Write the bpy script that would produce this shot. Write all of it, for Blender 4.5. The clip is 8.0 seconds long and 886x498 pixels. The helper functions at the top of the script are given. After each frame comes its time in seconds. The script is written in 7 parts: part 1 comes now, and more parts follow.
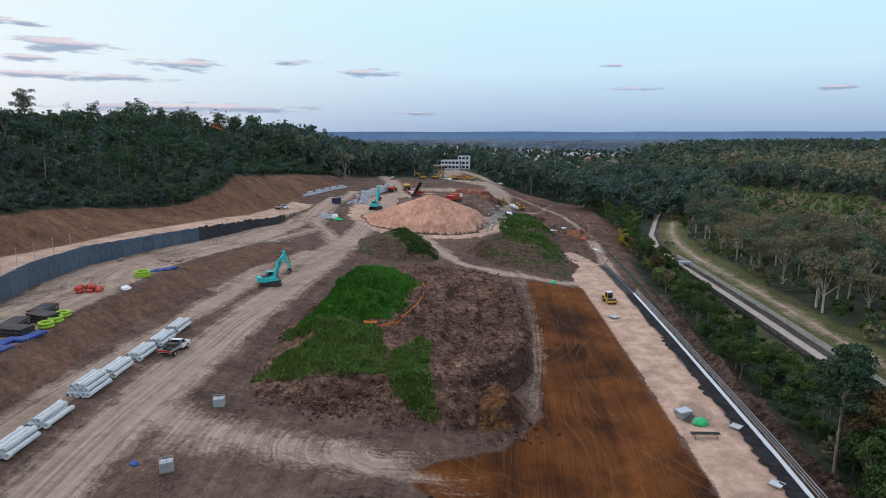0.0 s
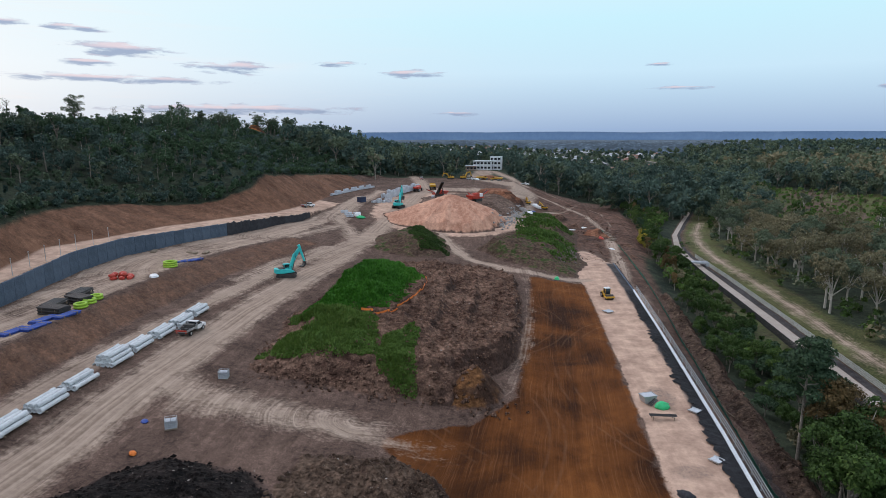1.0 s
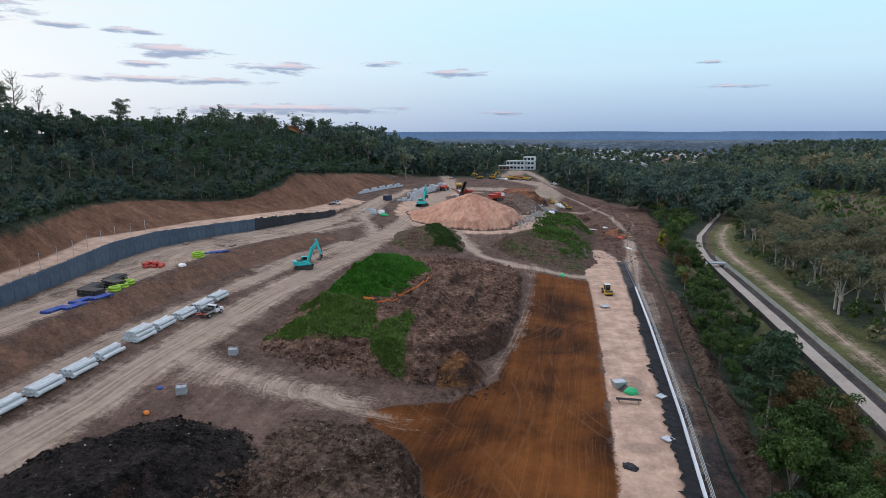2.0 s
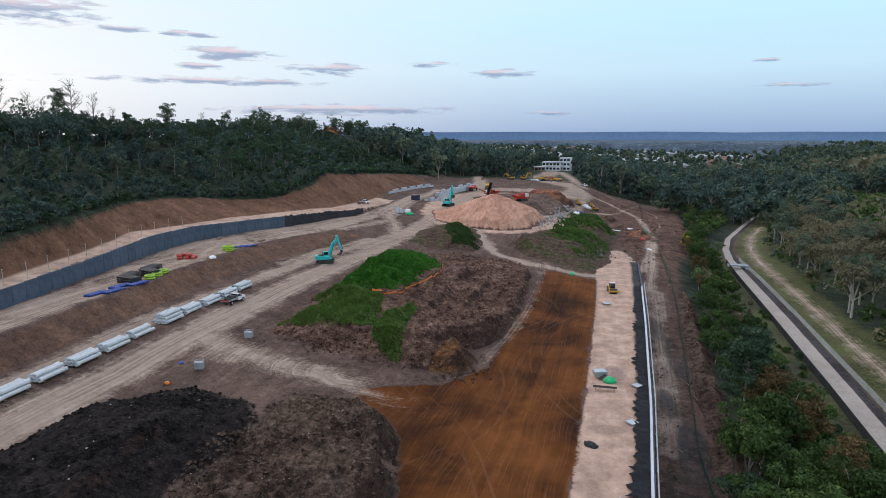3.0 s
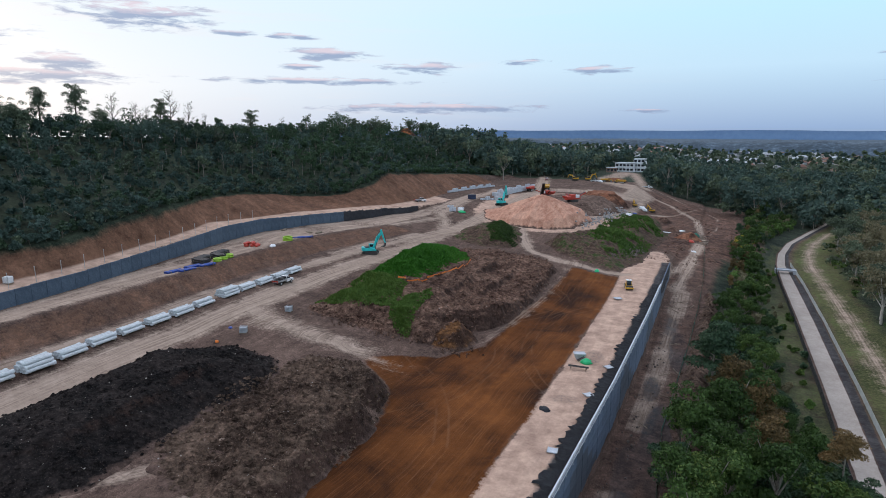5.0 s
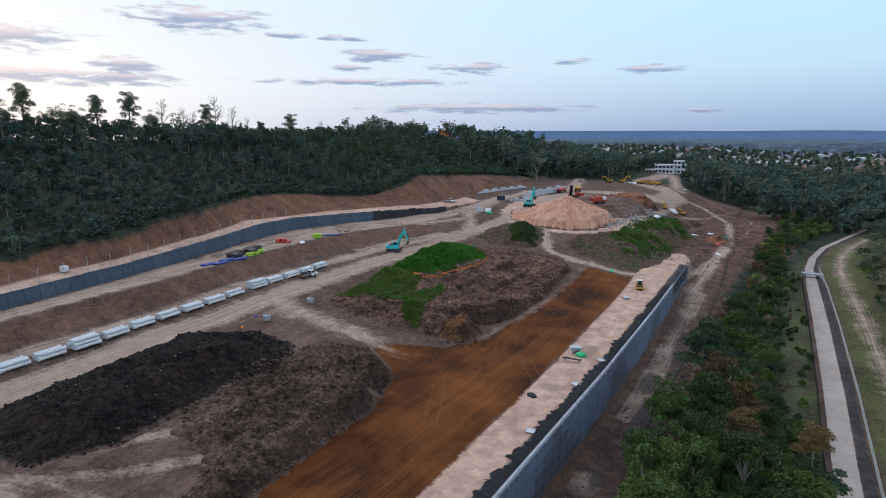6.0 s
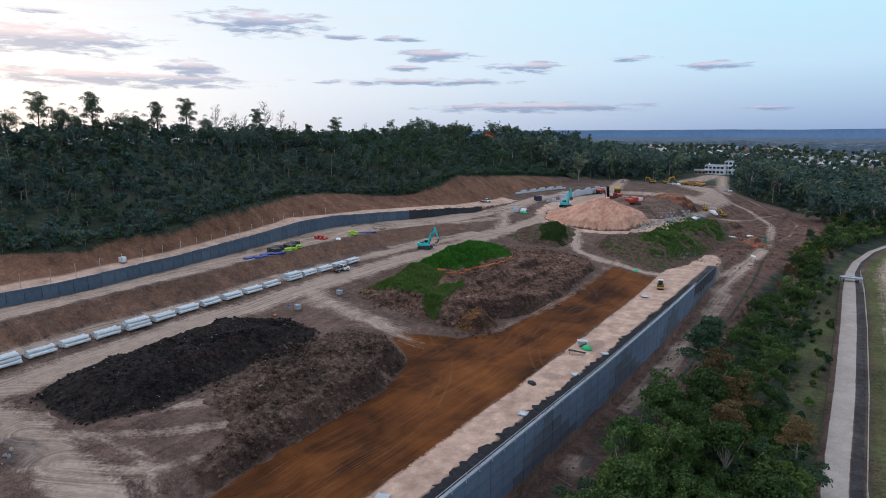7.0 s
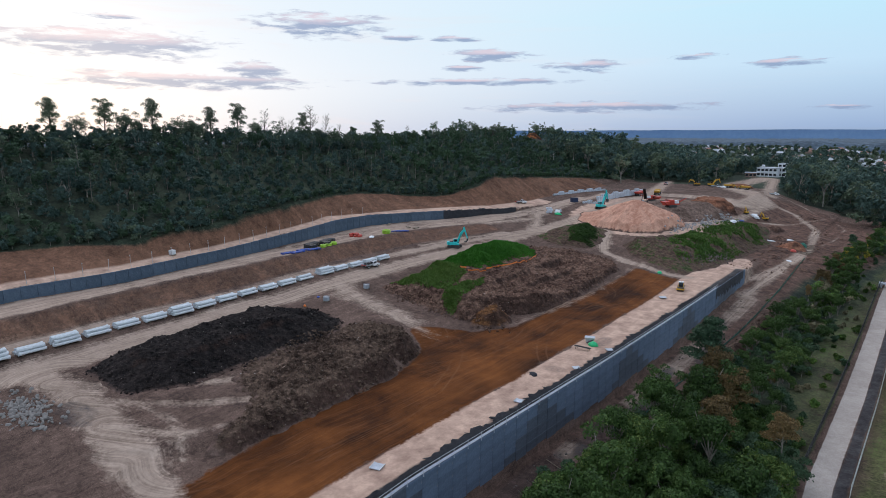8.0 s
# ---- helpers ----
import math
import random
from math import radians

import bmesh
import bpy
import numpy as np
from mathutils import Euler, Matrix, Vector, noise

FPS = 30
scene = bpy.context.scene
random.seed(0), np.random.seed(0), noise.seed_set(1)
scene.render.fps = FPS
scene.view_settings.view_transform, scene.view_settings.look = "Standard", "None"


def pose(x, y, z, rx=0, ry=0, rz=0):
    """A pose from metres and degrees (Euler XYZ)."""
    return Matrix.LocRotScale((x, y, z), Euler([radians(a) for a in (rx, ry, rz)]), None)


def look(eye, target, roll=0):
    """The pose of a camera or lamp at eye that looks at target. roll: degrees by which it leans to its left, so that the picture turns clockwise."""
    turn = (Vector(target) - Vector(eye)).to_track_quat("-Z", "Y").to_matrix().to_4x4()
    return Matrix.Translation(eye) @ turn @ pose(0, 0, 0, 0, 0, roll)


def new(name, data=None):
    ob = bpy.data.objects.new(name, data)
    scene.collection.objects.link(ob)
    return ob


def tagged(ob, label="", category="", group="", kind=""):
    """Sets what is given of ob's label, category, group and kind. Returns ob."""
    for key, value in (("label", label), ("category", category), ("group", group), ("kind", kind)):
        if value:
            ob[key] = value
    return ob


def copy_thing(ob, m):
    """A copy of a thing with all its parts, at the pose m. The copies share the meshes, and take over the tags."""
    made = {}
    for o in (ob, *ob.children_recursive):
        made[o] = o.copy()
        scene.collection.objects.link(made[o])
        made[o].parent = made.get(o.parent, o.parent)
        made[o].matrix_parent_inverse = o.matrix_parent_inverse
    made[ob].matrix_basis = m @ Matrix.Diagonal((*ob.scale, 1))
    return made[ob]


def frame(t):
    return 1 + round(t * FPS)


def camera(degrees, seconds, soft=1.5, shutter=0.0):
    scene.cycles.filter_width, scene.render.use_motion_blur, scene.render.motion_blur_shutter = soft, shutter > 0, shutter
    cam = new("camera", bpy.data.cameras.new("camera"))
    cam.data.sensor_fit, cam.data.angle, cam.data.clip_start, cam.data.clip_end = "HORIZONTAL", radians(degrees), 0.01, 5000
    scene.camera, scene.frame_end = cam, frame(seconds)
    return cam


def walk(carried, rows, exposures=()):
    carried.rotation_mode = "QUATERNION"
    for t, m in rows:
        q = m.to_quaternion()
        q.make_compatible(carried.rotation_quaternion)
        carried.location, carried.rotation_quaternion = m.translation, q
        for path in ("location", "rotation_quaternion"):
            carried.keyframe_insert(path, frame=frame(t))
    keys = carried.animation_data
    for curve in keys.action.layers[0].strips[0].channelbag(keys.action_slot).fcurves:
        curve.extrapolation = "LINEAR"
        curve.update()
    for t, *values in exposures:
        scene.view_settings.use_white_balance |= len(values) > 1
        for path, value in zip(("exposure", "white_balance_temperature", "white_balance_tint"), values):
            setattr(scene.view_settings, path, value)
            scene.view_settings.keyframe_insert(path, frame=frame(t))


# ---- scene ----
import functools

cam = camera(72.2, 8.0, soft=0.65)
PATH = [
    (0, (2.529, -2.934, 35.279), (2.482, -0.97, 34.905), -0.0),
    (0.5, (6.539, -6.599, 35.478), (6.425, -4.637, 35.104), -0.0),
    (1, (10.713, -10.108, 35.738), (10.532, -8.151, 35.365), -0.1),
    (1.5, (15.023, -13.549, 36.03), (14.775, -11.6, 35.656), -0.1),
    (3, (28.487, -23.055, 37.127), (28.027, -21.145, 36.753), 0.0),
    (3.5, (32.982, -25.988, 37.698), (32.452, -24.096, 37.323), 0.0),
    (4, (37.659, -28.911, 38.232), (37.056, -27.042, 37.856), 0.1),
    (4.5, (42.231, -31.489, 38.737), (41.561, -29.643, 38.358), 0.1),
    (6, (57.081, -38.517, 40.391), (56.21, -36.757, 40.012), 0.0),
    (6.5, (62.199, -40.423, 40.896), (61.251, -38.703, 40.516), -0.0),
    (7, (67.461, -42.092, 41.403), (66.436, -40.417, 41.023), -0.2),
    (7.5, (72.675, -43.523, 41.924), (71.58, -41.893, 41.545), -0.2),
    (8, (78.171, -44.499, 42.592), (77.002, -42.921, 42.212), -0.2),
]
walk(cam, [(t, look(eye, target, roll)) for t, eye, target, roll in PATH], [(0, 0.06, 6750, 10), (4, 0.05, 6520, 10), (8, -0.05, 6330, 10)])

# ---- sky and light: dusk, sun just gone behind the wooded hill ----
SUN_AZ, SUN_EL = radians(-70), radians(38)
world = bpy.data.worlds.new("dusk_sky")
scene.world = world
world.use_nodes = True


class Net:
    """A small helper to wire shader nodes."""

    def __init__(self, tree):
        self.t, self.n = tree, tree.nodes
        self.n.clear()

    def add(self, kind, ins=None, **props):
        node = self.n.new(kind)
        for k, v in props.items():
            if k == "blend":
                node.blend_type = v
            elif k == "op":
                node.operation = v
            elif k == "dtype":
                node.data_type = v
            elif k == "attr":
                node.attribute_name = v
            elif k == "sky":
                node.sky_type = v
            elif k == "feature":
                node.feature = v
            elif k == "clamp":
                node.use_clamp = v
        for k, v in (ins or {}).items():
            if isinstance(v, bpy.types.NodeSocket):
                self.t.links.new(v, node.inputs[k])
            else:
                node.inputs[k].default_value = v
        return node

    def math(self, op, a, b=0.0, c=0.0, clamp=False):
        return self.add("ShaderNodeMath", {0: a, 1: b, 2: c}, op=op, clamp=clamp).outputs[0]

    def mix(self, fac, a, b, blend="MIX"):
        a = (*a, 1) if isinstance(a, tuple) and len(a) == 3 else a
        b = (*b, 1) if isinstance(b, tuple) and len(b) == 3 else b
        return self.add("ShaderNodeMix", {0: fac, 6: a, 7: b}, dtype="RGBA", blend=blend).outputs[2]

    def ramp(self, fac, stops, smooth=False):
        node = self.add("ShaderNodeValToRGB", {0: fac})
        cr = node.color_ramp
        cr.interpolation = "EASE" if smooth else "LINEAR"
        while len(cr.elements) < len(stops):
            cr.elements.new(0.5)
        for e, (p, c) in zip(cr.elements, stops):
            e.position = p
            e.color = (c, c, c, 1) if isinstance(c, (int, float)) else (*c, 1)
        return node.outputs[0]

    def noise(self, vec, scale, detail=4, rough=0.55, dist=0.0):
        return self.add("ShaderNodeTexNoise", {"Vector": vec, "Scale": scale, "Detail": detail, "Roughness": rough, "Distortion": dist}).outputs[0]


CLOUDS = [(-63.9, 7.0, 6.8, 0.9), (-47.4, 9.2, 4.4, 0.79), (-58.7, 4.3, 8.4, 0.55), (-32.1, 6.7, 2.8, 0.43), (-14.7, 6.1, 1.7, 0.18), (-8.0, 5.3, 2.6, 0.26), (-24.1, 5.6, 2.9, 0.38),
          (-33.6, 4.4, 7.4, 0.25), (-53.2, 5.3, 2.1, 0.57), (-64.1, 9.0, 1.8, 0.17), (-35.4, 8.1, 1.8, 0.21), (-40.1, 8.2, 1.5, 0.24), (-23.4, 2.1, 8.1, 0.35), (-34.6, 5.6, 1.8, 0.2),
          (-3.9, 1.8, 2.0, 0.17), (13.8, 5.8, 1.1, 0.12), (15.4, 3.8, 1.9, 0.14), (30.8, 3.5, 1.1, 0.17)]


def build_sky():
    w = Net(world.node_tree)
    gen = w.add("ShaderNodeTexCoord").outputs["Generated"]
    sep = w.add("ShaderNodeSeparateXYZ", {0: gen})
    x, y, z = sep.outputs
    az = w.math("ARCTAN2", x, y)
    el = w.math("ARCSINE", z)
    base = w.ramp(w.math("MULTIPLY_ADD", el, 1.6, 0.1, clamp=True), [
        (0.0, (0.20, 0.24, 0.28)), (0.095, (0.30, 0.42, 0.60)), (0.108, (0.31, 0.45, 0.70)), (0.153, (0.40, 0.56, 0.79)), (0.25, (0.57, 0.80, 0.99)), (0.37, (0.57, 0.88, 1.03)),
        (0.6, (0.76, 0.90, 1.06)), (1.0, (0.80, 0.90, 1.12))])
    # the bright, faintly pink quarter where the sun went down
    west = w.math("POWER", w.math("MAXIMUM", w.math("COSINE", w.math("ADD", az, 1.15)), 0.0), 3.0)
    low = w.ramp(w.math("MULTIPLY", el, 1.8, clamp=True), [(0.0, 0.75), (0.12, 1.0), (0.75, 0.55), (1.0, 0.2)])
    glow = w.mix(w.math("MULTIPLY", west, low), base, (0.93, 0.95, 1.0))
    # flat evening clouds: bearing, height, half length, half thickness in degrees
    deg_az, deg_el = w.math("MULTIPLY", az, 57.2958), w.math("MULTIPLY", el, 57.2958)
    vec = w.add("ShaderNodeCombineXYZ", {0: w.math("MULTIPLY", deg_az, 0.16), 1: w.math("MULTIPLY", deg_el, 0.9), 2: 0.7}).outputs[0]
    ragged = w.noise(vec, 2.6, 6, 0.62, 0.3)
    cover, lift = None, None
    for a, e, wide, thick in CLOUDS:
        u = w.math("DIVIDE", w.math("SUBTRACT", deg_az, a), wide * 1.25)
        v = w.math("DIVIDE", w.math("SUBTRACT", deg_el, e), thick * 1.35)
        d = w.math("SUBTRACT", 1.0, w.math("ADD", w.math("MULTIPLY", u, u), w.math("MULTIPLY", v, v)))
        d = w.math("MAXIMUM", d, -3.0)
        hi = w.math("MULTIPLY", w.math("MAXIMUM", d, 0.0), v)
        cover = d if cover is None else w.math("MAXIMUM", cover, d)
        lift = hi if lift is None else w.math("ADD", lift, hi)
    cover = w.ramp(w.math("MULTIPLY_ADD", cover, 0.28, w.math("MULTIPLY_ADD", ragged, 1.5, -0.52)), [(0.17, 0.0), (0.52, 0.92)], True)
    wisps = w.noise(w.add("ShaderNodeCombineXYZ", {0: w.math("MULTIPLY", deg_az, 0.05), 1: w.math("MULTIPLY", deg_el, 0.45), 2: 4.0}).outputs[0], 1.6, 6, 0.6, 0.4)
    veil = w.math("MULTIPLY", w.ramp(wisps, [(0.52, 0.0), (0.72, 0.35)]), west)
    tint = w.mix(w.ramp(w.math("ADD", lift, w.math("MULTIPLY_ADD", ragged, 0.7, -0.35)), [(0.0, 0.0), (0.35, 1.0)]), (0.29, 0.38, 0.58), (0.74, 0.64, 0.74))
    col = w.mix(veil, glow, (0.92, 0.80, 0.82))
    col = w.mix(cover, col, tint)
    sky = w.add("ShaderNodeTexSky", sky="NISHITA")
    sky.sun_disc = False
    sky.sun_elevation, sky.sun_rotation = radians(10), SUN_AZ
    both = w.mix(0.06, col, w.mix(1.0, sky.outputs[0], (0.12, 0.12, 0.12), "MULTIPLY"))
    bg = w.add("ShaderNodeBackground", {0: both, 1: 1.0})
    out = w.add("ShaderNodeOutputWorld", {0: bg.outputs[0]})


build_sky()
sun = new("sun", bpy.data.lights.new("sun", "SUN"))
sun.data.energy, sun.data.angle, sun.data.color = 0.85, radians(45), (1.0, 0.91, 0.92)
sun.matrix_world = look((-200 * math.cos(SUN_EL) * math.sin(-SUN_AZ), 200 * math.cos(SUN_EL) * math.cos(SUN_AZ), 200 * math.sin(SUN_EL)), (0, 0, 0))


# ---- materials ----
def principled(m, n, color, rough, bump=None, strength=0.3, dist=0.05, metal=0.0, spec=0.5):
    b = n.add("ShaderNodeBsdfPrincipled", {"Base Color": color if isinstance(color, bpy.types.NodeSocket) else (*color, 1), "Roughness": rough, "Metallic": metal, "Specular IOR Level": spec})
    if bump is not None:
        bn = n.add("ShaderNodeBump", {"Strength": strength, "Distance": dist, "Height": bump})
        n.t.links.new(bn.outputs[0], b.inputs["Normal"])
    n.add("ShaderNodeOutputMaterial", {0: b.outputs[0]})
    return b


def surface(name, dark, light, scale=1.0, rough=0.8, bump=0.3, dist=0.03, metal=0.0, island=False, worn=None, worn_at=0.68):
    """A surface mottled at two scales between two colours, with optional worn or dirty spots."""
    m = bpy.data.materials.new(name)
    m.use_nodes = True
    n = Net(m.node_tree)
    pos = n.add("ShaderNodeTexCoord").outputs["Object"]
    big, fine = n.noise(pos, scale, 4), n.noise(pos, scale * 9, 5)
    f = n.math("MULTIPLY_ADD", fine, 0.5, n.math("MULTIPLY", big, 0.5))
    if island:
        rnd = n.add("ShaderNodeNewGeometry").outputs["Random Per Island"]
        f = n.math("MULTIPLY_ADD", rnd, 0.5, n.math("MULTIPLY", f, 0.5))
    else:
        rnd = n.add("ShaderNodeObjectInfo").outputs["Random"]
        f = n.math("ADD", f, n.math("MULTIPLY_ADD", rnd, 0.12, -0.06))
    col = n.ramp(f, [(0.36, dark), (0.64, light)])
    if worn:
        col = n.mix(n.ramp(n.noise(pos, scale * 3, 6, 0.65), [(worn_at - 0.06, 0.0), (worn_at + 0.05, 1.0)]), col, worn)
    principled(m, n, col, rough, fine, bump, dist, metal)
    return m


def leaf_material(name, dark, light, tipcol=None):
    m = bpy.data.materials.new(name)
    m.use_nodes = True
    n = Net(m.node_tree)
    rnd = n.add("ShaderNodeNewGeometry").outputs["Random Per Island"]
    own = n.add("ShaderNodeObjectInfo").outputs["Random"]
    pos = n.add("ShaderNodeNewGeometry").outputs["Position"]
    patch = n.noise(pos, 0.045, 3)
    f = n.math("ADD", n.math("MULTIPLY", rnd, 0.45), n.math("ADD", n.math("MULTIPLY", own, 0.25), n.math("MULTIPLY_ADD", patch, 0.9, -0.25)))
    col = n.ramp(f, [(0.1, dark), (0.75, light)] + ([(0.98, tipcol)] if tipcol else []))
    b = n.add("ShaderNodeBsdfPrincipled", {"Base Color": col, "Roughness": 0.7, "Specular IOR Level": 0.25})
    tr = n.add("ShaderNodeBsdfTranslucent", {0: col})
    mx = n.add("ShaderNodeMixShader", {0: 0.22, 1: b.outputs[0], 2: tr.outputs[0]})
    n.add("ShaderNodeOutputMaterial", {0: mx.outputs[0]})
    return m


# centres and radii of the turning circles that plant has left in the fill
TURNS = [(5, 101, 18), (-14, 60, 33), (38, 120, 15), (-30, 20, 52), (60, 78, 40)]


def ground_material():
    """Earth of the site: masks laid over the sheet tell roads, fill, cut and grass apart; noise frays their edges."""
    m = bpy.data.materials.new("site_earth")
    m.use_nodes = True
    n = Net(m.node_tree)
    pos = n.add("ShaderNodeTexCoord").outputs["Object"]
    a = n.add("ShaderNodeSeparateColor", {0: n.add("ShaderNodeAttribute", attr="zone_a").outputs[0]}).outputs
    b = n.add("ShaderNodeSeparateColor", {0: n.add("ShaderNodeAttribute", attr="zone_b").outputs[0]}).outputs
    c = n.add("ShaderNodeSeparateColor", {0: n.add("ShaderNodeAttribute", attr="zone_c").outputs[0]}).outputs
    big, mid, fine, grit = n.noise(pos, 0.06, 4), n.noise(pos, 0.35, 5, 0.6), n.noise(pos, 2.2, 5, 0.62), n.noise(pos, 9.0, 4, 0.65)
    # wheel marks run along the site
    stretch = n.add("ShaderNodeMapping", {"Vector": pos, "Scale": (1.2, 0.055, 1.0), "Rotation": (0, 0, 0.055)}).outputs[0]
    ruts = n.noise(stretch, 0.9, 5, 0.65, 0.4)
    lines = n.noise(n.add("ShaderNodeMapping", {"Vector": pos, "Scale": (1.0, 0.025, 1.0), "Rotation": (0, 0, 0.055)}).outputs[0], 2.4, 4, 0.6)
    edge = n.math("MULTIPLY_ADD", mid, 0.5, n.math("MULTIPLY_ADD", fine, 0.4, -0.45))

    def mask(s, soft=0.16):
        return n.ramp(n.math("ADD", s, edge), [(0.5 - soft, 0.0), (0.5 + soft, 1.0)])

    def tone(f, d, l):
        return n.ramp(f, [(0.40, d), (0.60, l)])

    vary = n.math("MULTIPLY_ADD", big, 0.35, n.math("MULTIPLY_ADD", mid, 0.35, n.math("MULTIPLY", fine, 0.3)))
    rutty = n.math("MULTIPLY_ADD", ruts, 0.4, n.math("MULTIPLY", vary, 0.6))
    col = tone(n.math("MULTIPLY_ADD", rutty, 0.6, n.math("MULTIPLY", grit, 0.4)), (0.050, 0.031, 0.024), (0.205, 0.136, 0.106))
    col = n.mix(n.math("MULTIPLY", n.ramp(n.noise(pos, 0.11, 6, 0.68, 0.6), [(0.46, 0.0), (0.60, 1.0)]), 0.6), col, tone(fine, (0.028, 0.019, 0.016), (0.090, 0.058, 0.046)))
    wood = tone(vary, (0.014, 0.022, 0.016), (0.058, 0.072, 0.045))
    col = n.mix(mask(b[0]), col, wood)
    col = n.mix(mask(b[1], 0.2), col, n.ramp(n.math("MULTIPLY_ADD", big, 0.5, n.math("MULTIPLY", fine, 0.5)), [(0.40, (0.045, 0.055, 0.020)), (0.52, (0.110, 0.110, 0.048)), (0.62, (0.085, 0.125, 0.036))]))
    col = n.mix(mask(a[2], 0.07), col, tone(n.math("MULTIPLY_ADD", mid, 0.35, n.math("MULTIPLY_ADD", vary, 0.5, n.math("MULTIPLY", ruts, 0.15))), (0.33, 0.218, 0.165), (0.60, 0.415, 0.312)))
    # red fill: long passes of the scraper and the roller, wet and dry patches, turning marks
    px, py, _ = n.add("ShaderNodeSeparateXYZ", {0: pos}).outputs
    across = n.add("ShaderNodeAttribute", attr="across").outputs["Fac"]
    passes = n.add("ShaderNodeCombineXYZ", {0: n.math("MULTIPLY_ADD", big, 2.2, across), 1: n.math("MULTIPLY", py, 0.02), 2: 0.0}).outputs[0]
    wide, thin = n.noise(passes, 0.42, 4, 0.55), n.noise(passes, 4.5, 4, 0.65)
    wet = n.noise(pos, 0.07, 5, 0.6, 0.5)
    fill = n.ramp(n.math("MULTIPLY_ADD", wet, 0.60, n.math("MULTIPLY_ADD", wide, 0.24, n.math("MULTIPLY", thin, 0.16))), [(0.39, (0.030, 0.0108, 0.0044)), (0.485, (0.094, 0.0315, 0.0084)), (0.63, (0.195, 0.067, 0.0170))])
    marks = None
    for cx, cy, r in TURNS:
        ex, ey = n.math("SUBTRACT", px, cx), n.math("SUBTRACT", py, cy)
        far = n.math("SQRT", n.math("MULTIPLY_ADD", ex, ex, n.math("MULTIPLY", ey, ey)))
        off_ = n.math("ABSOLUTE", n.math("SUBTRACT", n.math("MULTIPLY_ADD", big, 1.5, far), r))
        off_ = n.math("ABSOLUTE", n.math("SUBTRACT", off_, 0.95))
        marks = off_ if marks is None else n.math("MINIMUM", marks, off_)
    marks = n.math("MULTIPLY", n.ramp(marks, [(0.08, 1.0), (0.26, 0.0)]), n.ramp(n.noise(pos, 0.13, 3), [(0.42, 0.0), (0.56, 1.0)]))
    dusty = n.math("MAXIMUM", n.math("MULTIPLY", marks, 0.16), n.math("MULTIPLY", n.ramp(thin, [(0.56, 0.0), (0.70, 1.0)]), 0.22))
    fill = n.mix(dusty, fill, (0.270, 0.150, 0.085))
    col = n.mix(mask(a[1], 0.07), col, fill)
    lane = n.add("ShaderNodeAttribute", attr="lane").outputs["Fac"]
    streak = n.noise(n.add("ShaderNodeCombineXYZ", {0: lane, 1: n.math("MULTIPLY", big, 1.5), 2: 0.0}).outputs[0], 1.9, 5, 0.7)
    worn = n.math("MULTIPLY_ADD", streak, 0.55, n.math("MULTIPLY", vary, 0.45))
    col = n.mix(n.math("MULTIPLY", n.ramp(n.math("ADD", n.math("MULTIPLY_ADD", streak, 0.35, -0.175), n.math("ADD", a[0], edge)), [(0.32, 0.0), (0.60, 1.0)]), 0.95), col, tone(worn, (0.212, 0.154, 0.117), (0.465, 0.358, 0.282)))
    col = n.mix(mask(b[2], 0.1), col, tone(n.math("MULTIPLY_ADD", vary, 0.7, n.math("MULTIPLY", grit, 0.3)), (0.33, 0.285, 0.245), (0.47, 0.415, 0.365)))
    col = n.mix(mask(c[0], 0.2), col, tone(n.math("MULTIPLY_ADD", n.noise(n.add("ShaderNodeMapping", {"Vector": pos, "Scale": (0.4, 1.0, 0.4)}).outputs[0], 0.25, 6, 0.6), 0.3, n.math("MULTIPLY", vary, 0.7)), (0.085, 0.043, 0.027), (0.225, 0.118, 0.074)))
    col = n.mix(mask(c[1], 0.14), col, tone(vary, (0.030, 0.028, 0.030), (0.085, 0.080, 0.080)))
    col = n.mix(mask(c[2], 0.2), col, tone(n.math("MULTIPLY_ADD", vary, 0.7, n.math("MULTIPLY", mid, 0.3)), (0.042, 0.025, 0.020), (0.180, 0.104, 0.076)))
    # pebbles and dry pale crumbs
    loose = n.math("SUBTRACT", 1.0, n.math("MULTIPLY", n.math("MAXIMUM", n.math("MAXIMUM", n.math("MAXIMUM", mask(a[1]), mask(a[2])), mask(b[2])), n.math("MULTIPLY", mask(a[0]), 0.9)), 0.72))
    col = n.mix(n.math("MULTIPLY", n.math("MULTIPLY", n.ramp(grit, [(0.64, 0.0), (0.72, 1.0)]), 0.35), loose), col, (0.36, 0.29, 0.23))
    crumb = n.noise(pos, 0.8, 9, 0.78, 0.2)
    shade = n.math("ADD", n.math("MULTIPLY_ADD", crumb, 2.3, -0.15), n.math("MULTIPLY_ADD", grit, 0.9, -0.45))
    col = n.add("ShaderNodeVectorMath", {0: col, "Scale": n.math("MULTIPLY_ADD", n.math("SUBTRACT", n.math("MAXIMUM", shade, 0.3), 1.0), loose, 1.0)}, op="SCALE").outputs[0]
    relief = n.math("ADD", n.math("MULTIPLY", n.math("MULTIPLY", fine, loose), 0.6), n.math("ADD", n.math("MULTIPLY", grit, 0.35), n.math("MULTIPLY", ruts, 0.22)))
    principled(m, n, col, 0.95, relief, 0.8, 0.3, 0.0, 0.12)
    return m


EARTH = ground_material()


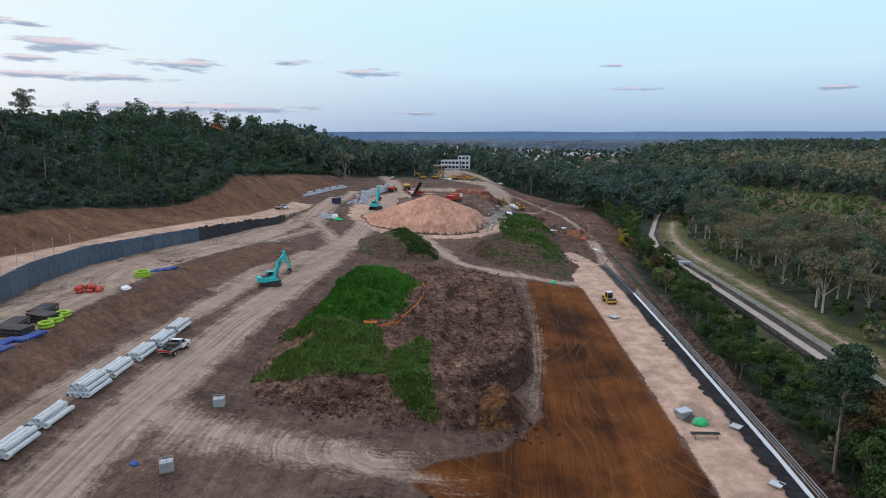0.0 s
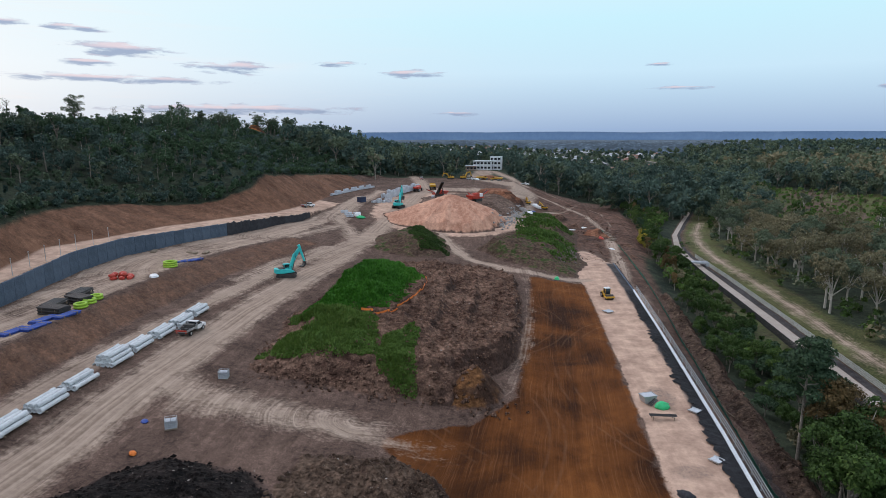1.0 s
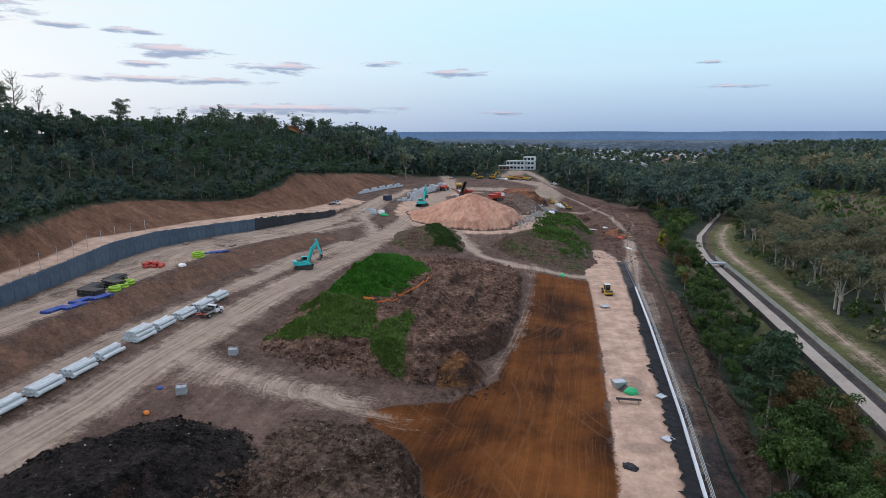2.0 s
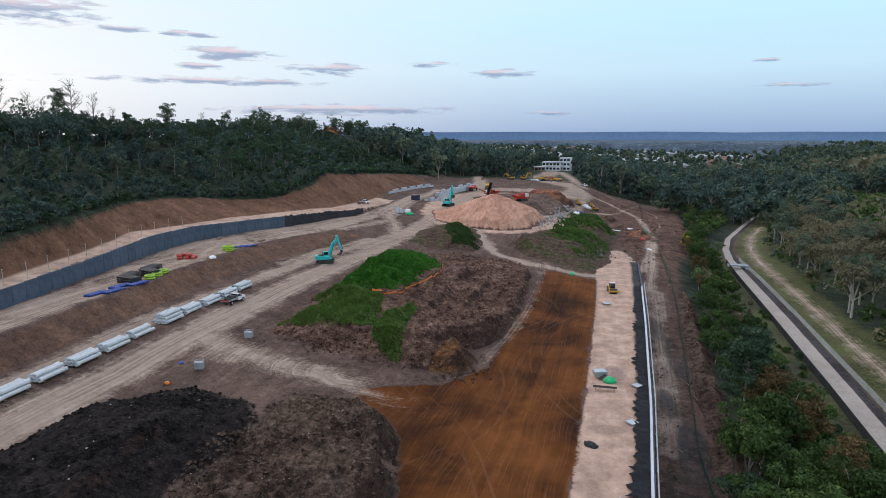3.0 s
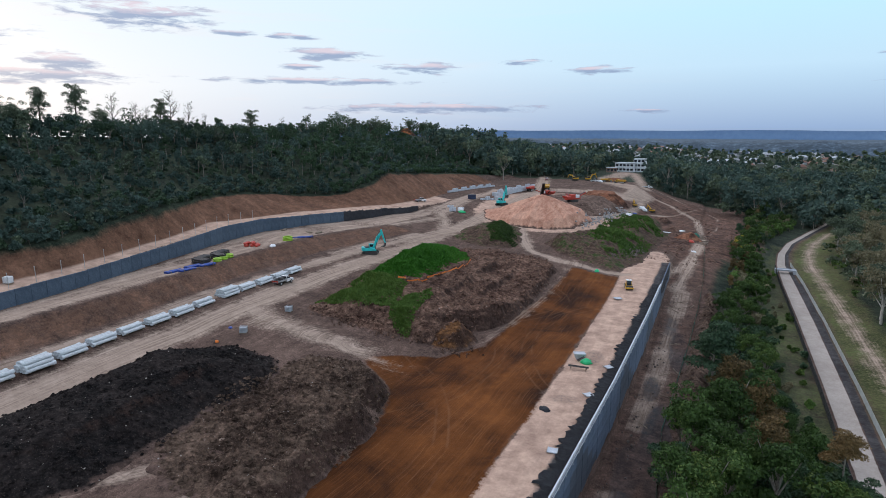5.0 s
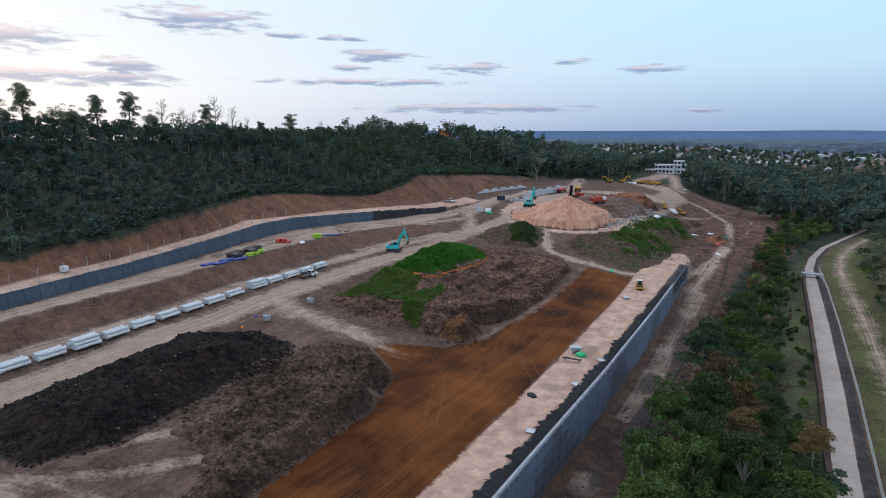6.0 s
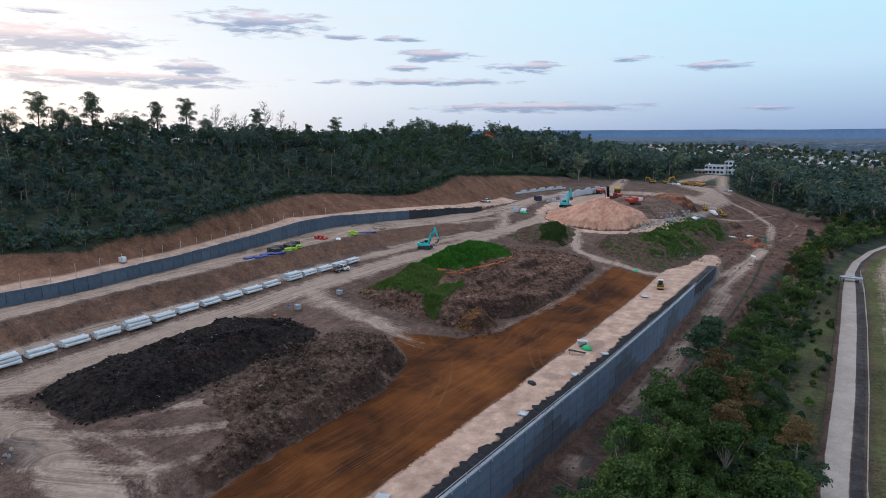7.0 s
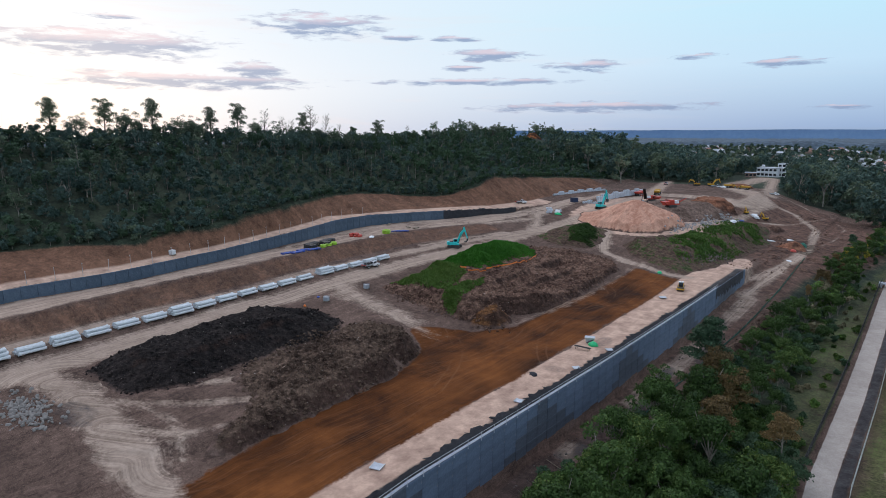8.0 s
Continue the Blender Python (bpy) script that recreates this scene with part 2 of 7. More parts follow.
# ---- the lie of the land: break lines from the wooded hill in the west to the creek flats in the east ----
# each line: stations along y, its x and its height there
LINES = {
    "far_west": ([-600, 700], [-1500, -1500], [10, 10]),
    "hill_back": ([-600, 300, 450, 700], [-330, -330, -330, -330], [34, 34, 25, 5]),
    "crest": ([-600, -60, 100, 180, 260, 360, 430, 520, 700], [-140, -135, -128, -128, -132, -140, -140, -120, -100], [38.5, 38.5, 37.6, 35.4, 34, 37, 33, 20, 4]),
    "cut_top": ([-600, -20, 8, 28, 53, 73, 90, 110, 125, 137, 148, 158, 167, 176, 186, 196, 212, 256, 330, 420, 700], [-88, -84, -79, -69, -70, -74.5, -81, -87, -88, -86.5, -83, -77, -73.5, -71.0, -70.5, -71.5, -72, -72, -66, -60, -60], [15, 16, 17, 17, 18, 19.8, 19.8, 20, 19.4, 18.2, 16.9, 16.2, 16.6, 18.6, 20.6, 22.2, 21.0, 18.3, 13, 9, 2]),
    "cut_toe": ([-600, -20, 20, 50, 75, 97, 129, 150, 175, 200, 256, 330, 420, 700], [-68, -65, -63, -66, -70.5, -77, -73, -67, -60, -58, -57, -58, -56, -56], [12, 12.8, 13.0, 13.2, 13.6, 14.2, 13.4, 12.8, 11.6, 11, 11.5, 10.5, 8.5, 2]),
    "wall_top": ([-600, 0, 17, 47, 75, 97, 113, 129, 150, 175, 200, 256, 330, 700], [-63, -61.0, -59.2, -61.5, -66, -70.6, -70.8, -67, -60.5, -51.5, -50, -50, -50, -50], [11.6, 12.0, 12.0, 12.4, 13.0, 13.6, 13.4, 12.7, 12.0, 10.8, 9.7, 10.8, 10, 2]),
    "wall_foot": ([-600, 0, 17, 47, 75, 97, 113, 129, 150, 175, 200, 256, 330, 700], [-62.7, -60.7, -58.9, -61.2, -65.7, -70.3, -70.5, -66.7, -60.2, -51.2, -49.5, -49, -49, -49], [9.2, 9.4, 9.4, 9.5, 9.5, 9.6, 9.6, 9.4, 9.0, 8.9, 9.3, 10.6, 10, 2]),
    "bank_top": ([-600, -6, 29, 52, 79, 105, 125, 150, 175, 200, 256, 330, 700], [-48, -47.5, -49.6, -49.4, -51.5, -52.5, -52.0, -45.5, -42, -42, -42, -42, -42], [9.4, 9.7, 9.8, 9.9, 9.9, 9.6, 8.8, 8.0, 8.0, 8.3, 10.4, 10, 2]),
    "bank_toe": ([-600, -6, 25, 57, 86, 110, 125, 150, 200, 256, 330, 700], [-44.5, -44, -45.2, -45.6, -47, -46.5, -43.5, -38, -36, -36, -36, -36], [6.0, 6.1, 6.3, 6.6, 6.6, 6.4, 6.2, 6.4, 7.4, 10.2, 10, 2]),
    "road_left": ([-600, -10, 20, 60, 90, 130, 165, 200, 256, 330, 700], [-37, -36.8, -36.8, -36.6, -35.4, -33, -30.5, -30, -30, -30, -30], [4.0, 4.0, 4.3, 5.2, 5.3, 5.2, 5.9, 7.0, 9.8, 10.2, 2]),
    "road_right": ([-600, -10, 20, 60, 90, 130, 165, 200, 256, 330, 700], [-30.5, -30.5, -31.6, -30.8, -30, -27.5, -24.5, -22, -22, -22, -22], [3.4, 3.4, 3.6, 4.7, 5.0, 5.0, 5.6, 6.6, 9.4, 10.3, 2]),
    "platform": ([-600, -22, -8, 5, 20, 36, 45, 54, 60, 70, 100, 140, 165, 200, 256, 330, 700], [-20, -14, 2, 6.5, 6.2, 5.0, 1.0, -10, -18, -22, -22, -20, -18, -14, -12, -12, -12], [2.0, 2.0, 1.2, 1.7, 2.2, 2.5, 2.3, 2.4, 2.9, 3.2, 3.8, 4.2, 5.0, 6.0, 8.8, 10, 2]),
    "fill_west": ([-600, -10, 5, 20, 36, 45, 54, 62, 70, 100, 135, 160, 200, 256, 330, 700], [10, 11.2, 9.8, 9.2, 9.2, 6.5, 4, 8, 12, 15, 17, 12, 16, 16, 20, 20], [-0.6, -0.6, -0.6, -0.6, -0.5, -0.5, -0.4, -0.3, -0.4, 0.2, 2.0, 2.8, 4.6, 6.6, 9, 2]),
    "fill_east": ([-600, 0, 27, 55, 80, 110, 132, 160, 200, 256, 330, 700], [25.2, 25.8, 27.2, 28.8, 29.8, 30.9, 31.2, 31, 33, 38, 40, 40], [-0.5, -0.5, -0.4, -0.3, -0.2, -0.1, 0.0, -0.3, -2.6, -2.2, 1, 0]),
    "east_wall_top": ([-600, 8, 32, 61, 100, 130, 160, 175, 200, 256, 330, 700], [32.6, 33.8, 35.7, 38.0, 40.4, 41.9, 43.0, 43.6, 45, 52, 56, 56], [-0.2, 0.0, 0.0, 0.0, 0.0, 0.0, -0.3, -2.5, -3.4, -3.0, -3, -2]),
    "east_wall_foot": ([-600, 8, 32, 61, 100, 130, 160, 175, 200, 256, 330, 700], [33.1, 34.4, 36.3, 38.6, 41.0, 42.5, 43.5, 44.2, 46, 53, 57, 57], [-9, -9, -9, -9, -8.6, -7.2, -5.4, -4.0, -3.8, -3.6, -4, -3]),
    "bench_east": ([-600, 8, 60, 120, 165, 200, 256, 330, 700], [42, 43.5, 47, 50.5, 54, 57, 66, 74, 90], [-9.3, -9.3, -9.2, -8.4, -6.2, -5.4, -5.2, -5.4, -5]),
    "scrub": ([-600, 8, 60, 120, 165, 200, 256, 330, 700], [54, 55, 58, 61, 65, 68, 78, 92, 130], [-10.4, -10.4, -10.3, -10.0, -9.6, -9.2, -8.6, -8, -6]),
    "path_left": ([-600, 57, 97, 147, 190, 222, 245, 272, 309, 433, 700], [69, 72.2, 74.4, 76.6, 78.2, 80.0, 83.0, 89.5, 103, 150, 240], [-10.4, -10.4, -10.4, -10.4, -10.4, -10.3, -10.2, -10, -10, -9, -7]),
    "path_right": ([-600, 57, 97, 147, 190, 222, 245, 272, 309, 433, 700], [73, 76.2, 78.6, 80.9, 82.4, 83.2, 86.0, 92.0, 105.2, 152.5, 243], [-10.4, -10.4, -10.4, -10.4, -10.4, -10.3, -10.2, -10, -10, -9, -7]),
    "verge": ([-600, 57, 147, 245, 309, 433, 700], [84, 87, 92, 99, 116, 165, 260], [-10.0, -10.0, -9.9, -9.8, -9.6, -9, -7]),
    "flats": ([-600, 150, 433, 700], [190, 200, 270, 340], [-10, -10, -9, -7]),
    "rise": ([-600, 150, 433, 700], [400, 420, 470, 560], [2, 2, 4, 6]),
    "far_east": ([-600, 700], [1600, 1600], [14, 14]),
}
NAMES = list(LINES)
SPLITS = [6, 10, 36, 14, 10, 2, 22, 9, 16, 12, 30, 40, 32, 14, 2, 14, 16, 16, 7, 16, 40, 14, 12]


@functools.lru_cache(maxsize=None)
def cached_section(y):
    return section(y)


def section(y):
    """The x and z of every break line at y."""
    xs = np.array([np.interp(y, LINES[k][0], LINES[k][1]) for k in NAMES])
    zs = np.array([np.interp(y, LINES[k][0], LINES[k][2]) for k in NAMES])
    return xs, zs


def ground(x, y):
    xs, zs = cached_section(round(float(y) * 4) / 4)
    return float(np.interp(x, xs, zs))


def line_x(name, y):
    return float(np.interp(y, LINES[name][0], LINES[name][1]))


def line_z(name, y):
    return float(np.interp(y, LINES[name][0], LINES[name][2]))


_rng = np.random.RandomState(7)
_TABLE = _rng.rand(256, 256)


def wobble(x, y, scale, octaves=3):
    """Smooth value noise in -1 .. 1 for whole arrays."""
    x, y = np.asarray(x, float), np.asarray(y, float)
    total, amp, norm = 0.0, 1.0, 0.0
    for k in range(octaves):
        u, v = x / scale * 2 ** k + 17.3 * k + 1000, y / scale * 2 ** k + 5.1 * k + 1000
        i, j = np.floor(u).astype(int), np.floor(v).astype(int)
        fu, fv = u - i, v - j
        fu, fv = fu * fu * (3 - 2 * fu), fv * fv * (3 - 2 * fv)
        a, b = _TABLE[i % 256, j % 256], _TABLE[(i + 1) % 256, j % 256]
        c, d = _TABLE[i % 256, (j + 1) % 256], _TABLE[(i + 1) % 256, (j + 1) % 256]
        total = total + amp * ((a * (1 - fu) + b * fu) * (1 - fv) + (c * (1 - fu) + d * fu) * fv)
        norm += amp
        amp *= 0.5
    return total / norm * 2 - 1


def to_line(x, y, pts):
    """Distance of points from a polyline."""
    best = np.full(np.shape(x), 1e9)
    for (ax, ay), (bx, by) in zip(pts, pts[1:]):
        dx, dy = bx - ax, by - ay
        s = np.clip(((x - ax) * dx + (y - ay) * dy) / (dx * dx + dy * dy), 0, 1)
        best = np.minimum(best, np.hypot(x - ax - s * dx, y - ay - s * dy))
    return best


def inside(x, y, poly):
    """Signed distance to a polygon's edge, positive inside."""
    d = to_line(x, y, poly + poly[:1])
    odd = np.zeros(np.shape(x), bool)
    for (ax, ay), (bx, by) in zip(poly, poly[1:] + poly[:1]):
        if ay != by:
            odd ^= ((ay > y) != (by > y)) & (x < (bx - ax) * (y - ay) / (by - ay) + ax)
    return np.where(odd, d, -d)


def ramp01(v, lo, hi):
    s = np.clip((v - lo) / (hi - lo), 0, 1)
    return s * s * (3 - 2 * s)


ROADS = [  # centre line, half width, strength
    ([(-34, -80), (-33.6, 0), (-34.2, 30), (-33.6, 70), (-32.4, 100), (-30.2, 130), (-27.5, 165), (-27, 200), (-25, 240), (-24, 275), (-32, 320), (-45, 380)], 3.4, 0.95),
    ([(-33, 62), (-26, 56.5), (-14, 55.5), (-4, 54.6), (4, 53)], 4.2, 0.66),
    ([(-43, -60), (-42.6, 20), (-42.5, 60), (-41.5, 90), (-39, 120), (-34, 142), (-28.5, 160)], 1.9, 0.85),
    ([(-43.5, 108), (-40.8, 128), (-35, 146)], 1.6, 0.62),
    ([(-29, 155), (-35, 172), (-42, 185), (-44, 215), (-42, 260)], 3.0, 0.7),
    ([(-46, 150), (-42, 165), (-38, 180)], 2.6, 0.62),
    ([(-16, 190), (-7, 176), (-2.5, 160), (3, 147), (14, 139.5), (27, 137), (33, 139)], 2.2, 0.8),
    ([(17, 142), (17.8, 128), (17.6, 114), (16.4, 98), (14.8, 84), (12.5, 72), (6, 61), (-6, 57)], 1.6, 0.47),
    ([(-35, -10), (-27, -8.4), (-18, -7.4), (-5, -9.1), (6, -11), (20, -14)], 3.0, 0.85),
    ([(24, 330), (16, 390), (6, 470)], 4.0, 0.8),
    ([(14, 214), (20, 232), (24, 256), (26, 285)], 4.5, 0.60),
    ([(30, 262), (42, 284), (52, 318), (40, 340), (20, 346)], 2.2, 0.52),
    ([(54, 230), (60, 262), (62, 300), (54, 330)], 1.8, 0.50),
    ([(42.5, 163), (47, 176), (50, 196), (52, 222)], 3.0, 0.62),
    ([(-6, 262), (10, 272), (22, 290), (24, 312), (6, 335), (-2, 380), (-1, 480)], 7.0, 0.9),
    ([(-24, 275), (-8, 285), (10, 290)], 8.0, 0.8),
    ([(-14, -4), (-2, -2), (7, -6)], 1.3, 0.52),
    ([(-26, -8), (-12, 3), (-6, 12), (-3, 22)], 1.7, 0.55),
    ([(-18, -8), (-5, 1), (2, 9), (5, 17)], 1.4, 0.55),
    ([(-8, -9), (3, -3), (7, 6)], 1.2, 0.52),
    ([(40.2, 40), (42.2, 64), (44.2, 96), (46.3, 130), (47.5, 150)], 2.4, 0.66),
    ([(84.5, 57), (86.8, 97), (89, 147), (90.5, 190), (91.5, 222), (94, 245), (100, 272), (113, 309)], 3.0, 0.56),
    ([(46, 150), (50, 185), (54, 230), (52, 280), (40, 310), (24, 312)], 2.6, 0.68),
]


def zones(x, y, z, col_line):
    """Mask weights of the sheet's vertices: 0.5 is an edge."""
    n1, n2 = wobble(x, y, 9), wobble(x + 300, y, 28)
    road = np.zeros_like(x)
    for pts, half, s in ROADS:
        road = np.maximum(road, s * (1 - 0.5 * np.clip((to_line(x, y, pts) + n1 * 0.9) / half, 0, 2)))
    road = road * (1 - 0.45 * ramp01(x, -9, 5) * (y > 44) * (y < 64))
    fw = np.interp(y, LINES["fill_west"][0], LINES["fill_west"][1])
    fe = np.interp(y, LINES["fill_east"][0], LINES["fill_east"][1])
    wt = np.interp(y, LINES["east_wall_top"][0], LINES["east_wall_top"][1])
    edge_w = fw + 0.2 + n1 * np.where(y < 44, 0.5, 1.6) - 6.5 * ramp01(y, 45, 52) * ramp01(-y, -63, -55) + 0.8 * ramp01(y, 62, 70)
    fill = np.clip(np.minimum(x - edge_w, fe - x + n1 * 0.5) * 0.22 + 0.5, 0, 1) * (y < 134 + n1) * (y > -60)
    sand = np.clip(np.minimum(x - fe + n1 * 0.5, wt - 1.1 - x) * 0.5 + 0.5, 0, 1) * (y < 165)
    apron = np.clip(np.minimum(x - wt + 1.7 + n1 * 0.5, wt - x + 0.2) * 0.5 + 0.55, 0, 1) * (y < 163)
    # the upper terrace in front of the western wall and the bench behind it are sandy
    bt = np.interp(y, LINES["bank_top"][0], LINES["bank_top"][1])
    wf = np.interp(y, LINES["wall_foot"][0], LINES["wall_foot"][1])
    ct = np.interp(y, LINES["cut_toe"][0], LINES["cut_toe"][1])
    cp = np.interp(y, LINES["cut_top"][0], LINES["cut_top"][1])
    terrace = np.clip(np.minimum(bt - x - 1, x - wf) * 0.3 + 0.5, 0, 1) * (0.70 + 0.22 * n1 + 0.15 * n2) * (y < 240)
    road = np.maximum(road, terrace * 0.9)
    bench = np.clip(np.minimum(wf - x, x - ct + 1.0) * 0.5 + 0.55, 0, 1) * (y < 215)
    sand = np.maximum(sand, np.maximum(bench * 0.7, terrace * 0.74))
    sand = np.maximum(sand, ramp01(-np.hypot((x + 7) / 31, (y - 222) / 50), -1.15, -0.85) * 0.72)
    sand = np.maximum(sand, ramp01(-np.hypot((x - 39) / 5, (y - 170) / 26), -1.1, -0.7) * 0.62)
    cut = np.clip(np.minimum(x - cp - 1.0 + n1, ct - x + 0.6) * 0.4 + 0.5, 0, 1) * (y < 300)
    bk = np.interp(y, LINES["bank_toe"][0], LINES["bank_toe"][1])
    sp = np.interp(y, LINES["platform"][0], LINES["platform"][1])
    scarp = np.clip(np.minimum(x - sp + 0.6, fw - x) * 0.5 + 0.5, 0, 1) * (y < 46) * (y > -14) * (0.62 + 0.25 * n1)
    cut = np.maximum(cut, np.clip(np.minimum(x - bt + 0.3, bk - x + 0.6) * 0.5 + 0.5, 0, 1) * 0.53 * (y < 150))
    # Dark wood floor overruns the cut's lip, painting in the trees' shade there.
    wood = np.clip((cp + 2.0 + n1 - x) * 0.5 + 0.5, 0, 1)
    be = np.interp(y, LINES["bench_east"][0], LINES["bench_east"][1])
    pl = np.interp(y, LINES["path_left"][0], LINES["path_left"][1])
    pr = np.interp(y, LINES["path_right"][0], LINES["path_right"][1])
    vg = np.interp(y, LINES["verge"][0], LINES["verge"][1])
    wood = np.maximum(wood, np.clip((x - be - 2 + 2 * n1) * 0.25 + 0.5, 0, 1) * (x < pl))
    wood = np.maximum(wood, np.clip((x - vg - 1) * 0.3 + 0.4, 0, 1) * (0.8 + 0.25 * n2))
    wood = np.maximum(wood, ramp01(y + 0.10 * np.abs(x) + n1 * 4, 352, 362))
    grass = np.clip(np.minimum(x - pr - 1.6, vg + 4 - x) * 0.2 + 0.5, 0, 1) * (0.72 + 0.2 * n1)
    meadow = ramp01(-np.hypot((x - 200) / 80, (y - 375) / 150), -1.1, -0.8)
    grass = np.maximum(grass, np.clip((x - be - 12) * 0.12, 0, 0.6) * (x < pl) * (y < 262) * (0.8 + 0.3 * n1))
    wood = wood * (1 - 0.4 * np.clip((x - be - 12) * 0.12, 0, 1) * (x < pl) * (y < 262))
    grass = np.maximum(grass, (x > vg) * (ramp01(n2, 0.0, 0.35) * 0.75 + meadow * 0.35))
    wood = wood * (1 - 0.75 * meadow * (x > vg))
    path = np.where((x > pl) & (x < pr), 1.0, 0.0) * (y > -600)
    bed = np.where((x >= pr) & (x < pr + 1.6), 0.56, 0.0)
    wet = ramp01(-np.hypot((x + 14) / 5, (y + 10) / 3), -1.2, -0.8) * 0.5
    tar = np.maximum(apron, np.maximum(ramp01(-np.hypot((x - 45.5) / 3.2, (y - 60) / 17), -1.2, -0.8) * 0.6, np.maximum(wet, ramp01(-np.hypot((x - 47.5) / 2.2, (y - 104) / 14), -1.2, -0.8) * 0.56)))
    red = np.clip(np.minimum(x - wt + 1, be + 4 - x) * 0.3 + 0.4, 0, 1) * (0.46 + 0.2 * n1) * (y < 200) + ramp01(-np.hypot((x - 44) / 36, (y - 265) / 75), -1.15, -0.8) * 0.8
    red = np.maximum(red, ramp01(-np.hypot((x + 4) / 26, (y - 275) / 20), -1.2, -0.8) * 0.55)
    red = red * (1 - 0.8 * ramp01(road, 0.36, 0.56))
    wood = wood * (1 - ramp01(red, 0.6, 0.8)) * (1 - ramp01(road, 0.45, 0.6) * (y > 240))
    for ex, ey, rx, ry, much in ((41.5, 50, 2.2, 11, 0.58), (43.2, 82, 1.8, 7, 0.56), (33.5, 71.5, 2.4, 4.5, 0.45), (32, 52, 3.2, 2.2, 0.44), (45.4, 120, 2.0, 8, 0.5), (39.5, 26, 3.6, 16, 0.5), (44.5, 34, 2.0, 12, 0.5)):
        tar = np.maximum(tar, ramp01(-np.hypot((x - ex) / rx, (y - ey) / ry) + 0.3 * n1, -1.3, -0.7) * much)
    tar = np.maximum(np.maximum(tar, scarp * 0.35), bed * 1.2)
    lane = np.full_like(x, 50.0)
    for pts, half, s in ROADS:
        lane = np.minimum(lane, to_line(x, y, pts) + 7.0 * half)
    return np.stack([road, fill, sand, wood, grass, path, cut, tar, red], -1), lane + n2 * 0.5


def mesh_from(name, verts, faces, mats, smooth=True):
    me = bpy.data.meshes.new(name)
    verts, faces = np.asarray(verts, np.float32), np.asarray(faces, np.int32)
    k = faces.shape[1]
    me.vertices.add(len(verts))
    me.vertices.foreach_set("co", verts.ravel())
    me.loops.add(faces.size)
    me.loops.foreach_set("vertex_index", faces.ravel())
    me.polygons.add(len(faces))
    me.polygons.foreach_set("loop_start", np.arange(0, faces.size, k, dtype=np.int32))
    me.polygons.foreach_set("loop_total", np.full(len(faces), k, np.int32))
    me.polygons.foreach_set("use_smooth", np.full(len(faces), smooth, bool))
    me.update(calc_edges=True)
    for m in mats:
        me.materials.append(m)
    return me


def grid_faces(rows, cols):
    i = np.arange(rows - 1)[:, None] * cols + np.arange(cols - 1)[None, :]
    return np.stack([i, i + 1, i + cols + 1, i + cols], -1).reshape(-1, 4)


def paint(me, z):
    for name, part_ in (("zone_a", z[:, 0:3]), ("zone_b", z[:, 3:6]), ("zone_c", z[:, 6:9])):
        at = me.attributes.new(name, "FLOAT_COLOR", "POINT")
        at.data.foreach_set("color", np.concatenate([part_, np.ones((len(z), 1))], 1).astype(np.float32).ravel())


def build_ground():
    ys = np.concatenate([[-4700, -2500, -1200, -600, -300, -160], np.arange(-100, 200, 1.0), np.arange(200, 360, 1.6), np.arange(360, 700, 12), [720, 800, 950, 1200, 1600, 2200, 3000, 3900, 4800]])
    u = np.concatenate([i + np.arange(s) / s for i, s in enumerate(SPLITS)] + [[len(NAMES) - 1]])
    vx, vz = [], []
    for y in ys:
        xs, zs = section(y)
        k = np.arange(len(xs))
        vx.append(np.concatenate([[-4800, -3000], np.interp(u, k, xs), [3000, 4800]]))
        vz.append(np.concatenate([[-6, 0], np.interp(u, k, zs), [6, -10]]))
    X, Z = np.array(vx), np.array(vz)
    Y = np.repeat(ys[:, None], X.shape[1], 1)
    near = ramp01(-np.abs(Y - 120), -400, -200)
    wt = np.array([line_x("east_wall_top", y) for y in ys])[:, None]
    flat = np.where((X > wt - 3) & (X < wt + 1.5), 0.0, 1.0)
    pl = np.array([line_x("path_left", y) for y in ys])[:, None]
    flat = np.where((X > pl - 0.3) & (X < pl + 5), 0.1, flat)
    Z = Z + near * flat * (wobble(X, Y, 11) * 0.28 + wobble(X, Y, 2.6) * 0.10)
    ct = np.array([line_x("cut_toe", y) for y in ys])[:, None]
    cp = np.array([line_x("cut_top", y) for y in ys])[:, None]
    s = np.clip((X - cp) / (ct - cp), 0, 1)
    gully = wobble(Y * 1.0, Y * 0.13 + 40, 4.2, 4) * 1.0 + wobble(Y, X * 0.25, 1.3, 2) * 0.35 + wobble(X * 0.5, Y * 1.4, 5) * 0.5
    Z = Z + np.where((X > cp) & (X < ct), np.sin(s * np.pi) ** 0.8 * gully, 0) * near
    sp = np.array([line_x("platform", y) for y in ys])[:, None]
    sf = np.array([line_x("fill_west", y) for y in ys])[:, None]
    u_ = np.clip((X - sp) / (sf - sp), 0, 1)
    Z = Z + np.where((X > sp) & (X < sf) & (Y > -20) & (Y < 46), np.sin(u_ * np.pi) * (wobble(Y, Y * 0.1 + 9, 2.2, 3) * 0.9 + wobble(X, Y, 1.4, 2) * 0.3), 0)
    Z = Z - 48 * ramp01(np.hypot(X, Y), 1000, 4700)
    verts = np.stack([X, Y, Z], -1).reshape(-1, 3)
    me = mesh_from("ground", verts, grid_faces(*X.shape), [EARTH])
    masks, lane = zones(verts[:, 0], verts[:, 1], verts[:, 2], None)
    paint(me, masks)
    wall = (X - wt).reshape(-1)
    for name, value in (("lane", lane), ("across", wall)):
        at = me.attributes.new(name, "FLOAT", "POINT")
        at.data.foreach_set("value", value.astype(np.float32))
    return tagged(new("ground", me), "bare brown earthworks with tan haul roads running out into woodland", "ground", kind="structure")


build_ground()


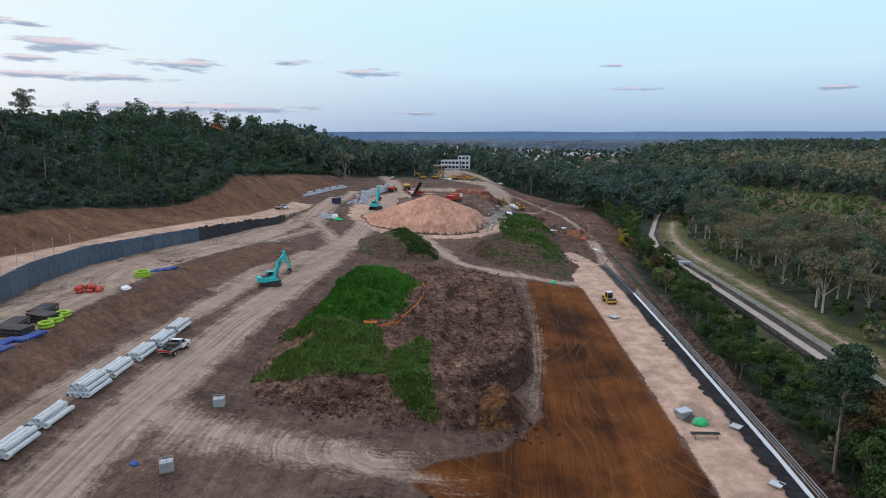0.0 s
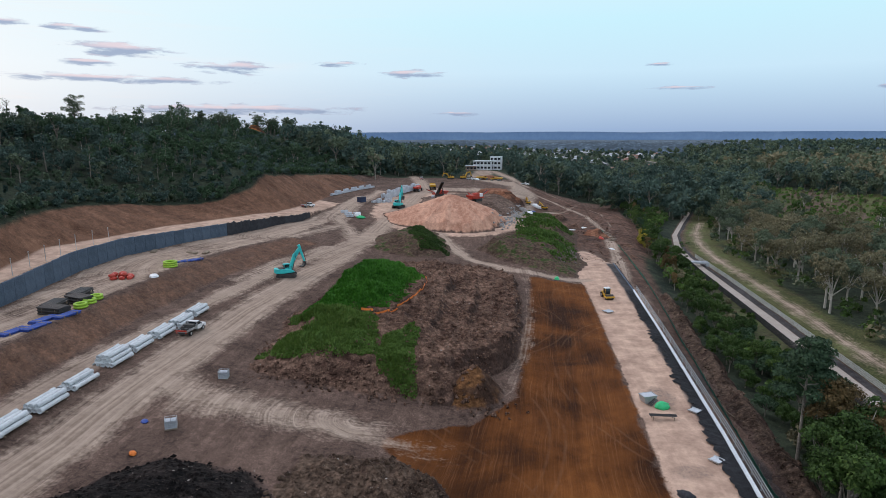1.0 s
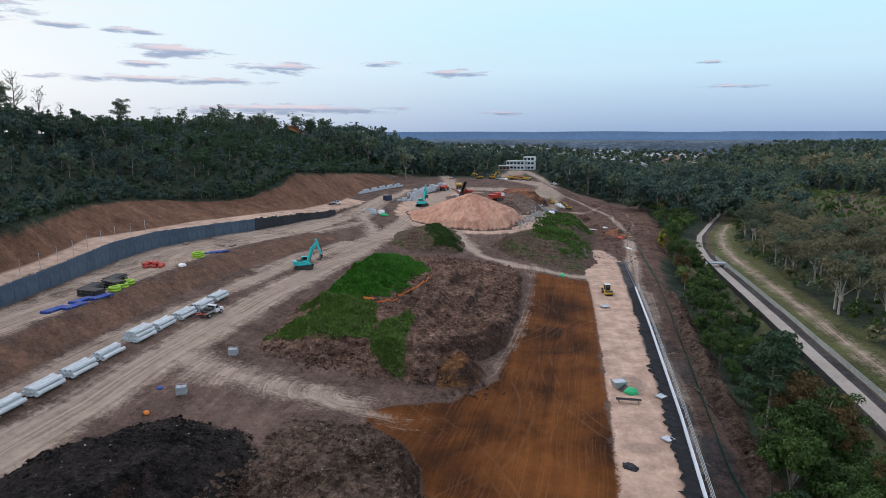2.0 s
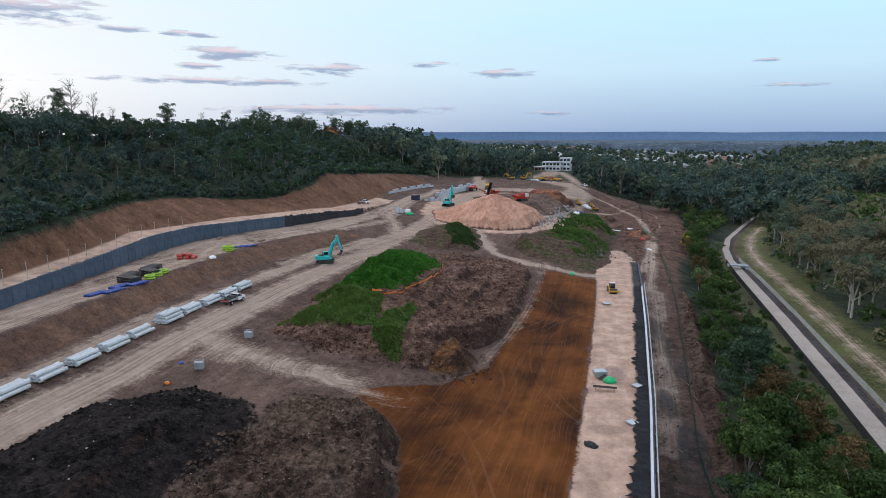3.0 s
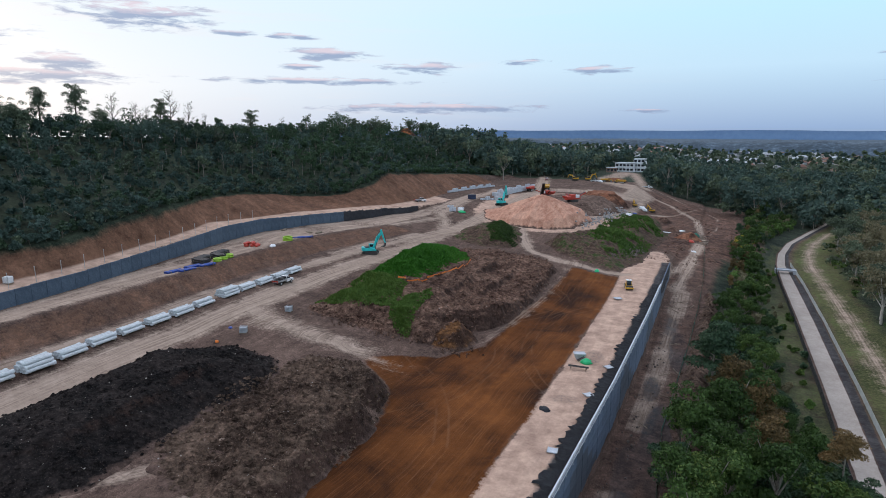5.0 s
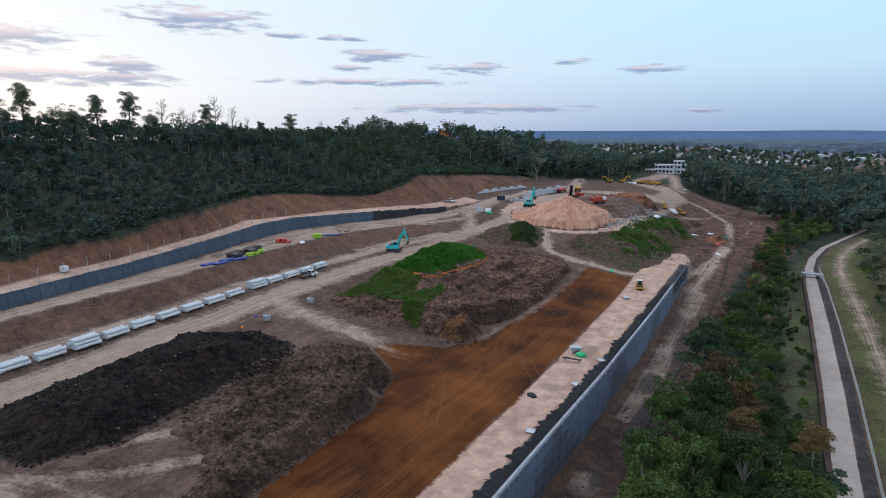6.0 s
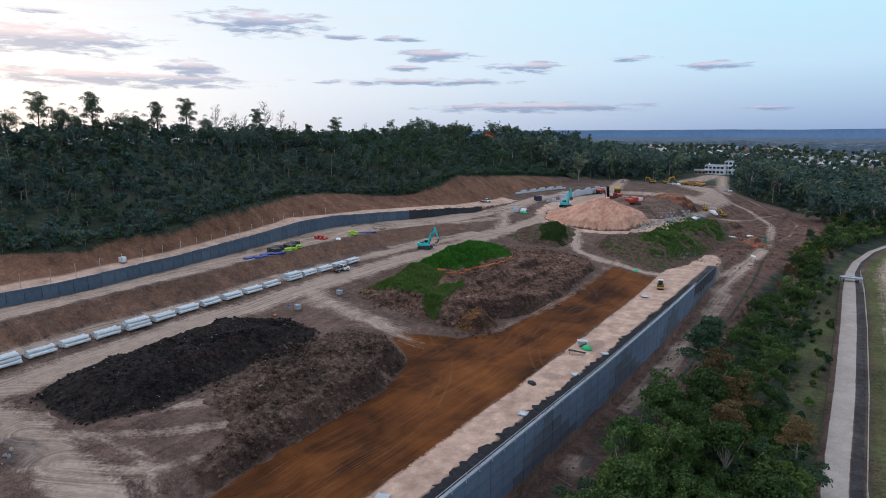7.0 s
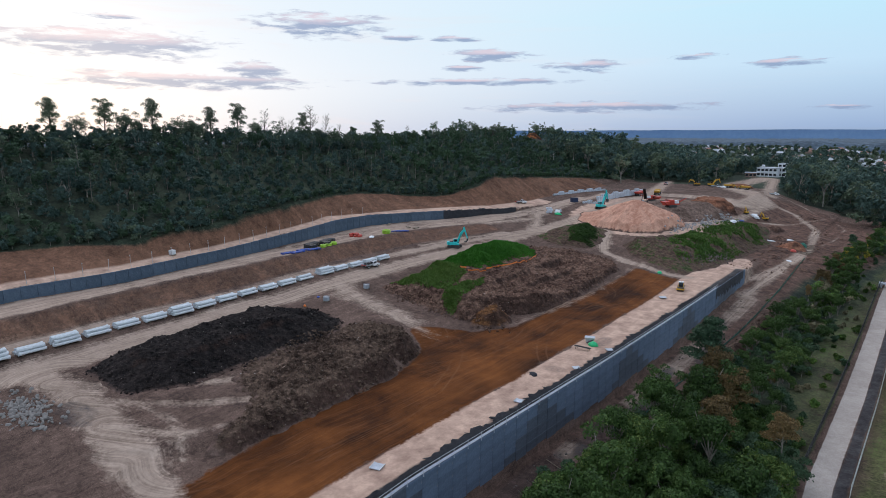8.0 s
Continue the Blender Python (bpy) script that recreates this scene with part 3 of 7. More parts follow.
def heap(name, poly, top, run, material, label, category, rough=0.35, lump=3.0, step=0.6, skirt=1.2, power=1.0, seed=0):
    """A heap of earth on the sheet: rises from the outline over `run` metres to top(x, y), with a lumpy face."""
    px, py = [p[0] for p in poly], [p[1] for p in poly]
    gx, gy = np.arange(min(px) - 2, max(px) + 2.01, step), np.arange(min(py) - 2, max(py) + 2.01, step)
    X, Y = np.meshgrid(gx, gy)
    base = np.array([np.interp(gx, *section(y)) for y in gy])
    d = inside(X, Y, poly) + wobble(X + seed, Y, 6) * 1.3 + wobble(X, Y + seed, 1.7, 2) * 0.5
    s = np.clip(d / (run(X, Y) if callable(run) else run), 0, 1) ** power
    s = np.where(s > 0.8, 0.8 + 0.2 * np.sin((s - 0.8) / 0.2 * np.pi / 2), s)
    hi = np.maximum(top(X, Y) - base, 0.3)
    Z = base + s * hi + s * (wobble(X, Y + seed, lump) * rough + wobble(X + 9, Y, lump * 0.35, 2) * rough * 0.5 + wobble(X, Y + 31, 1.1, 1) * rough * 0.3)
    Z = np.where(d < 0, base - skirt * np.clip(-d * 1.5, 0.12, 1), Z)
    verts = np.stack([X, Y, Z], -1).reshape(-1, 3)
    faces = grid_faces(*X.shape)
    keep = (d.reshape(-1)[faces] > -1.2).any(1)
    used = np.unique(faces[keep])
    remap = np.zeros(len(verts), int)
    remap[used] = np.arange(len(used))
    me = mesh_from(name, verts[used], remap[faces[keep]], [material])
    # slope mask for the steep faces that soil() darkens in colour
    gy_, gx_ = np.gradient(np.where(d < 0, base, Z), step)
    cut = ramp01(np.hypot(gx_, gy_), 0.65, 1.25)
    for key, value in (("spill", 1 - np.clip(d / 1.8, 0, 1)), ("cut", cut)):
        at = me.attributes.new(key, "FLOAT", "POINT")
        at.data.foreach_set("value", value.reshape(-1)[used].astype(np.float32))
    ob = tagged(new(name, me), label, category)
    HEAPS.append((gx, gy, np.where(d < 0, -1e3, Z)))
    return ob


HEAPS = []


def level(x, y):
    """Height of the sheet or of the heap that covers it."""
    z = ground(x, y)
    for gx, gy, Z in HEAPS:
        if gx[0] < x < gx[-1] and gy[0] < y < gy[-1]:
            z = max(z, Z[int(round((y - gy[0]) / (gy[1] - gy[0]))), int(round((x - gx[0]) / (gx[1] - gx[0])))])
    return z


def soil(name, dark, light, pale, clod=0.9, bump=0.9, green=None, streak=False):
    m = bpy.data.materials.new(name)
    m.use_nodes = True
    n = Net(m.node_tree)
    pos = n.add("ShaderNodeTexCoord").outputs["Object"]
    vec = n.add("ShaderNodeMapping", {"Vector": pos, "Scale": (1.0, 0.45, 0.4)}).outputs[0] if streak else pos
    big, mid, fine = n.noise(vec, 0.16, 4), n.noise(vec, 0.8, 5, 0.6), n.noise(pos, 4.5, 5, 0.65)
    cell = n.add("ShaderNodeTexVoronoi", {"Vector": pos, "Scale": clod}).outputs[0]
    f = n.math("ADD", n.math("MULTIPLY", big, 0.35), n.math("ADD", n.math("MULTIPLY", mid, 0.35), n.math("MULTIPLY", fine, 0.3)))
    col = n.ramp(f, [(0.425, dark), (0.575, light)])
    col = n.mix(n.math("MULTIPLY", n.ramp(fine, [(0.6, 0.0), (0.7, 1.0)]), 0.5), col, pale)
    if green:
        col = n.mix(n.ramp(n.math("MULTIPLY_ADD", mid, 0.5, n.math("MULTIPLY", big, 0.5)), [(0.51, 0.0), (0.58, 1.0)]), col, green)
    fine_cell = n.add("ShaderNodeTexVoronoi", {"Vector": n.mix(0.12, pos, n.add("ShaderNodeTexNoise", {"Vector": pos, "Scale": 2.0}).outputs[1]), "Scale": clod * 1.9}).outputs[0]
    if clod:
        # Crevice shade between clods is multiplied into the colour.
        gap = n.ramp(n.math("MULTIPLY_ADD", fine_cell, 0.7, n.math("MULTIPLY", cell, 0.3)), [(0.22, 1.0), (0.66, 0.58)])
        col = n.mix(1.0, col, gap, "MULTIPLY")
    foot = n.math("SUBTRACT", 1.0, n.add("ShaderNodeAttribute", attr="spill").outputs["Fac"])
    spread = n.ramp(n.math("ADD", foot, n.math("MULTIPLY_ADD", mid, 1.2, -0.6)), [(0.2, 1.0), (0.55, 0.0)])
    col = n.mix(spread, col, n.ramp(f, [(0.39, (0.05, 0.032, 0.026)), (0.61, (0.185, 0.122, 0.098))]))
    # Steep faces darkened by slope: dark soil, and shade put into the colour.
    darkened = n.math("MULTIPLY", n.add("ShaderNodeAttribute", attr="cut").outputs["Fac"], 0.85 if clod else 0.0)
    col = n.mix(darkened, col, n.ramp(f, [(0.40, (0.020, 0.012, 0.010)), (0.60, (0.085, 0.050, 0.038))]))
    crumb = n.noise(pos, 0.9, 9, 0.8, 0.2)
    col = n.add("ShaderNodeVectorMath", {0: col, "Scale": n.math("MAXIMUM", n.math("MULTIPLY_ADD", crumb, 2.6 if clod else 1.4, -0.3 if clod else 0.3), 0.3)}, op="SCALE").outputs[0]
    h = n.math("ADD", n.math("MULTIPLY", fine, 0.5), n.math("ADD", n.math("MULTIPLY", mid, 0.8), n.math("ADD", n.math("MULTIPLY", cell, -0.5), n.math("MULTIPLY", fine_cell, -0.6))))
    principled(m, n, col, 0.95, h, bump, 0.5, 0.0, 0.12)
    return m


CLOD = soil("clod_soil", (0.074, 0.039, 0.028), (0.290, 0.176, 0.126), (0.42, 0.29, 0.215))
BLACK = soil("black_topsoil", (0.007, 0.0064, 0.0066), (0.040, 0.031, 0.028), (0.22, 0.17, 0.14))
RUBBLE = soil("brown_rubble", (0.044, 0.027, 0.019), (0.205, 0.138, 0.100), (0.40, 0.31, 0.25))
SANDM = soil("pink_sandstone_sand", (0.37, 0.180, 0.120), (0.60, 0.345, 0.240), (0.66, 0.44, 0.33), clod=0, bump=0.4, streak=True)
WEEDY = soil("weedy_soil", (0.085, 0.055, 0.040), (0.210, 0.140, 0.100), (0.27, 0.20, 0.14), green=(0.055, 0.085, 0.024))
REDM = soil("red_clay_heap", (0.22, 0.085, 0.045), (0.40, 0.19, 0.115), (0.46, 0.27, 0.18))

MOUND = [(-24.5, 66), (-14, 64.5), (-2, 63.5), (4.5, 64.5), (7.5, 70), (9.5, 75.5), (13.2, 82), (15, 90), (16.3, 112), (15, 130), (11, 136.5), (2, 139), (-8, 141), (-19, 135), (-23.5, 110), (-25.5, 88)]


def mound_top(x, y):
    """A plateau with a worn ledge along it, tilted to the east, and the grassed crown in the west."""
    ledge = ramp01(-(x - 0.6 - 1.3 * wobble(x, y, 7)), -0.5, 0.6) * ramp01(y, 74, 84) * ramp01(-y, -128, -116)
    lower = ramp01(x - 6.2 - 1.5 * wobble(x + 40, y, 8), -0.4, 0.5) * ramp01(y, 84, 92) * ramp01(-y, -124, -112)
    rows = 0.16 * np.sin(x * 2.3 + 1.5 * wobble(x, y, 9))
    return 4.5 - 0.05 * x + 1.2 * ledge - 1.1 * lower + rows - 0.012 * (y - 90) + 3.8 * np.exp(-(((x + 13.5) / 7.5) ** 2 + ((y - 104) / 16) ** 2))


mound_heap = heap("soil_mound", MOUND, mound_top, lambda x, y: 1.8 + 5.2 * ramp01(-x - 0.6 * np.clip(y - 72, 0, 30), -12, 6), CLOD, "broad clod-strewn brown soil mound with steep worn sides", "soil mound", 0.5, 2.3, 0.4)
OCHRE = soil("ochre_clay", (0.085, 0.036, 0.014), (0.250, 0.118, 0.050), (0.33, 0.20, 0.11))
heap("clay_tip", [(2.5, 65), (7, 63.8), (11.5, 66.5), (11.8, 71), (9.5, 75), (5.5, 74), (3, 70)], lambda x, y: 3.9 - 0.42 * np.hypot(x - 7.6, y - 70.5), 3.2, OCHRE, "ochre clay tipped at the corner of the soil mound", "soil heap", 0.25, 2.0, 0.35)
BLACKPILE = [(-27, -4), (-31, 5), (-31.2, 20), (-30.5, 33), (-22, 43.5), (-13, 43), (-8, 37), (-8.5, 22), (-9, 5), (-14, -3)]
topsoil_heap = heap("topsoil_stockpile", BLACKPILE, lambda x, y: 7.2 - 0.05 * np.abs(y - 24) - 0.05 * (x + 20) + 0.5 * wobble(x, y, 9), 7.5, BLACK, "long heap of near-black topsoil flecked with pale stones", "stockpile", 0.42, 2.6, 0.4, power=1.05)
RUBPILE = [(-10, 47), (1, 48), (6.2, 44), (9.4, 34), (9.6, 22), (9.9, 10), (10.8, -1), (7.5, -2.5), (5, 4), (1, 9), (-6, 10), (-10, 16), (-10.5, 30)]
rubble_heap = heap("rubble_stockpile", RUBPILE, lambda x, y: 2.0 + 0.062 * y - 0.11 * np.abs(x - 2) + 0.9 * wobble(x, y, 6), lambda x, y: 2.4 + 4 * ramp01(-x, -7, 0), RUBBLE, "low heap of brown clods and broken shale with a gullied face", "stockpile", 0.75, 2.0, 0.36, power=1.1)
heap("dark_mound", [(-24, 150), (-25.5, 168), (-17, 183), (-8, 178), (-2.5, 158), (-3.5, 147), (-12, 144)], lambda x, y: 8.2 - 0.02 * (y - 160), 8.0, WEEDY, "dark soil mound with weeds on one side", "soil mound", 0.4, 3)
GREENHILL = [(4, 160), (12, 148), (20, 143), (30, 141), (35, 158), (37, 190), (41, 228), (36, 256), (29, 256), (23, 232), (18, 195)]
heap("weedy_bank", GREENHILL, lambda x, y: 5.8 - 0.12 * (x - 16) + 0.004 * (y - 180) + 0.9 * wobble(x, y, 11), lambda x, y: 4.5 + 7.5 * ramp01(x - 0.12 * (y - 150), 10, 24), WEEDY, "weedy soil bank with rock spilling at its toe", "soil bank", 0.75, 2.8)


def sand_top(x, y):
    """A tipped cone with rills down its sides."""
    ang, far = np.arctan2(y - 203, x + 6.5), np.hypot(x + 6.5, (y - 203) * 0.9)
    rills = wobble(ang * 9 + 60, far * 0.06, 1.0, 3) * np.clip(far * 0.09, 0, 0.75)
    cone = 14.9 - 0.40 * np.maximum(far - 1.2, 0) - 0.5 * np.exp(-far / 2.5) + rills
    return cone


SPOIL = soil("grey_brown_spoil", (0.120, 0.078, 0.060), (0.300, 0.205, 0.160), (0.40, 0.30, 0.24))
heap("crushing_bench", [(-20, 224), (-12, 214), (6, 211), (15, 219), (20, 240), (15, 262), (-12, 264), (-22, 246)], lambda x, y: 10.3 - 0.03 * np.abs(x + 4) + 0.3 * wobble(x, y, 8), 8.0, SPOIL, "level earth bench on which the crushing plant stands", "soil bank", 0.3, 3, 0.6)
heap("sand_stockpile", [(-31, 206), (-26, 189), (-14, 179), (1, 180), (9.5, 187), (13.5, 204), (8, 222), (-6, 227), (-22, 224)], sand_top, 3.0, SANDM, "large cone of crushed pink sandstone", "stockpile", 0.15, 2.5, 0.5, seed=40)
heap("clay_stockpile", [(2, 255), (14, 250), (22, 258), (18, 272), (6, 276), (-3, 267)], lambda x, y: 10.9 + 0.5 * wobble(x, y, 6), 6.0, REDM, "low heap of reddish clay behind the sand cone", "stockpile", 0.3, 4)


# dark ridge of spoil pushed up along the outer edge of the lower bench
WIND = [(line_x("bench_east", y) + 0.2, y) for y in range(14, 160, 12)] + [(line_x("bench_east", y) + 5.0, y) for y in range(146, 2, -12)]
heap("spoil_windrow", WIND, lambda x, y: np.interp(y, *LINES["bench_east"][::2]) + 1.5 + 0.5 * np.sin(y * 0.31), 2.6, RUBBLE, "long low windrow of dark spoil along the bench's edge", "spoil ridge", 0.5, 2.6, 0.6)


def clods(name, label, poly, count, small, large, material, rng, edge=0.3, keep_out=(), heap_=None):
    """Loose clods lying all over a heap: small angular lumps, half sunk."""
    px, py = [p[0] for p in poly], [p[1] for p in poly]
    x, y = rng.uniform(min(px), max(px), count * 2), rng.uniform(min(py), max(py), count * 2)
    ok = (inside(x, y, poly) + wobble(x, y, 5) * 1.5 > edge) & (wobble(x + 80, y, 7) > rng.uniform(-0.9, 0.5, len(x)))
    for out in keep_out:
        ok &= inside(x, y, out) < 0
    x, y = x[ok][:count], y[ok][:count]
    z = np.array([level(a, b) for a, b in zip(x, y)])
    n = len(x)
    s = small + (large - small) * rng.rand(n) ** 3
    shape = np.array([(1, 0, 0), (0, 1, 0), (-1, 0, 0), (0, -1, 0), (0.1, 0.1, 0.75), (0, 0, -0.75)])
    v = shape[None] * rng.uniform(0.6, 1.3, (n, 6, 1)) * s[:, None, None]
    t = rng.uniform(0, 6.28, n)
    c, q = np.cos(t)[:, None], np.sin(t)[:, None]
    v = np.stack([v[..., 0] * c - v[..., 1] * q + x[:, None], v[..., 0] * q + v[..., 1] * c + y[:, None], v[..., 2] + (z + s * 0.12)[:, None]], -1)
    tri = np.array([(0, 1, 4), (1, 2, 4), (2, 3, 4), (3, 0, 4), (1, 0, 5), (2, 1, 5), (3, 2, 5), (0, 3, 5)])
    f = (np.arange(n)[:, None, None] * 6 + tri[None]).reshape(-1, 3)
    ob = new(name, mesh_from(name, v.reshape(-1, 3), f, [material], smooth=False))
    if heap_:
        ob.parent = heap_
    return tagged(ob, label, "" if heap_ else "clods", kind="stuff")


_c = np.random.RandomState(31)
clods("loose_soil", "black clods loose on the topsoil heap", BLACKPILE, 3600, 0.07, 0.36, BLACK, _c, heap_=topsoil_heap)
FLECK = surface("pale_shale_chips", (0.20, 0.17, 0.145), (0.38, 0.34, 0.30), 1.2, 0.9, 0.3)
clods("stone_litter", "pale stone chips scattered on the topsoil heap", BLACKPILE, 150, 0.04, 0.15, FLECK, _c, heap_=topsoil_heap)
clods("stone_litter", "pale shale chips scattered on the brown heap", RUBPILE, 220, 0.04, 0.16, FLECK, _c, heap_=rubble_heap)
clods("stone_litter", "pale shale chips scattered on the soil mound", MOUND, 320, 0.04, 0.18, FLECK, _c, 0.3, [[(-23, 74), (-22, 98), (-18.5, 119), (-9, 122), (-4.6, 112), (-5.0, 97), (-7.5, 88)]], heap_=mound_heap)
clods("loose_soil", "brown clods and broken shale loose on the heap", RUBPILE, 5000, 0.08, 0.5, RUBBLE, _c, heap_=rubble_heap)
clods("loose_soil", "brown clods strewn over the soil mound", MOUND, 8000, 0.08, 0.45, CLOD, _c, 0.3, [[(-23, 74), (-22, 98), (-18.5, 119), (-9, 122), (-4.6, 112), (-5.0, 97), (-7.5, 88)]], heap_=mound_heap)
clods("red_earth_clods", "red-brown clods and broken ground beside the lower track", [(36, 168), (46, 166), (66, 232), (70, 300), (40, 320), (42, 260), (40, 215)], 1100, 0.15, 0.5, CLOD, _c)
clods("windrow_clods", "dark clods loose on the spoil windrow", WIND, 1500, 0.10, 0.5, RUBBLE, _c)


# ---- vegetation ----
BARK = surface("eucalypt_bark", (0.10, 0.085, 0.07), (0.36, 0.32, 0.27), 0.6, 0.9, 0.5)
DARKBARK = surface("dark_tree_bark", (0.030, 0.026, 0.022), (0.105, 0.090, 0.075), 0.6, 0.9, 0.5)
PALEBARK = surface("pale_gum_bark", (0.30, 0.27, 0.23), (0.55, 0.51, 0.46), 0.5, 0.85, 0.4)
LEAF = {
    "gum": leaf_material("gum_leaves", (0.029, 0.048, 0.037), (0.132, 0.174, 0.105), (0.215, 0.205, 0.136)),
    "hill": leaf_material("hill_leaves", (0.019, 0.044, 0.039), (0.080, 0.128, 0.102), (0.125, 0.180, 0.132)),
    "lush": leaf_material("lush_leaves", (0.005, 0.017, 0.0045), (0.064, 0.120, 0.026), (0.17, 0.22, 0.055)),
    "bright": leaf_material("bright_leaves", (0.025, 0.061, 0.018), (0.125, 0.223, 0.049), (0.232, 0.304, 0.071)),
    "fern": leaf_material("fern_leaves", (0.020, 0.042, 0.026), (0.062, 0.105, 0.055)),
    "pine": leaf_material("pine_needles", (0.014, 0.037, 0.023), (0.060, 0.108, 0.052)),
    "gold": leaf_material("golden_wattle_leaves", (0.139, 0.132, 0.016), (0.465, 0.388, 0.054)),
    "rust": leaf_material("rusty_casuarina_leaves", (0.054, 0.043, 0.019), (0.202, 0.132, 0.054)),
    "olive": leaf_material("olive_gum_leaves", (0.058, 0.058, 0.034), (0.220, 0.198, 0.115), (0.293, 0.240, 0.144)),
}


def sprays(rng, centres, radii, count, size, corners=4, loose_share=0.25):
    """Small leaf sprays that shingle the shells of ellipsoid lobes: rhombs, or single triangles for woods further off."""
    centres, radii = np.asarray(centres, float), np.asarray(radii, float)
    w = radii[:, 0] * radii[:, 1] + radii[:, 0] * radii[:, 2]
    pick = rng.choice(len(centres), count, p=w / w.sum())
    d = rng.normal(size=(count, 3))
    d /= np.linalg.norm(d, axis=1)[:, None]
    d[:, 2] = np.where(d[:, 2] < -0.35, -d[:, 2], d[:, 2])
    r = rng.uniform(0.45, 1.15, (count, 1)) ** 0.7
    p = centres[pick] + d * r * radii[pick]
    mid, span = centres.mean(0), centres.std(0) * 1.35 + radii.mean(0) * 0.5
    loose = rng.rand(count) < loose_share
    p[loose] = mid + d[loose] * span * rng.uniform(0.2, 1.0, (int(loose.sum()), 1)) ** 0.5
    nrm = d * 0.8 + rng.normal(size=(count, 3)) * 0.42
    nrm /= np.linalg.norm(nrm, axis=1)[:, None]
    a = np.cross(nrm, rng.normal(size=(count, 3)))
    a /= np.linalg.norm(a, axis=1)[:, None]
    b = np.cross(nrm, a)
    s = size * rng.uniform(0.5, 1.4, (count, 1))
    a, b = a * s, b * s * rng.uniform(0.45, 0.8, (count, 1))
    droop = np.array([0, 0, -0.25]) * s
    if corners == 3:
        return np.stack([p + a + droop, p - 0.7 * a + b, p - 0.7 * a - b], 1).reshape(-1, 3)
    return np.stack([p + a + droop, p + b, p - a + droop, p - b], 1).reshape(-1, 3)


def limb(verts, faces, p, q, r0, r1, sides=5):
    """A tapered round limb from p to q, closed at its end."""
    p, q = Vector(p), Vector(q)
    ax = (q - p).normalized()
    u = ax.cross(Vector((0.3, 0.9, 0.2))).normalized()
    v = ax.cross(u)
    k = len(verts)
    for c, r in ((p, r0), (q, r1)):
        for i in range(sides):
            t = 2 * math.pi * i / sides
            verts.append(tuple(c + (u * math.cos(t) + v * math.sin(t)) * r))
    for i in range(sides):
        j = (i + 1) % sides
        faces.append((k + i, k + j, k + sides + j, k + sides + i))


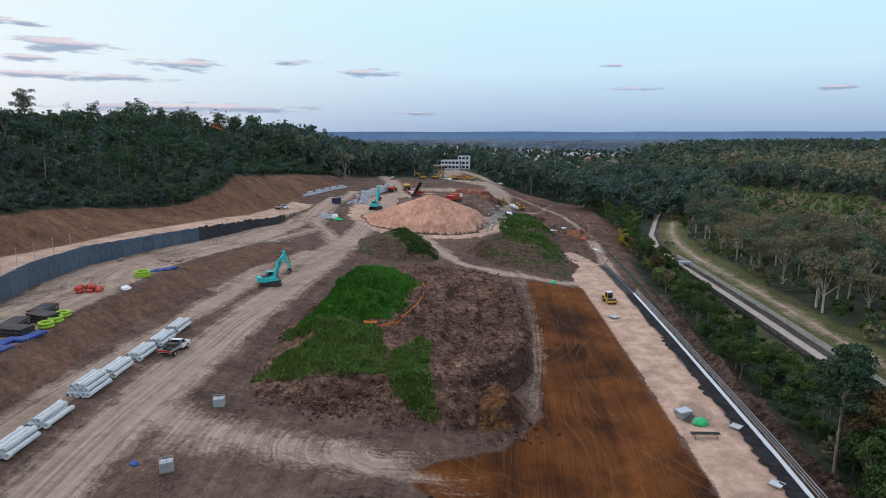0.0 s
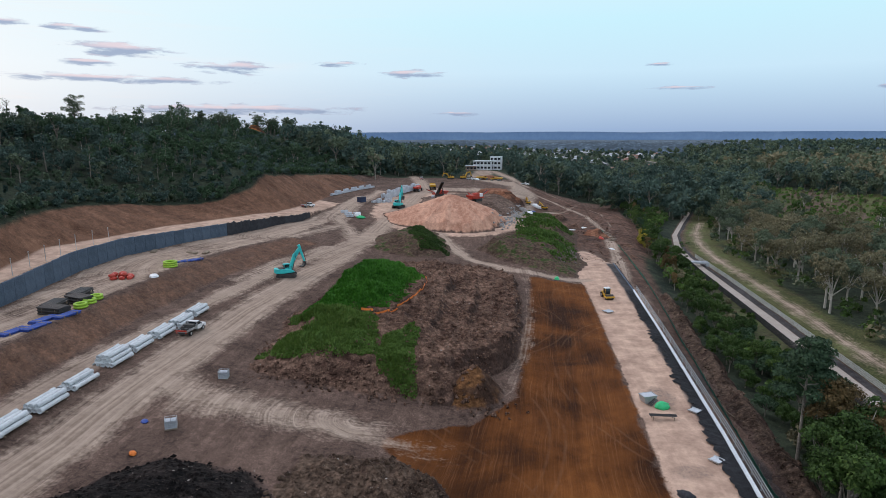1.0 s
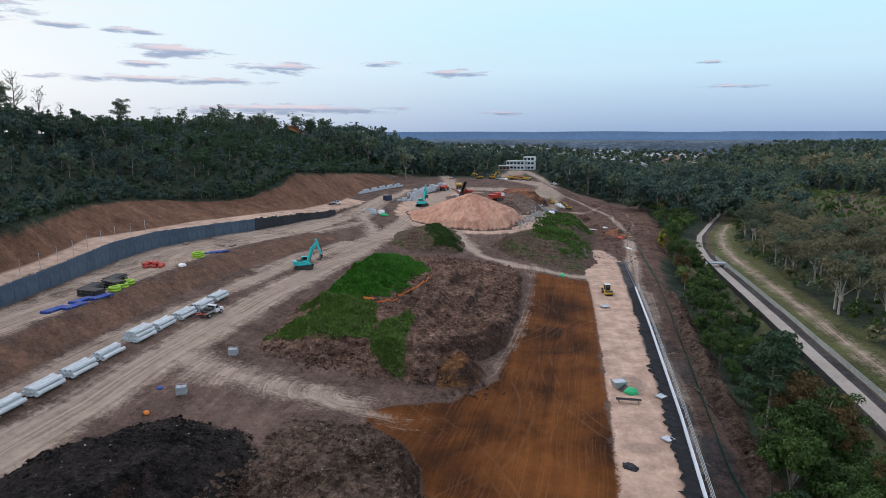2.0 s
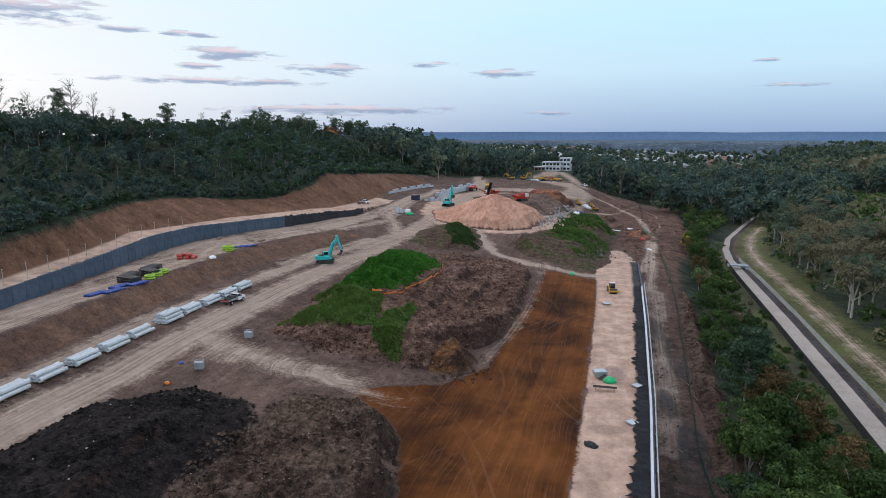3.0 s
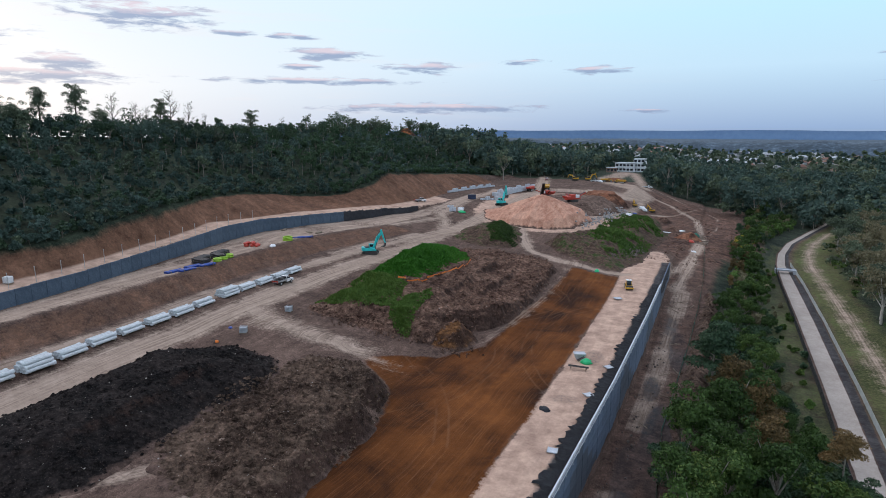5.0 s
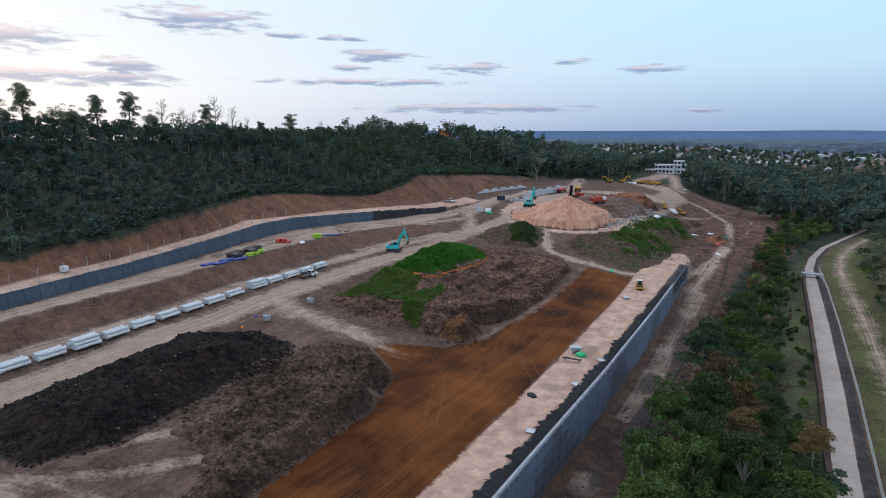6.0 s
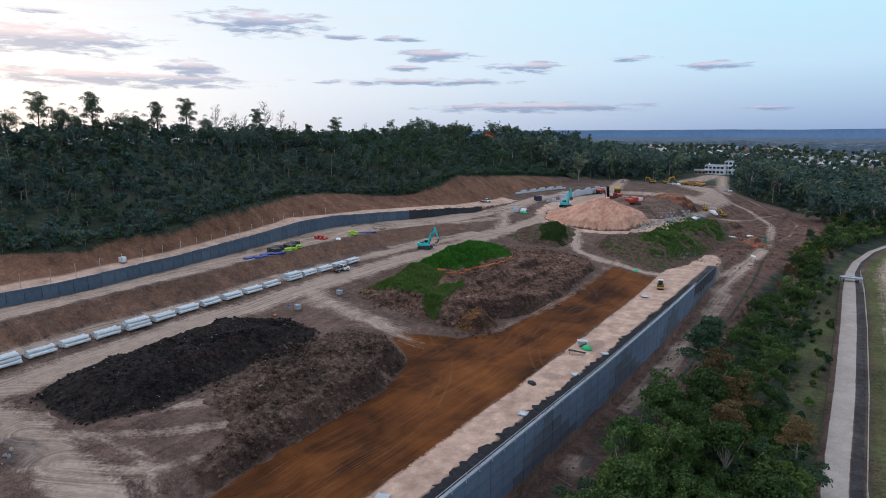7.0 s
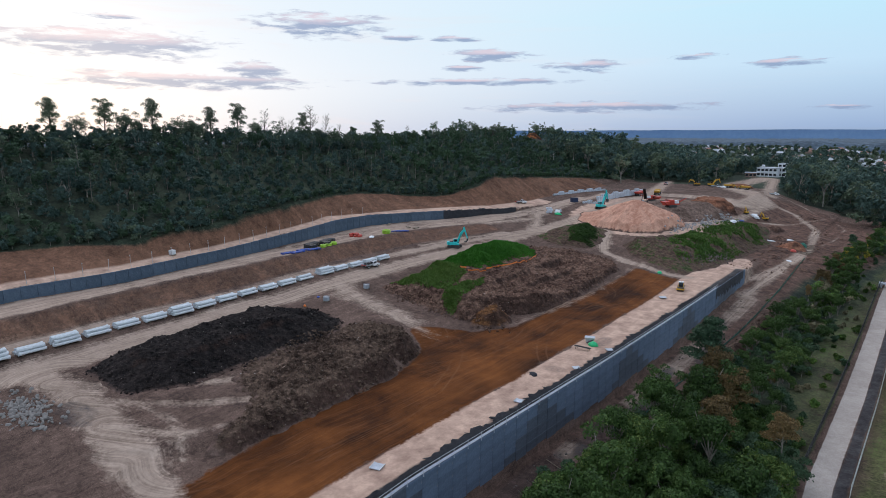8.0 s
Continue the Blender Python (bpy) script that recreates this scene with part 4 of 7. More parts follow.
def tree_shape(rng, kind, h):
    """Trunk vertices and faces, and the lobes of the crown, for a tree of height h on the origin."""
    tv, tf, lobes, radii = [], [], [], []
    lean = rng.normal(0, 0.05, 2)

    def at(z):
        return np.array([lean[0] * z, lean[1] * z, z])

    if kind == "gum":
        fork = h * rng.uniform(0.32, 0.5)
        limb(tv, tf, (0, 0, -0.6), at(fork), 0.022 * h, 0.014 * h, 6)
        for i in range(rng.randint(7, 11)):
            ang, out = rng.uniform(0, 6.28), h * rng.uniform(0.08, 0.27)
            tip = at(h * rng.uniform(0.48, 0.93)) + [math.cos(ang) * out, math.sin(ang) * out, 0]
            limb(tv, tf, at(fork * rng.uniform(0.75, 1.0)), tip, 0.011 * h, 0.004 * h, 4)
            for k in range(rng.randint(3, 5)):
                lobes.append(tip + rng.normal(0, 0.06 * h, 3))
                r = h * rng.uniform(0.06, 0.105)
                radii.append((r, r, r * rng.uniform(0.6, 0.85)))
    elif kind == "tall":
        limb(tv, tf, (0, 0, -0.6), at(h * 0.90), 0.018 * h, 0.005 * h, 6)
        n = rng.randint(9, 13)
        for i in range(n):
            z = h * (0.34 + 0.57 * i / n)
            ang, out = i * 2.4 + rng.uniform(-0.5, 0.5), h * rng.uniform(0.05, 0.13) * (1.2 - 0.6 * i / n)
            tip = at(min(z + 0.6 * out, h * 0.95)) + [math.cos(ang) * out, math.sin(ang) * out, 0]
            limb(tv, tf, at(z * 0.93), tip, 0.006 * h, 0.003 * h, 4)
            for k in range(rng.randint(2, 4)):
                lobes.append(tip + rng.normal(0, 0.035 * h, 3))
                r = h * rng.uniform(0.055, 0.09)
                radii.append((r, r, r * 0.75))
    elif kind == "bush":
        limb(tv, tf, (0, 0, -0.4), at(h * 0.55), 0.03 * h, 0.012 * h, 5)
        for i in range(rng.randint(7, 11)):
            ang, out = rng.uniform(0, 6.28), h * rng.uniform(0.05, 0.42)
            tip = np.array([math.cos(ang) * out, math.sin(ang) * out, h * rng.uniform(0.25, 0.85)])
            limb(tv, tf, at(h * 0.3), tip, 0.014 * h, 0.006 * h, 4)
            lobes.append(tip)
            r = h * rng.uniform(0.13, 0.22)
            radii.append((r, r, r * 0.8))
    elif kind == "pine":
        limb(tv, tf, (0, 0, -0.6), at(h * 0.98), 0.016 * h, 0.006 * h, 6)
        for i in range(13):
            z = h * (0.55 + 0.42 * i / 12)
            ang, out = rng.uniform(0, 6.28), h * (0.27 - 0.19 * i / 12) * rng.uniform(0.6, 1.1)
            tip = at(z) + [math.cos(ang) * out, math.sin(ang) * out, h * 0.02]
            limb(tv, tf, at(z - 0.04 * h), tip, 0.006 * h, 0.002 * h, 4)
            lobes.append(tip * 0.75 + at(z) * 0.25)
            r = h * rng.uniform(0.07, 0.11)
            radii.append((r * 1.25, r * 1.25, r * 0.42))
    elif kind == "bare":
        limb(tv, tf, (0, 0, -0.6), at(h * 0.55), 0.013 * h, 0.008 * h, 6)
        limb(tv, tf, at(h * 0.55), at(h), 0.008 * h, 0.002 * h, 5)
        for i in range(20):
            z = h * rng.uniform(0.38, 0.93)
            ang, out = rng.uniform(0, 6.28), h * rng.uniform(0.10, 0.20) * (1.45 - z / h)
            tip = at(min(z + out * 0.9, h * 0.99)) + [math.cos(ang) * out, math.sin(ang) * out, 0]
            limb(tv, tf, at(z), tip, 0.005 * h, 0.0022 * h, 4)
            for k in range(4):
                q = at(z) + (tip - at(z)) * rng.uniform(0.45, 1.0)
                end = q + np.array([math.cos(ang) * 0.3, math.sin(ang) * 0.3, 0.6]) * h * 0.07 + rng.normal(0, 0.022 * h, 3)
                limb(tv, tf, q, end, 0.0026 * h, 0.0014 * h, 3)
                lobes.append(end)
                radii.append((0.02 * h, 0.02 * h, 0.015 * h))
    else:  # sparse, half-dead
        limb(tv, tf, (0, 0, -0.6), at(h * 0.95), 0.014 * h, 0.003 * h, 5)
        for i in range(14):
            z = h * rng.uniform(0.4, 0.95)
            ang, out = rng.uniform(0, 6.28), h * rng.uniform(0.06, 0.16) * (1.25 - z / h)* 1.6
            tip = at(z) + [math.cos(ang) * out, math.sin(ang) * out, h * 0.05]
            limb(tv, tf, at(z - 0.02 * h), tip, 0.005 * h, 0.002 * h, 3)
            lobes.append(tip)
            r = h * rng.uniform(0.03, 0.05)
            radii.append((r, r, r * 0.6))
    return tv, tf, lobes, radii


def quads(n):
    return np.arange(n * 4).reshape(n, 4)


def make_tree(name, kind, leaf, h, count, size, seed, label, bark=None):
    """One tree with a trunk and a crown; the first of its kind, to be copied."""
    rng = np.random.RandomState(seed)
    tv, tf, lobes, radii = tree_shape(rng, kind, h)
    root = tagged(new(name), label, "shrub" if kind == "bush" else "tree")
    trunk = new("trunk", mesh_from("trunk", tv, tf, [bark or BARK]))
    crown = new("crown", mesh_from("crown", sprays(rng, lobes, radii, count * 2, size * 0.68, 3), np.arange(count * 6).reshape(-1, 3), [LEAF[leaf]], smooth=False))
    trunk.parent = crown.parent = root
    return root


PROTOS = {}


def plant(kind, x, y, turn, grow):
    """Plant a tree of a kind: the first is the original, all later ones are copies."""
    spec = KINDS[kind]
    m = Matrix.Translation((x, y, level(x, y) - 0.15)) @ Matrix.Rotation(turn, 4, "Z")
    if kind not in PROTOS:
        PROTOS[kind] = make_tree(*spec)
        PROTOS[kind].scale = (1, 1, 1)
        PROTOS[kind].matrix_basis = m @ Matrix.Scale(grow, 4)
        return PROTOS[kind]
    ob = copy_thing(PROTOS[kind], m)
    ob.matrix_basis = m @ Matrix.Scale(grow, 4)
    return ob


KINDS = {
    "skyline_a": ("gum_tree", "tall", "gum", 18.0, 2700, 0.28, 11, "tall dark gum tree on the hill crest", DARKBARK),
    "skyline_b": ("gum_tree", "gum", "gum", 18.0, 2800, 0.28, 12, "spreading dark gum tree on the hill crest", DARKBARK),
    "skyline_c": ("bare_tree", "bare", "gum", 14.0, 130, 0.20, 13, "thin half-bare tree on the hill crest", DARKBARK),
    "pine_a": ("pine_tree", "pine", "pine", 16.0, 3200, 0.32, 21, "tall dark pine with a bare trunk beside the creek", BARK),
    "pine_b": ("pine_tree", "pine", "rust", 14.0, 2000, 0.32, 22, "thin pine with browning needles beside the creek", BARK),
    "bush_a": ("shrub", "bush", "lush", 5.0, 1400, 0.25, 31, "dense green shrub on the creek bank", BARK),
    "bush_b": ("shrub", "bush", "lush", 6.0, 1600, 0.27, 32, "rounded dark green shrub on the creek bank", BARK),
    "bush_c": ("shrub", "bush", "pine", 5.0, 1300, 0.24, 33, "dark grey-green shrub on the creek bank", BARK),
    "creek_a": ("creek_tree", "gum", "lush", 9.0, 1850, 0.27, 34, "leafy green tree on the creek bank", BARK),
    "creek_b": ("creek_tree", "gum", "lush", 10.0, 1800, 0.27, 35, "slender dark green tree on the creek bank", BARK),
    "creek_c": ("casuarina", "tall", "rust", 9.0, 1500, 0.24, 36, "rusty brown casuarina on the creek bank", BARK),
    "wattle": ("wattle", "bush", "gold", 6.0, 1200, 0.32, 37, "yellow-green wattle beside the dirt track", BARK),
    "flat_a": ("gum_tree", "gum", "olive", 15.0, 1250, 0.42, 41, "olive-brown gum tree with a pale forked trunk on the creek flats", PALEBARK),
    "flat_b": ("gum_tree", "gum", "gum", 16.0, 1250, 0.42, 42, "dark gum tree with a pale forked trunk on the creek flats", PALEBARK),
    "flat_c": ("shrub", "bush", "gum", 6.0, 800, 0.36, 43, "dark shrub on the creek flats", BARK),
    "edge_a": ("gum_tree", "tall", "gum", 17.0, 800, 0.70, 51, "tall gum tree with a pale trunk at the site's far edge", PALEBARK),
    "edge_b": ("gum_tree", "gum", "gum", 17.0, 1000, 0.70, 52, "broad dark gum tree at the site's far edge", BARK),
}

# trees that stand out against the sky along the crest: y, kind, height over the usual
for i, (x, y, kind, tall) in enumerate([
        (-138, 39, "skyline_a", 19), (-135, 45, "skyline_b", 13), (-133, 64, "skyline_b", 12.5), (-134, 88, "skyline_b", 11), (-133, 53, "skyline_a", 19), (-131, 59, "skyline_b", 15), (-134, 70, "skyline_a", 20), (-130, 76, "skyline_b", 13),
        (-131, 83, "skyline_b", 13), (-133, 92, "skyline_a", 17.5), (-136, 106, "skyline_a", 20), (-132, 112, "skyline_b", 11), (-134, 118, "skyline_c", 14.5),
        (-133, 100, "skyline_c", 9), (-134, 127, "skyline_c", 12), (-133, 131, "skyline_c", 11), (-135, 139, "skyline_a", 15), (-133, 141.5, "skyline_c", 17), (-134, 152, "skyline_c", 14), (-133, 160, "skyline_c", 10),
        (-124, 177, "skyline_a", 15), (-130, 205, "skyline_c", 11), (-131, 230, "skyline_b", 10), (-130, 258, "skyline_b", 11), (-130, 270, "skyline_a", 14), (-132, 292, "skyline_b", 15), (-128, 300, "skyline_a", 14),
        (-143, 372, "skyline_b", 14), (-139, 384, "skyline_b", 13), (-125, 400, "skyline_b", 13), (-122, 430, "skyline_b", 18), (-112, 455, "edge_b", 18),
        (-88, 320, "edge_a", 17), (-80, 345, "edge_b", 17), (-92, 300, "edge_a", 15)]):
    plant(kind, x, y, i * 2.1, tall * (0.9 if y < 112 else 1.05 if y < 165 else 1.0) / KINDS[kind][3])

rng = np.random.RandomState(5)


def in_meadow(x, y):
    return math.hypot((x - 200) / 80, (y - 375) / 150) < 1 and x > line_x("verge", y) + 30


def spots(x0, x1, y0, y1, gap, rng):
    """A jittered grid of places."""
    for gx in np.arange(x0, x1, gap):
        for gy in np.arange(y0, y1, gap):
            yield gx + rng.uniform(-0.48, 0.48) * gap, gy + rng.uniform(-0.48, 0.48) * gap


# creek strip between the dirt track and the concrete path
count, scrub, open_wood, open_scrub, meadow_scrub = 0, [], [], [], []
for x, y in spots(46, 100, -12, 345, 3.1, rng):
    left, right = line_x("bench_east", y) + (4.5 if y > 62 else 1.5), line_x("path_left", y) - (1.2 if y < 205 else 6.5)
    if y > 150:
        left += 3 * (1 - min((y - 150) / 100, 1))
    if not left < x < right:
        continue
    s = (x - left) / (right - left)
    thin = 0.93
    if s > 0.66 and 66 < y < 262:
        if rng.rand() < 0.5:
            scrub.append((x, y, level(x, y) - 0.3, rng.uniform(0.8, 2.4), "bush"))
        continue
    if rng.rand() > thin:
        continue
    if 55 < y < 140 and s < 0.2 and rng.rand() < 0.3:
        continue
    big = rng.rand()
    kind = "wattle" if 205 < y < 260 and s < 0.4 and big < 0.35 else ("bush_a", "bush_b", "bush_c", "creek_a", "creek_b", "creek_c")[int(np.searchsorted([0.26, 0.50, 0.64, 0.82, 0.94], big))]
    if s > 0.6 and kind.startswith("creek"):
        kind = "bush_c"
    if kind.startswith("bush") and (y > 150 or y < 15 or rng.rand() < 0.25):
        scrub.append((x, y, level(x, y) - 0.2, rng.uniform(3.6, 7.0) if y < 70 else rng.uniform(2.8, 5.4), "bush"))
        continue
    plant(kind, x, y, rng.uniform(0, 6.28), rng.uniform(0.85, 1.4) if y < 70 else rng.uniform(0.55, 0.95))
    count += 1
for x, y, kind, tall in [(53.0, 72.5, "pine_a", 17.8), (56.2, 70.5, "pine_b", 14), (60, 52, "pine_b", 12), (60.5, 66, "pine_b", 12), (69, 55, "pine_b", 11), (57.5, 77, "pine_a", 10.5), (67.7, 226, "wattle", 6.5), (68.6, 233, "wattle", 7), (66.8, 219, "wattle", 5.5), (71, 241, "wattle", 5.5), (71, 230, "creek_b", 9), (68, 240, "pine_a", 9)]:
    plant(kind, x, y, x, tall / KINDS[kind][3])

# open woodland on the creek flats
for x, y in spots(88, 250, 70, 420, 8.4, rng):
    edge = line_x("verge", y) - 1
    if x < edge:
        continue
    front = x < line_x("verge", y) + 34
    if in_meadow(x, y):
        if rng.rand() < 0.10:
            open_wood.append((x, y, ground(x, y) - 0.2, rng.uniform(8, 13), "gum"))
        continue
    if front and (rng.rand() < 0.10 or (y > 235 and x < line_x("verge", y) + 3)):
        continue
    if x < line_x("verge", y) + 2.5:
        continue
    kind = ("flat_a", "flat_b", "flat_c")[int(np.searchsorted([0.55 if y < 260 else 0.3, 0.8], rng.rand()))]
    if x > 158 or y > 300 or (kind == "flat_c" and rng.rand() < 0.6):
        open_wood.append((x, y, ground(x, y) - 0.2, rng.uniform(3, 7) if kind == "flat_c" else rng.uniform(10, 16), "bush" if kind == "flat_c" else "gum"))
        if rng.rand() < 0.6:
            open_wood.append((x + rng.uniform(-4, 4), y + rng.uniform(-4, 4), ground(x, y) - 0.2, rng.uniform(2.5, 5), "bush"))
        continue
    plant(kind, x, y, rng.uniform(0, 6.28), rng.uniform(0.75, 1.1))


def woodland(name, places, rng, count, size, leaf_ids, mats, label, trunk_every=1):
    """A wood too dense to count: every tree with a trunk, limbs and leaf sprays, in one mesh."""
    V, F, M, TV, TF = [], [], [], [], []
    base = 0
    for i, (x, y, z, h, kind) in enumerate(places):
        tv, tf, lobes, radii = tree_shape(rng, kind, h)
        ang = rng.uniform(0, 6.28)
        c, s = math.cos(ang), math.sin(ang)
        n = int(count * rng.uniform(0.8, 1.2) * {"sparse": 0.35, "bush": 0.7}.get(kind, 1.0))
        v = sprays(rng, lobes, radii, n, size, 3, 0.2)
        v = np.stack([v[:, 0] * c - v[:, 1] * s + x, v[:, 0] * s + v[:, 1] * c + y, v[:, 2] + z], 1)
        V.append(v)
        M.append(np.full(n, leaf_ids[int(rng.rand() * len(leaf_ids))]))
        if i % trunk_every == 0 or (kind == "tall" and trunk_every < 4):
            k = len(TV)
            TV.extend((a * c - b * s + x, a * s + b * c + y, d + z) for a, b, d in tv)
            for f in tf:
                TF.append((f[0] + k, f[1] + k, f[2] + k))
                TF.append((f[0] + k, f[2] + k, f[3] + k))
    V = np.concatenate(V)
    faces = np.concatenate([np.arange(len(V)).reshape(-1, 3), np.array(TF) + len(V)])
    me = mesh_from(name, np.concatenate([V, np.array(TV)]), faces, mats, smooth=False)
    me.polygons.foreach_set("material_index", np.concatenate([np.concatenate(M), np.full(len(TF), len(mats) - 1)]).astype(np.int32))
    return tagged(new(name, me), label, "woodland", kind="stuff")


for x, y in spots(90, 285, 60, 530, 5.8, rng):
    if x > 215 and not in_meadow(x, y) or y > 330 and not in_meadow(x, y):
        continue
    if x > line_x("verge", y) - 1 + 3 * rng.rand() and rng.rand() < 0.8 and math.exp(-((x - 158) / 20) ** 2 - ((y - 290) / 14) ** 2) < 0.35:
        (meadow_scrub if in_meadow(x, y) else open_scrub).append((x, y, ground(x, y) - 0.3, rng.uniform(2.6, 5.6) if x < line_x("verge", y) + 10 else rng.uniform(1.2, 3.8), "bush"))
woodland("creek_scrub", scrub, rng, 720, 0.31, [0, 0, 0, 1, 2, 3], [LEAF["lush"], LEAF["pine"], LEAF["bright"], LEAF["olive"], BARK], "dense green scrub along the creek bank")
woodland("flats_bushland", open_wood, rng, 480, 0.52, [0, 0, 1, 2], [LEAF["gum"], LEAF["olive"], LEAF["lush"], PALEBARK], "gum trees and shrubs thickening towards the wooded flats", 2)
woodland("meadow_scrub", meadow_scrub, rng, 110, 0.52, [0, 0, 1], [LEAF["bright"], LEAF["olive"], BARK], "low yellow-green scrub over the open meadow", 6)
woodland("flats_scrub", open_scrub, rng, 110, 0.52, [0, 0, 1, 2], [LEAF["lush"], LEAF["olive"], LEAF["gum"], BARK], "low light-green scrub between the gum trees", 6)
hill = []
for x, y in spots(-168, -60, -30, 440, 4.7, rng):
    top, crest = line_x("cut_top", y), line_x("crest", y)
    if not crest - 22 < x < top - 0.4:
        continue
    if math.hypot((x + 140) * 0.8, y - 366) < 15:
        continue
    low = (x - crest) / (top - crest)
    h = rng.uniform(5.5, 9.5) if low < 0.75 else rng.uniform(3.0, 6.0)
    if low < 0.22 and y < 175:
        h *= 0.95
    kind = ("gum", "bush", "tall", "sparse")[int(np.searchsorted([0.30, 0.56, 0.80], rng.rand()))]
    if low > 0.86:
        kind = "bush"
    h *= 0.72 + 0.4 * float(wobble(x, y, 26, 2)) + (0.4 * rng.rand() ** 3 if kind != "bush" else 0)
    h *= 1.0 + 0.35 * min(max((y - 210) / 60, 0), 1)
    if to_line(np.array([x]), np.array([y]), [(-150, 378), (-100, 283)])[0] < 11:
        h, kind = min(h, 3.4), "bush"
    hill.append((x, y, ground(x, y) - 0.2, h, kind))
for y in np.arange(-30, 215, 1.5):
    x = line_x("crest", y) + rng.uniform(-5, 7)
    hill.append((x, y, ground(x, y) - 0.2, rng.uniform(4.5, 8.0), ("gum", "bush")[rng.rand() < 0.6]))
for y in np.arange(-30, 330, 1.7):
    x = line_x("cut_top", y) - 0.6 + rng.uniform(-1.2, 0.8)
    hill.append((x, y, ground(x, y) - 0.2, rng.uniform(1.6, 3.4), "bush"))
north = [p for p in hill if p[1] > 160]
hill = [p for p in hill if p[1] <= 160]
woodland("north_hill_woodland", north, rng, 470, 0.36, [0, 0, 1, 2], [LEAF["pine"], LEAF["hill"], LEAF["fern"], BARK], "dark green bushland on the far shoulder of the hill", 2)
woodland("hill_woodland", hill, rng, 470, 0.33, [0, 0, 0, 1, 2], [LEAF["hill"], LEAF["gum"], LEAF["fern"], BARK], "dense dark scrubby bushland covering the hillside above the cut", 2)

floor_ = []
for x, y in spots(-160, -60, -30, 330, 3.9, rng):
    if line_x("crest", y) - 8 < x < line_x("cut_top", y) - 1:
        floor_.append((x, y, ground(x, y) - 0.5, rng.uniform(1.6, 3.2), "bush"))
woodland("hill_undergrowth", floor_, rng, 100, 0.36, [0, 1, 1], [LEAF["fern"], LEAF["hill"], BARK], "ferny undergrowth between the trees of the hillside", 1000)

edge = []
for x, y in spots(-110, 290, 322, 560, 8.8, rng):
    if x < line_x("crest", y) + 12 or (to_line(np.array([x]), np.array([y]), ROADS[14][0])[0] < 13 and y > 330) or math.hypot(x + 2, (y - 490) * 0.5) < 24:
        continue
    if y < 352 + 0.10 * abs(x) and -58 < x < 66:
        continue
    if -58 < x < -20 and y < 372:
        continue
    if to_line(np.array([x]), np.array([y]), [(24, 345), (14, 400), (-2, 490)])[0] < 10:
        continue
    if in_meadow(x, y):
        continue
    edge.append((x, y, ground(x, y) - 0.2, rng.uniform(10, 19) + 3 * float(wobble(x, y, 40, 2)), ("gum", "tall")[rng.rand() < 0.25]))
    edge.append((x + rng.uniform(-4, 4), y + rng.uniform(-4, 4), ground(x, y) - 0.2, rng.uniform(5, 9), "bush"))
woodland("edge_woodland", edge, rng, 205, 0.98, [0, 1, 1], [LEAF["gum"], LEAF["hill"], BARK], "tall gum woodland closing the site's far end", 3)

flats = []
for x, y in spots(240, 700, 60, 680, 13.0, rng):
    if in_meadow(x, y) or (x < 290 and 322 < y < 560):
        continue
    flats.append((x, y, ground(x, y) - 0.2, rng.uniform(15, 23), "gum"))
    flats.append((x + rng.uniform(-5, 5), y + rng.uniform(-5, 5), ground(x, y) - 0.2, rng.uniform(6, 10), "bush"))
woodland("flats_woodland", flats, rng, 80, 1.9, [0, 0, 1], [LEAF["gum"], LEAF["olive"], BARK], "gum woodland spreading over the creek flats", 4)


# ---- building blocks ----
def part(name, bm, material, parent=None, label="", smooth=False):
    me = bpy.data.meshes.new(name)
    bm.to_mesh(me)
    bm.free()
    me.materials.append(material)
    if smooth:
        me.polygons.foreach_set("use_smooth", np.full(len(me.polygons), True))
    ob = new(name, me)
    if parent:
        ob.parent = parent
    return tagged(ob, label)


def again(ob, m, parent=None):
    """Another object on the same mesh."""
    o = new(ob.name.split(".")[0], ob.data)
    o.parent = parent or ob.parent
    o.matrix_basis = m
    return o


def box(bm, c, s, bevel=0.0, m=None, taper=1.0):
    """A box with centre c and size s; taper narrows its top."""
    r = bmesh.ops.create_cube(bm, size=1.0)["verts"]
    for v in r:
        k = taper if v.co.z > 0 else 1.0
        v.co = Vector((v.co.x * s[0] * k + c[0], v.co.y * s[1] * k + c[1], v.co.z * s[2] + c[2]))
    if m:
        bmesh.ops.transform(bm, matrix=m, verts=r)
    if bevel:
        es = list({e for v in r for e in v.link_edges})
        bmesh.ops.bevel(bm, geom=es, offset=bevel, segments=1, affect="EDGES")
    return bm


def rod(bm, p, q, r, sides=8, r2=None):
    p, q = Vector(p), Vector(q)
    d = q - p
    m = Matrix.Translation((p + q) / 2) @ d.to_track_quat("Z", "Y").to_matrix().to_4x4()
    bmesh.ops.create_cone(bm, cap_ends=True, segments=sides, radius1=r, radius2=r if r2 is None else r2, depth=d.length, matrix=m)
    return bm


def prism(bm, outline, y0, y1, bevel=0.0):
    """An outline in x and z, drawn out from y0 to y1."""
    a = [bm.verts.new((x, y0, z)) for x, z in outline]
    b = [bm.verts.new((x, y1, z)) for x, z in outline]
    n = len(a)
    fs = [bm.faces.new(a), bm.faces.new(b[::-1])] + [bm.faces.new((a[i], b[i], b[(i + 1) % n], a[(i + 1) % n])) for i in range(n)]
    bmesh.ops.recalc_face_normals(bm, faces=fs)
    if bevel:
        bmesh.ops.bevel(bm, geom=list({e for f in fs for e in f.edges}), offset=bevel, segments=1, affect="EDGES")
    return bm


def B():
    return bmesh.new()


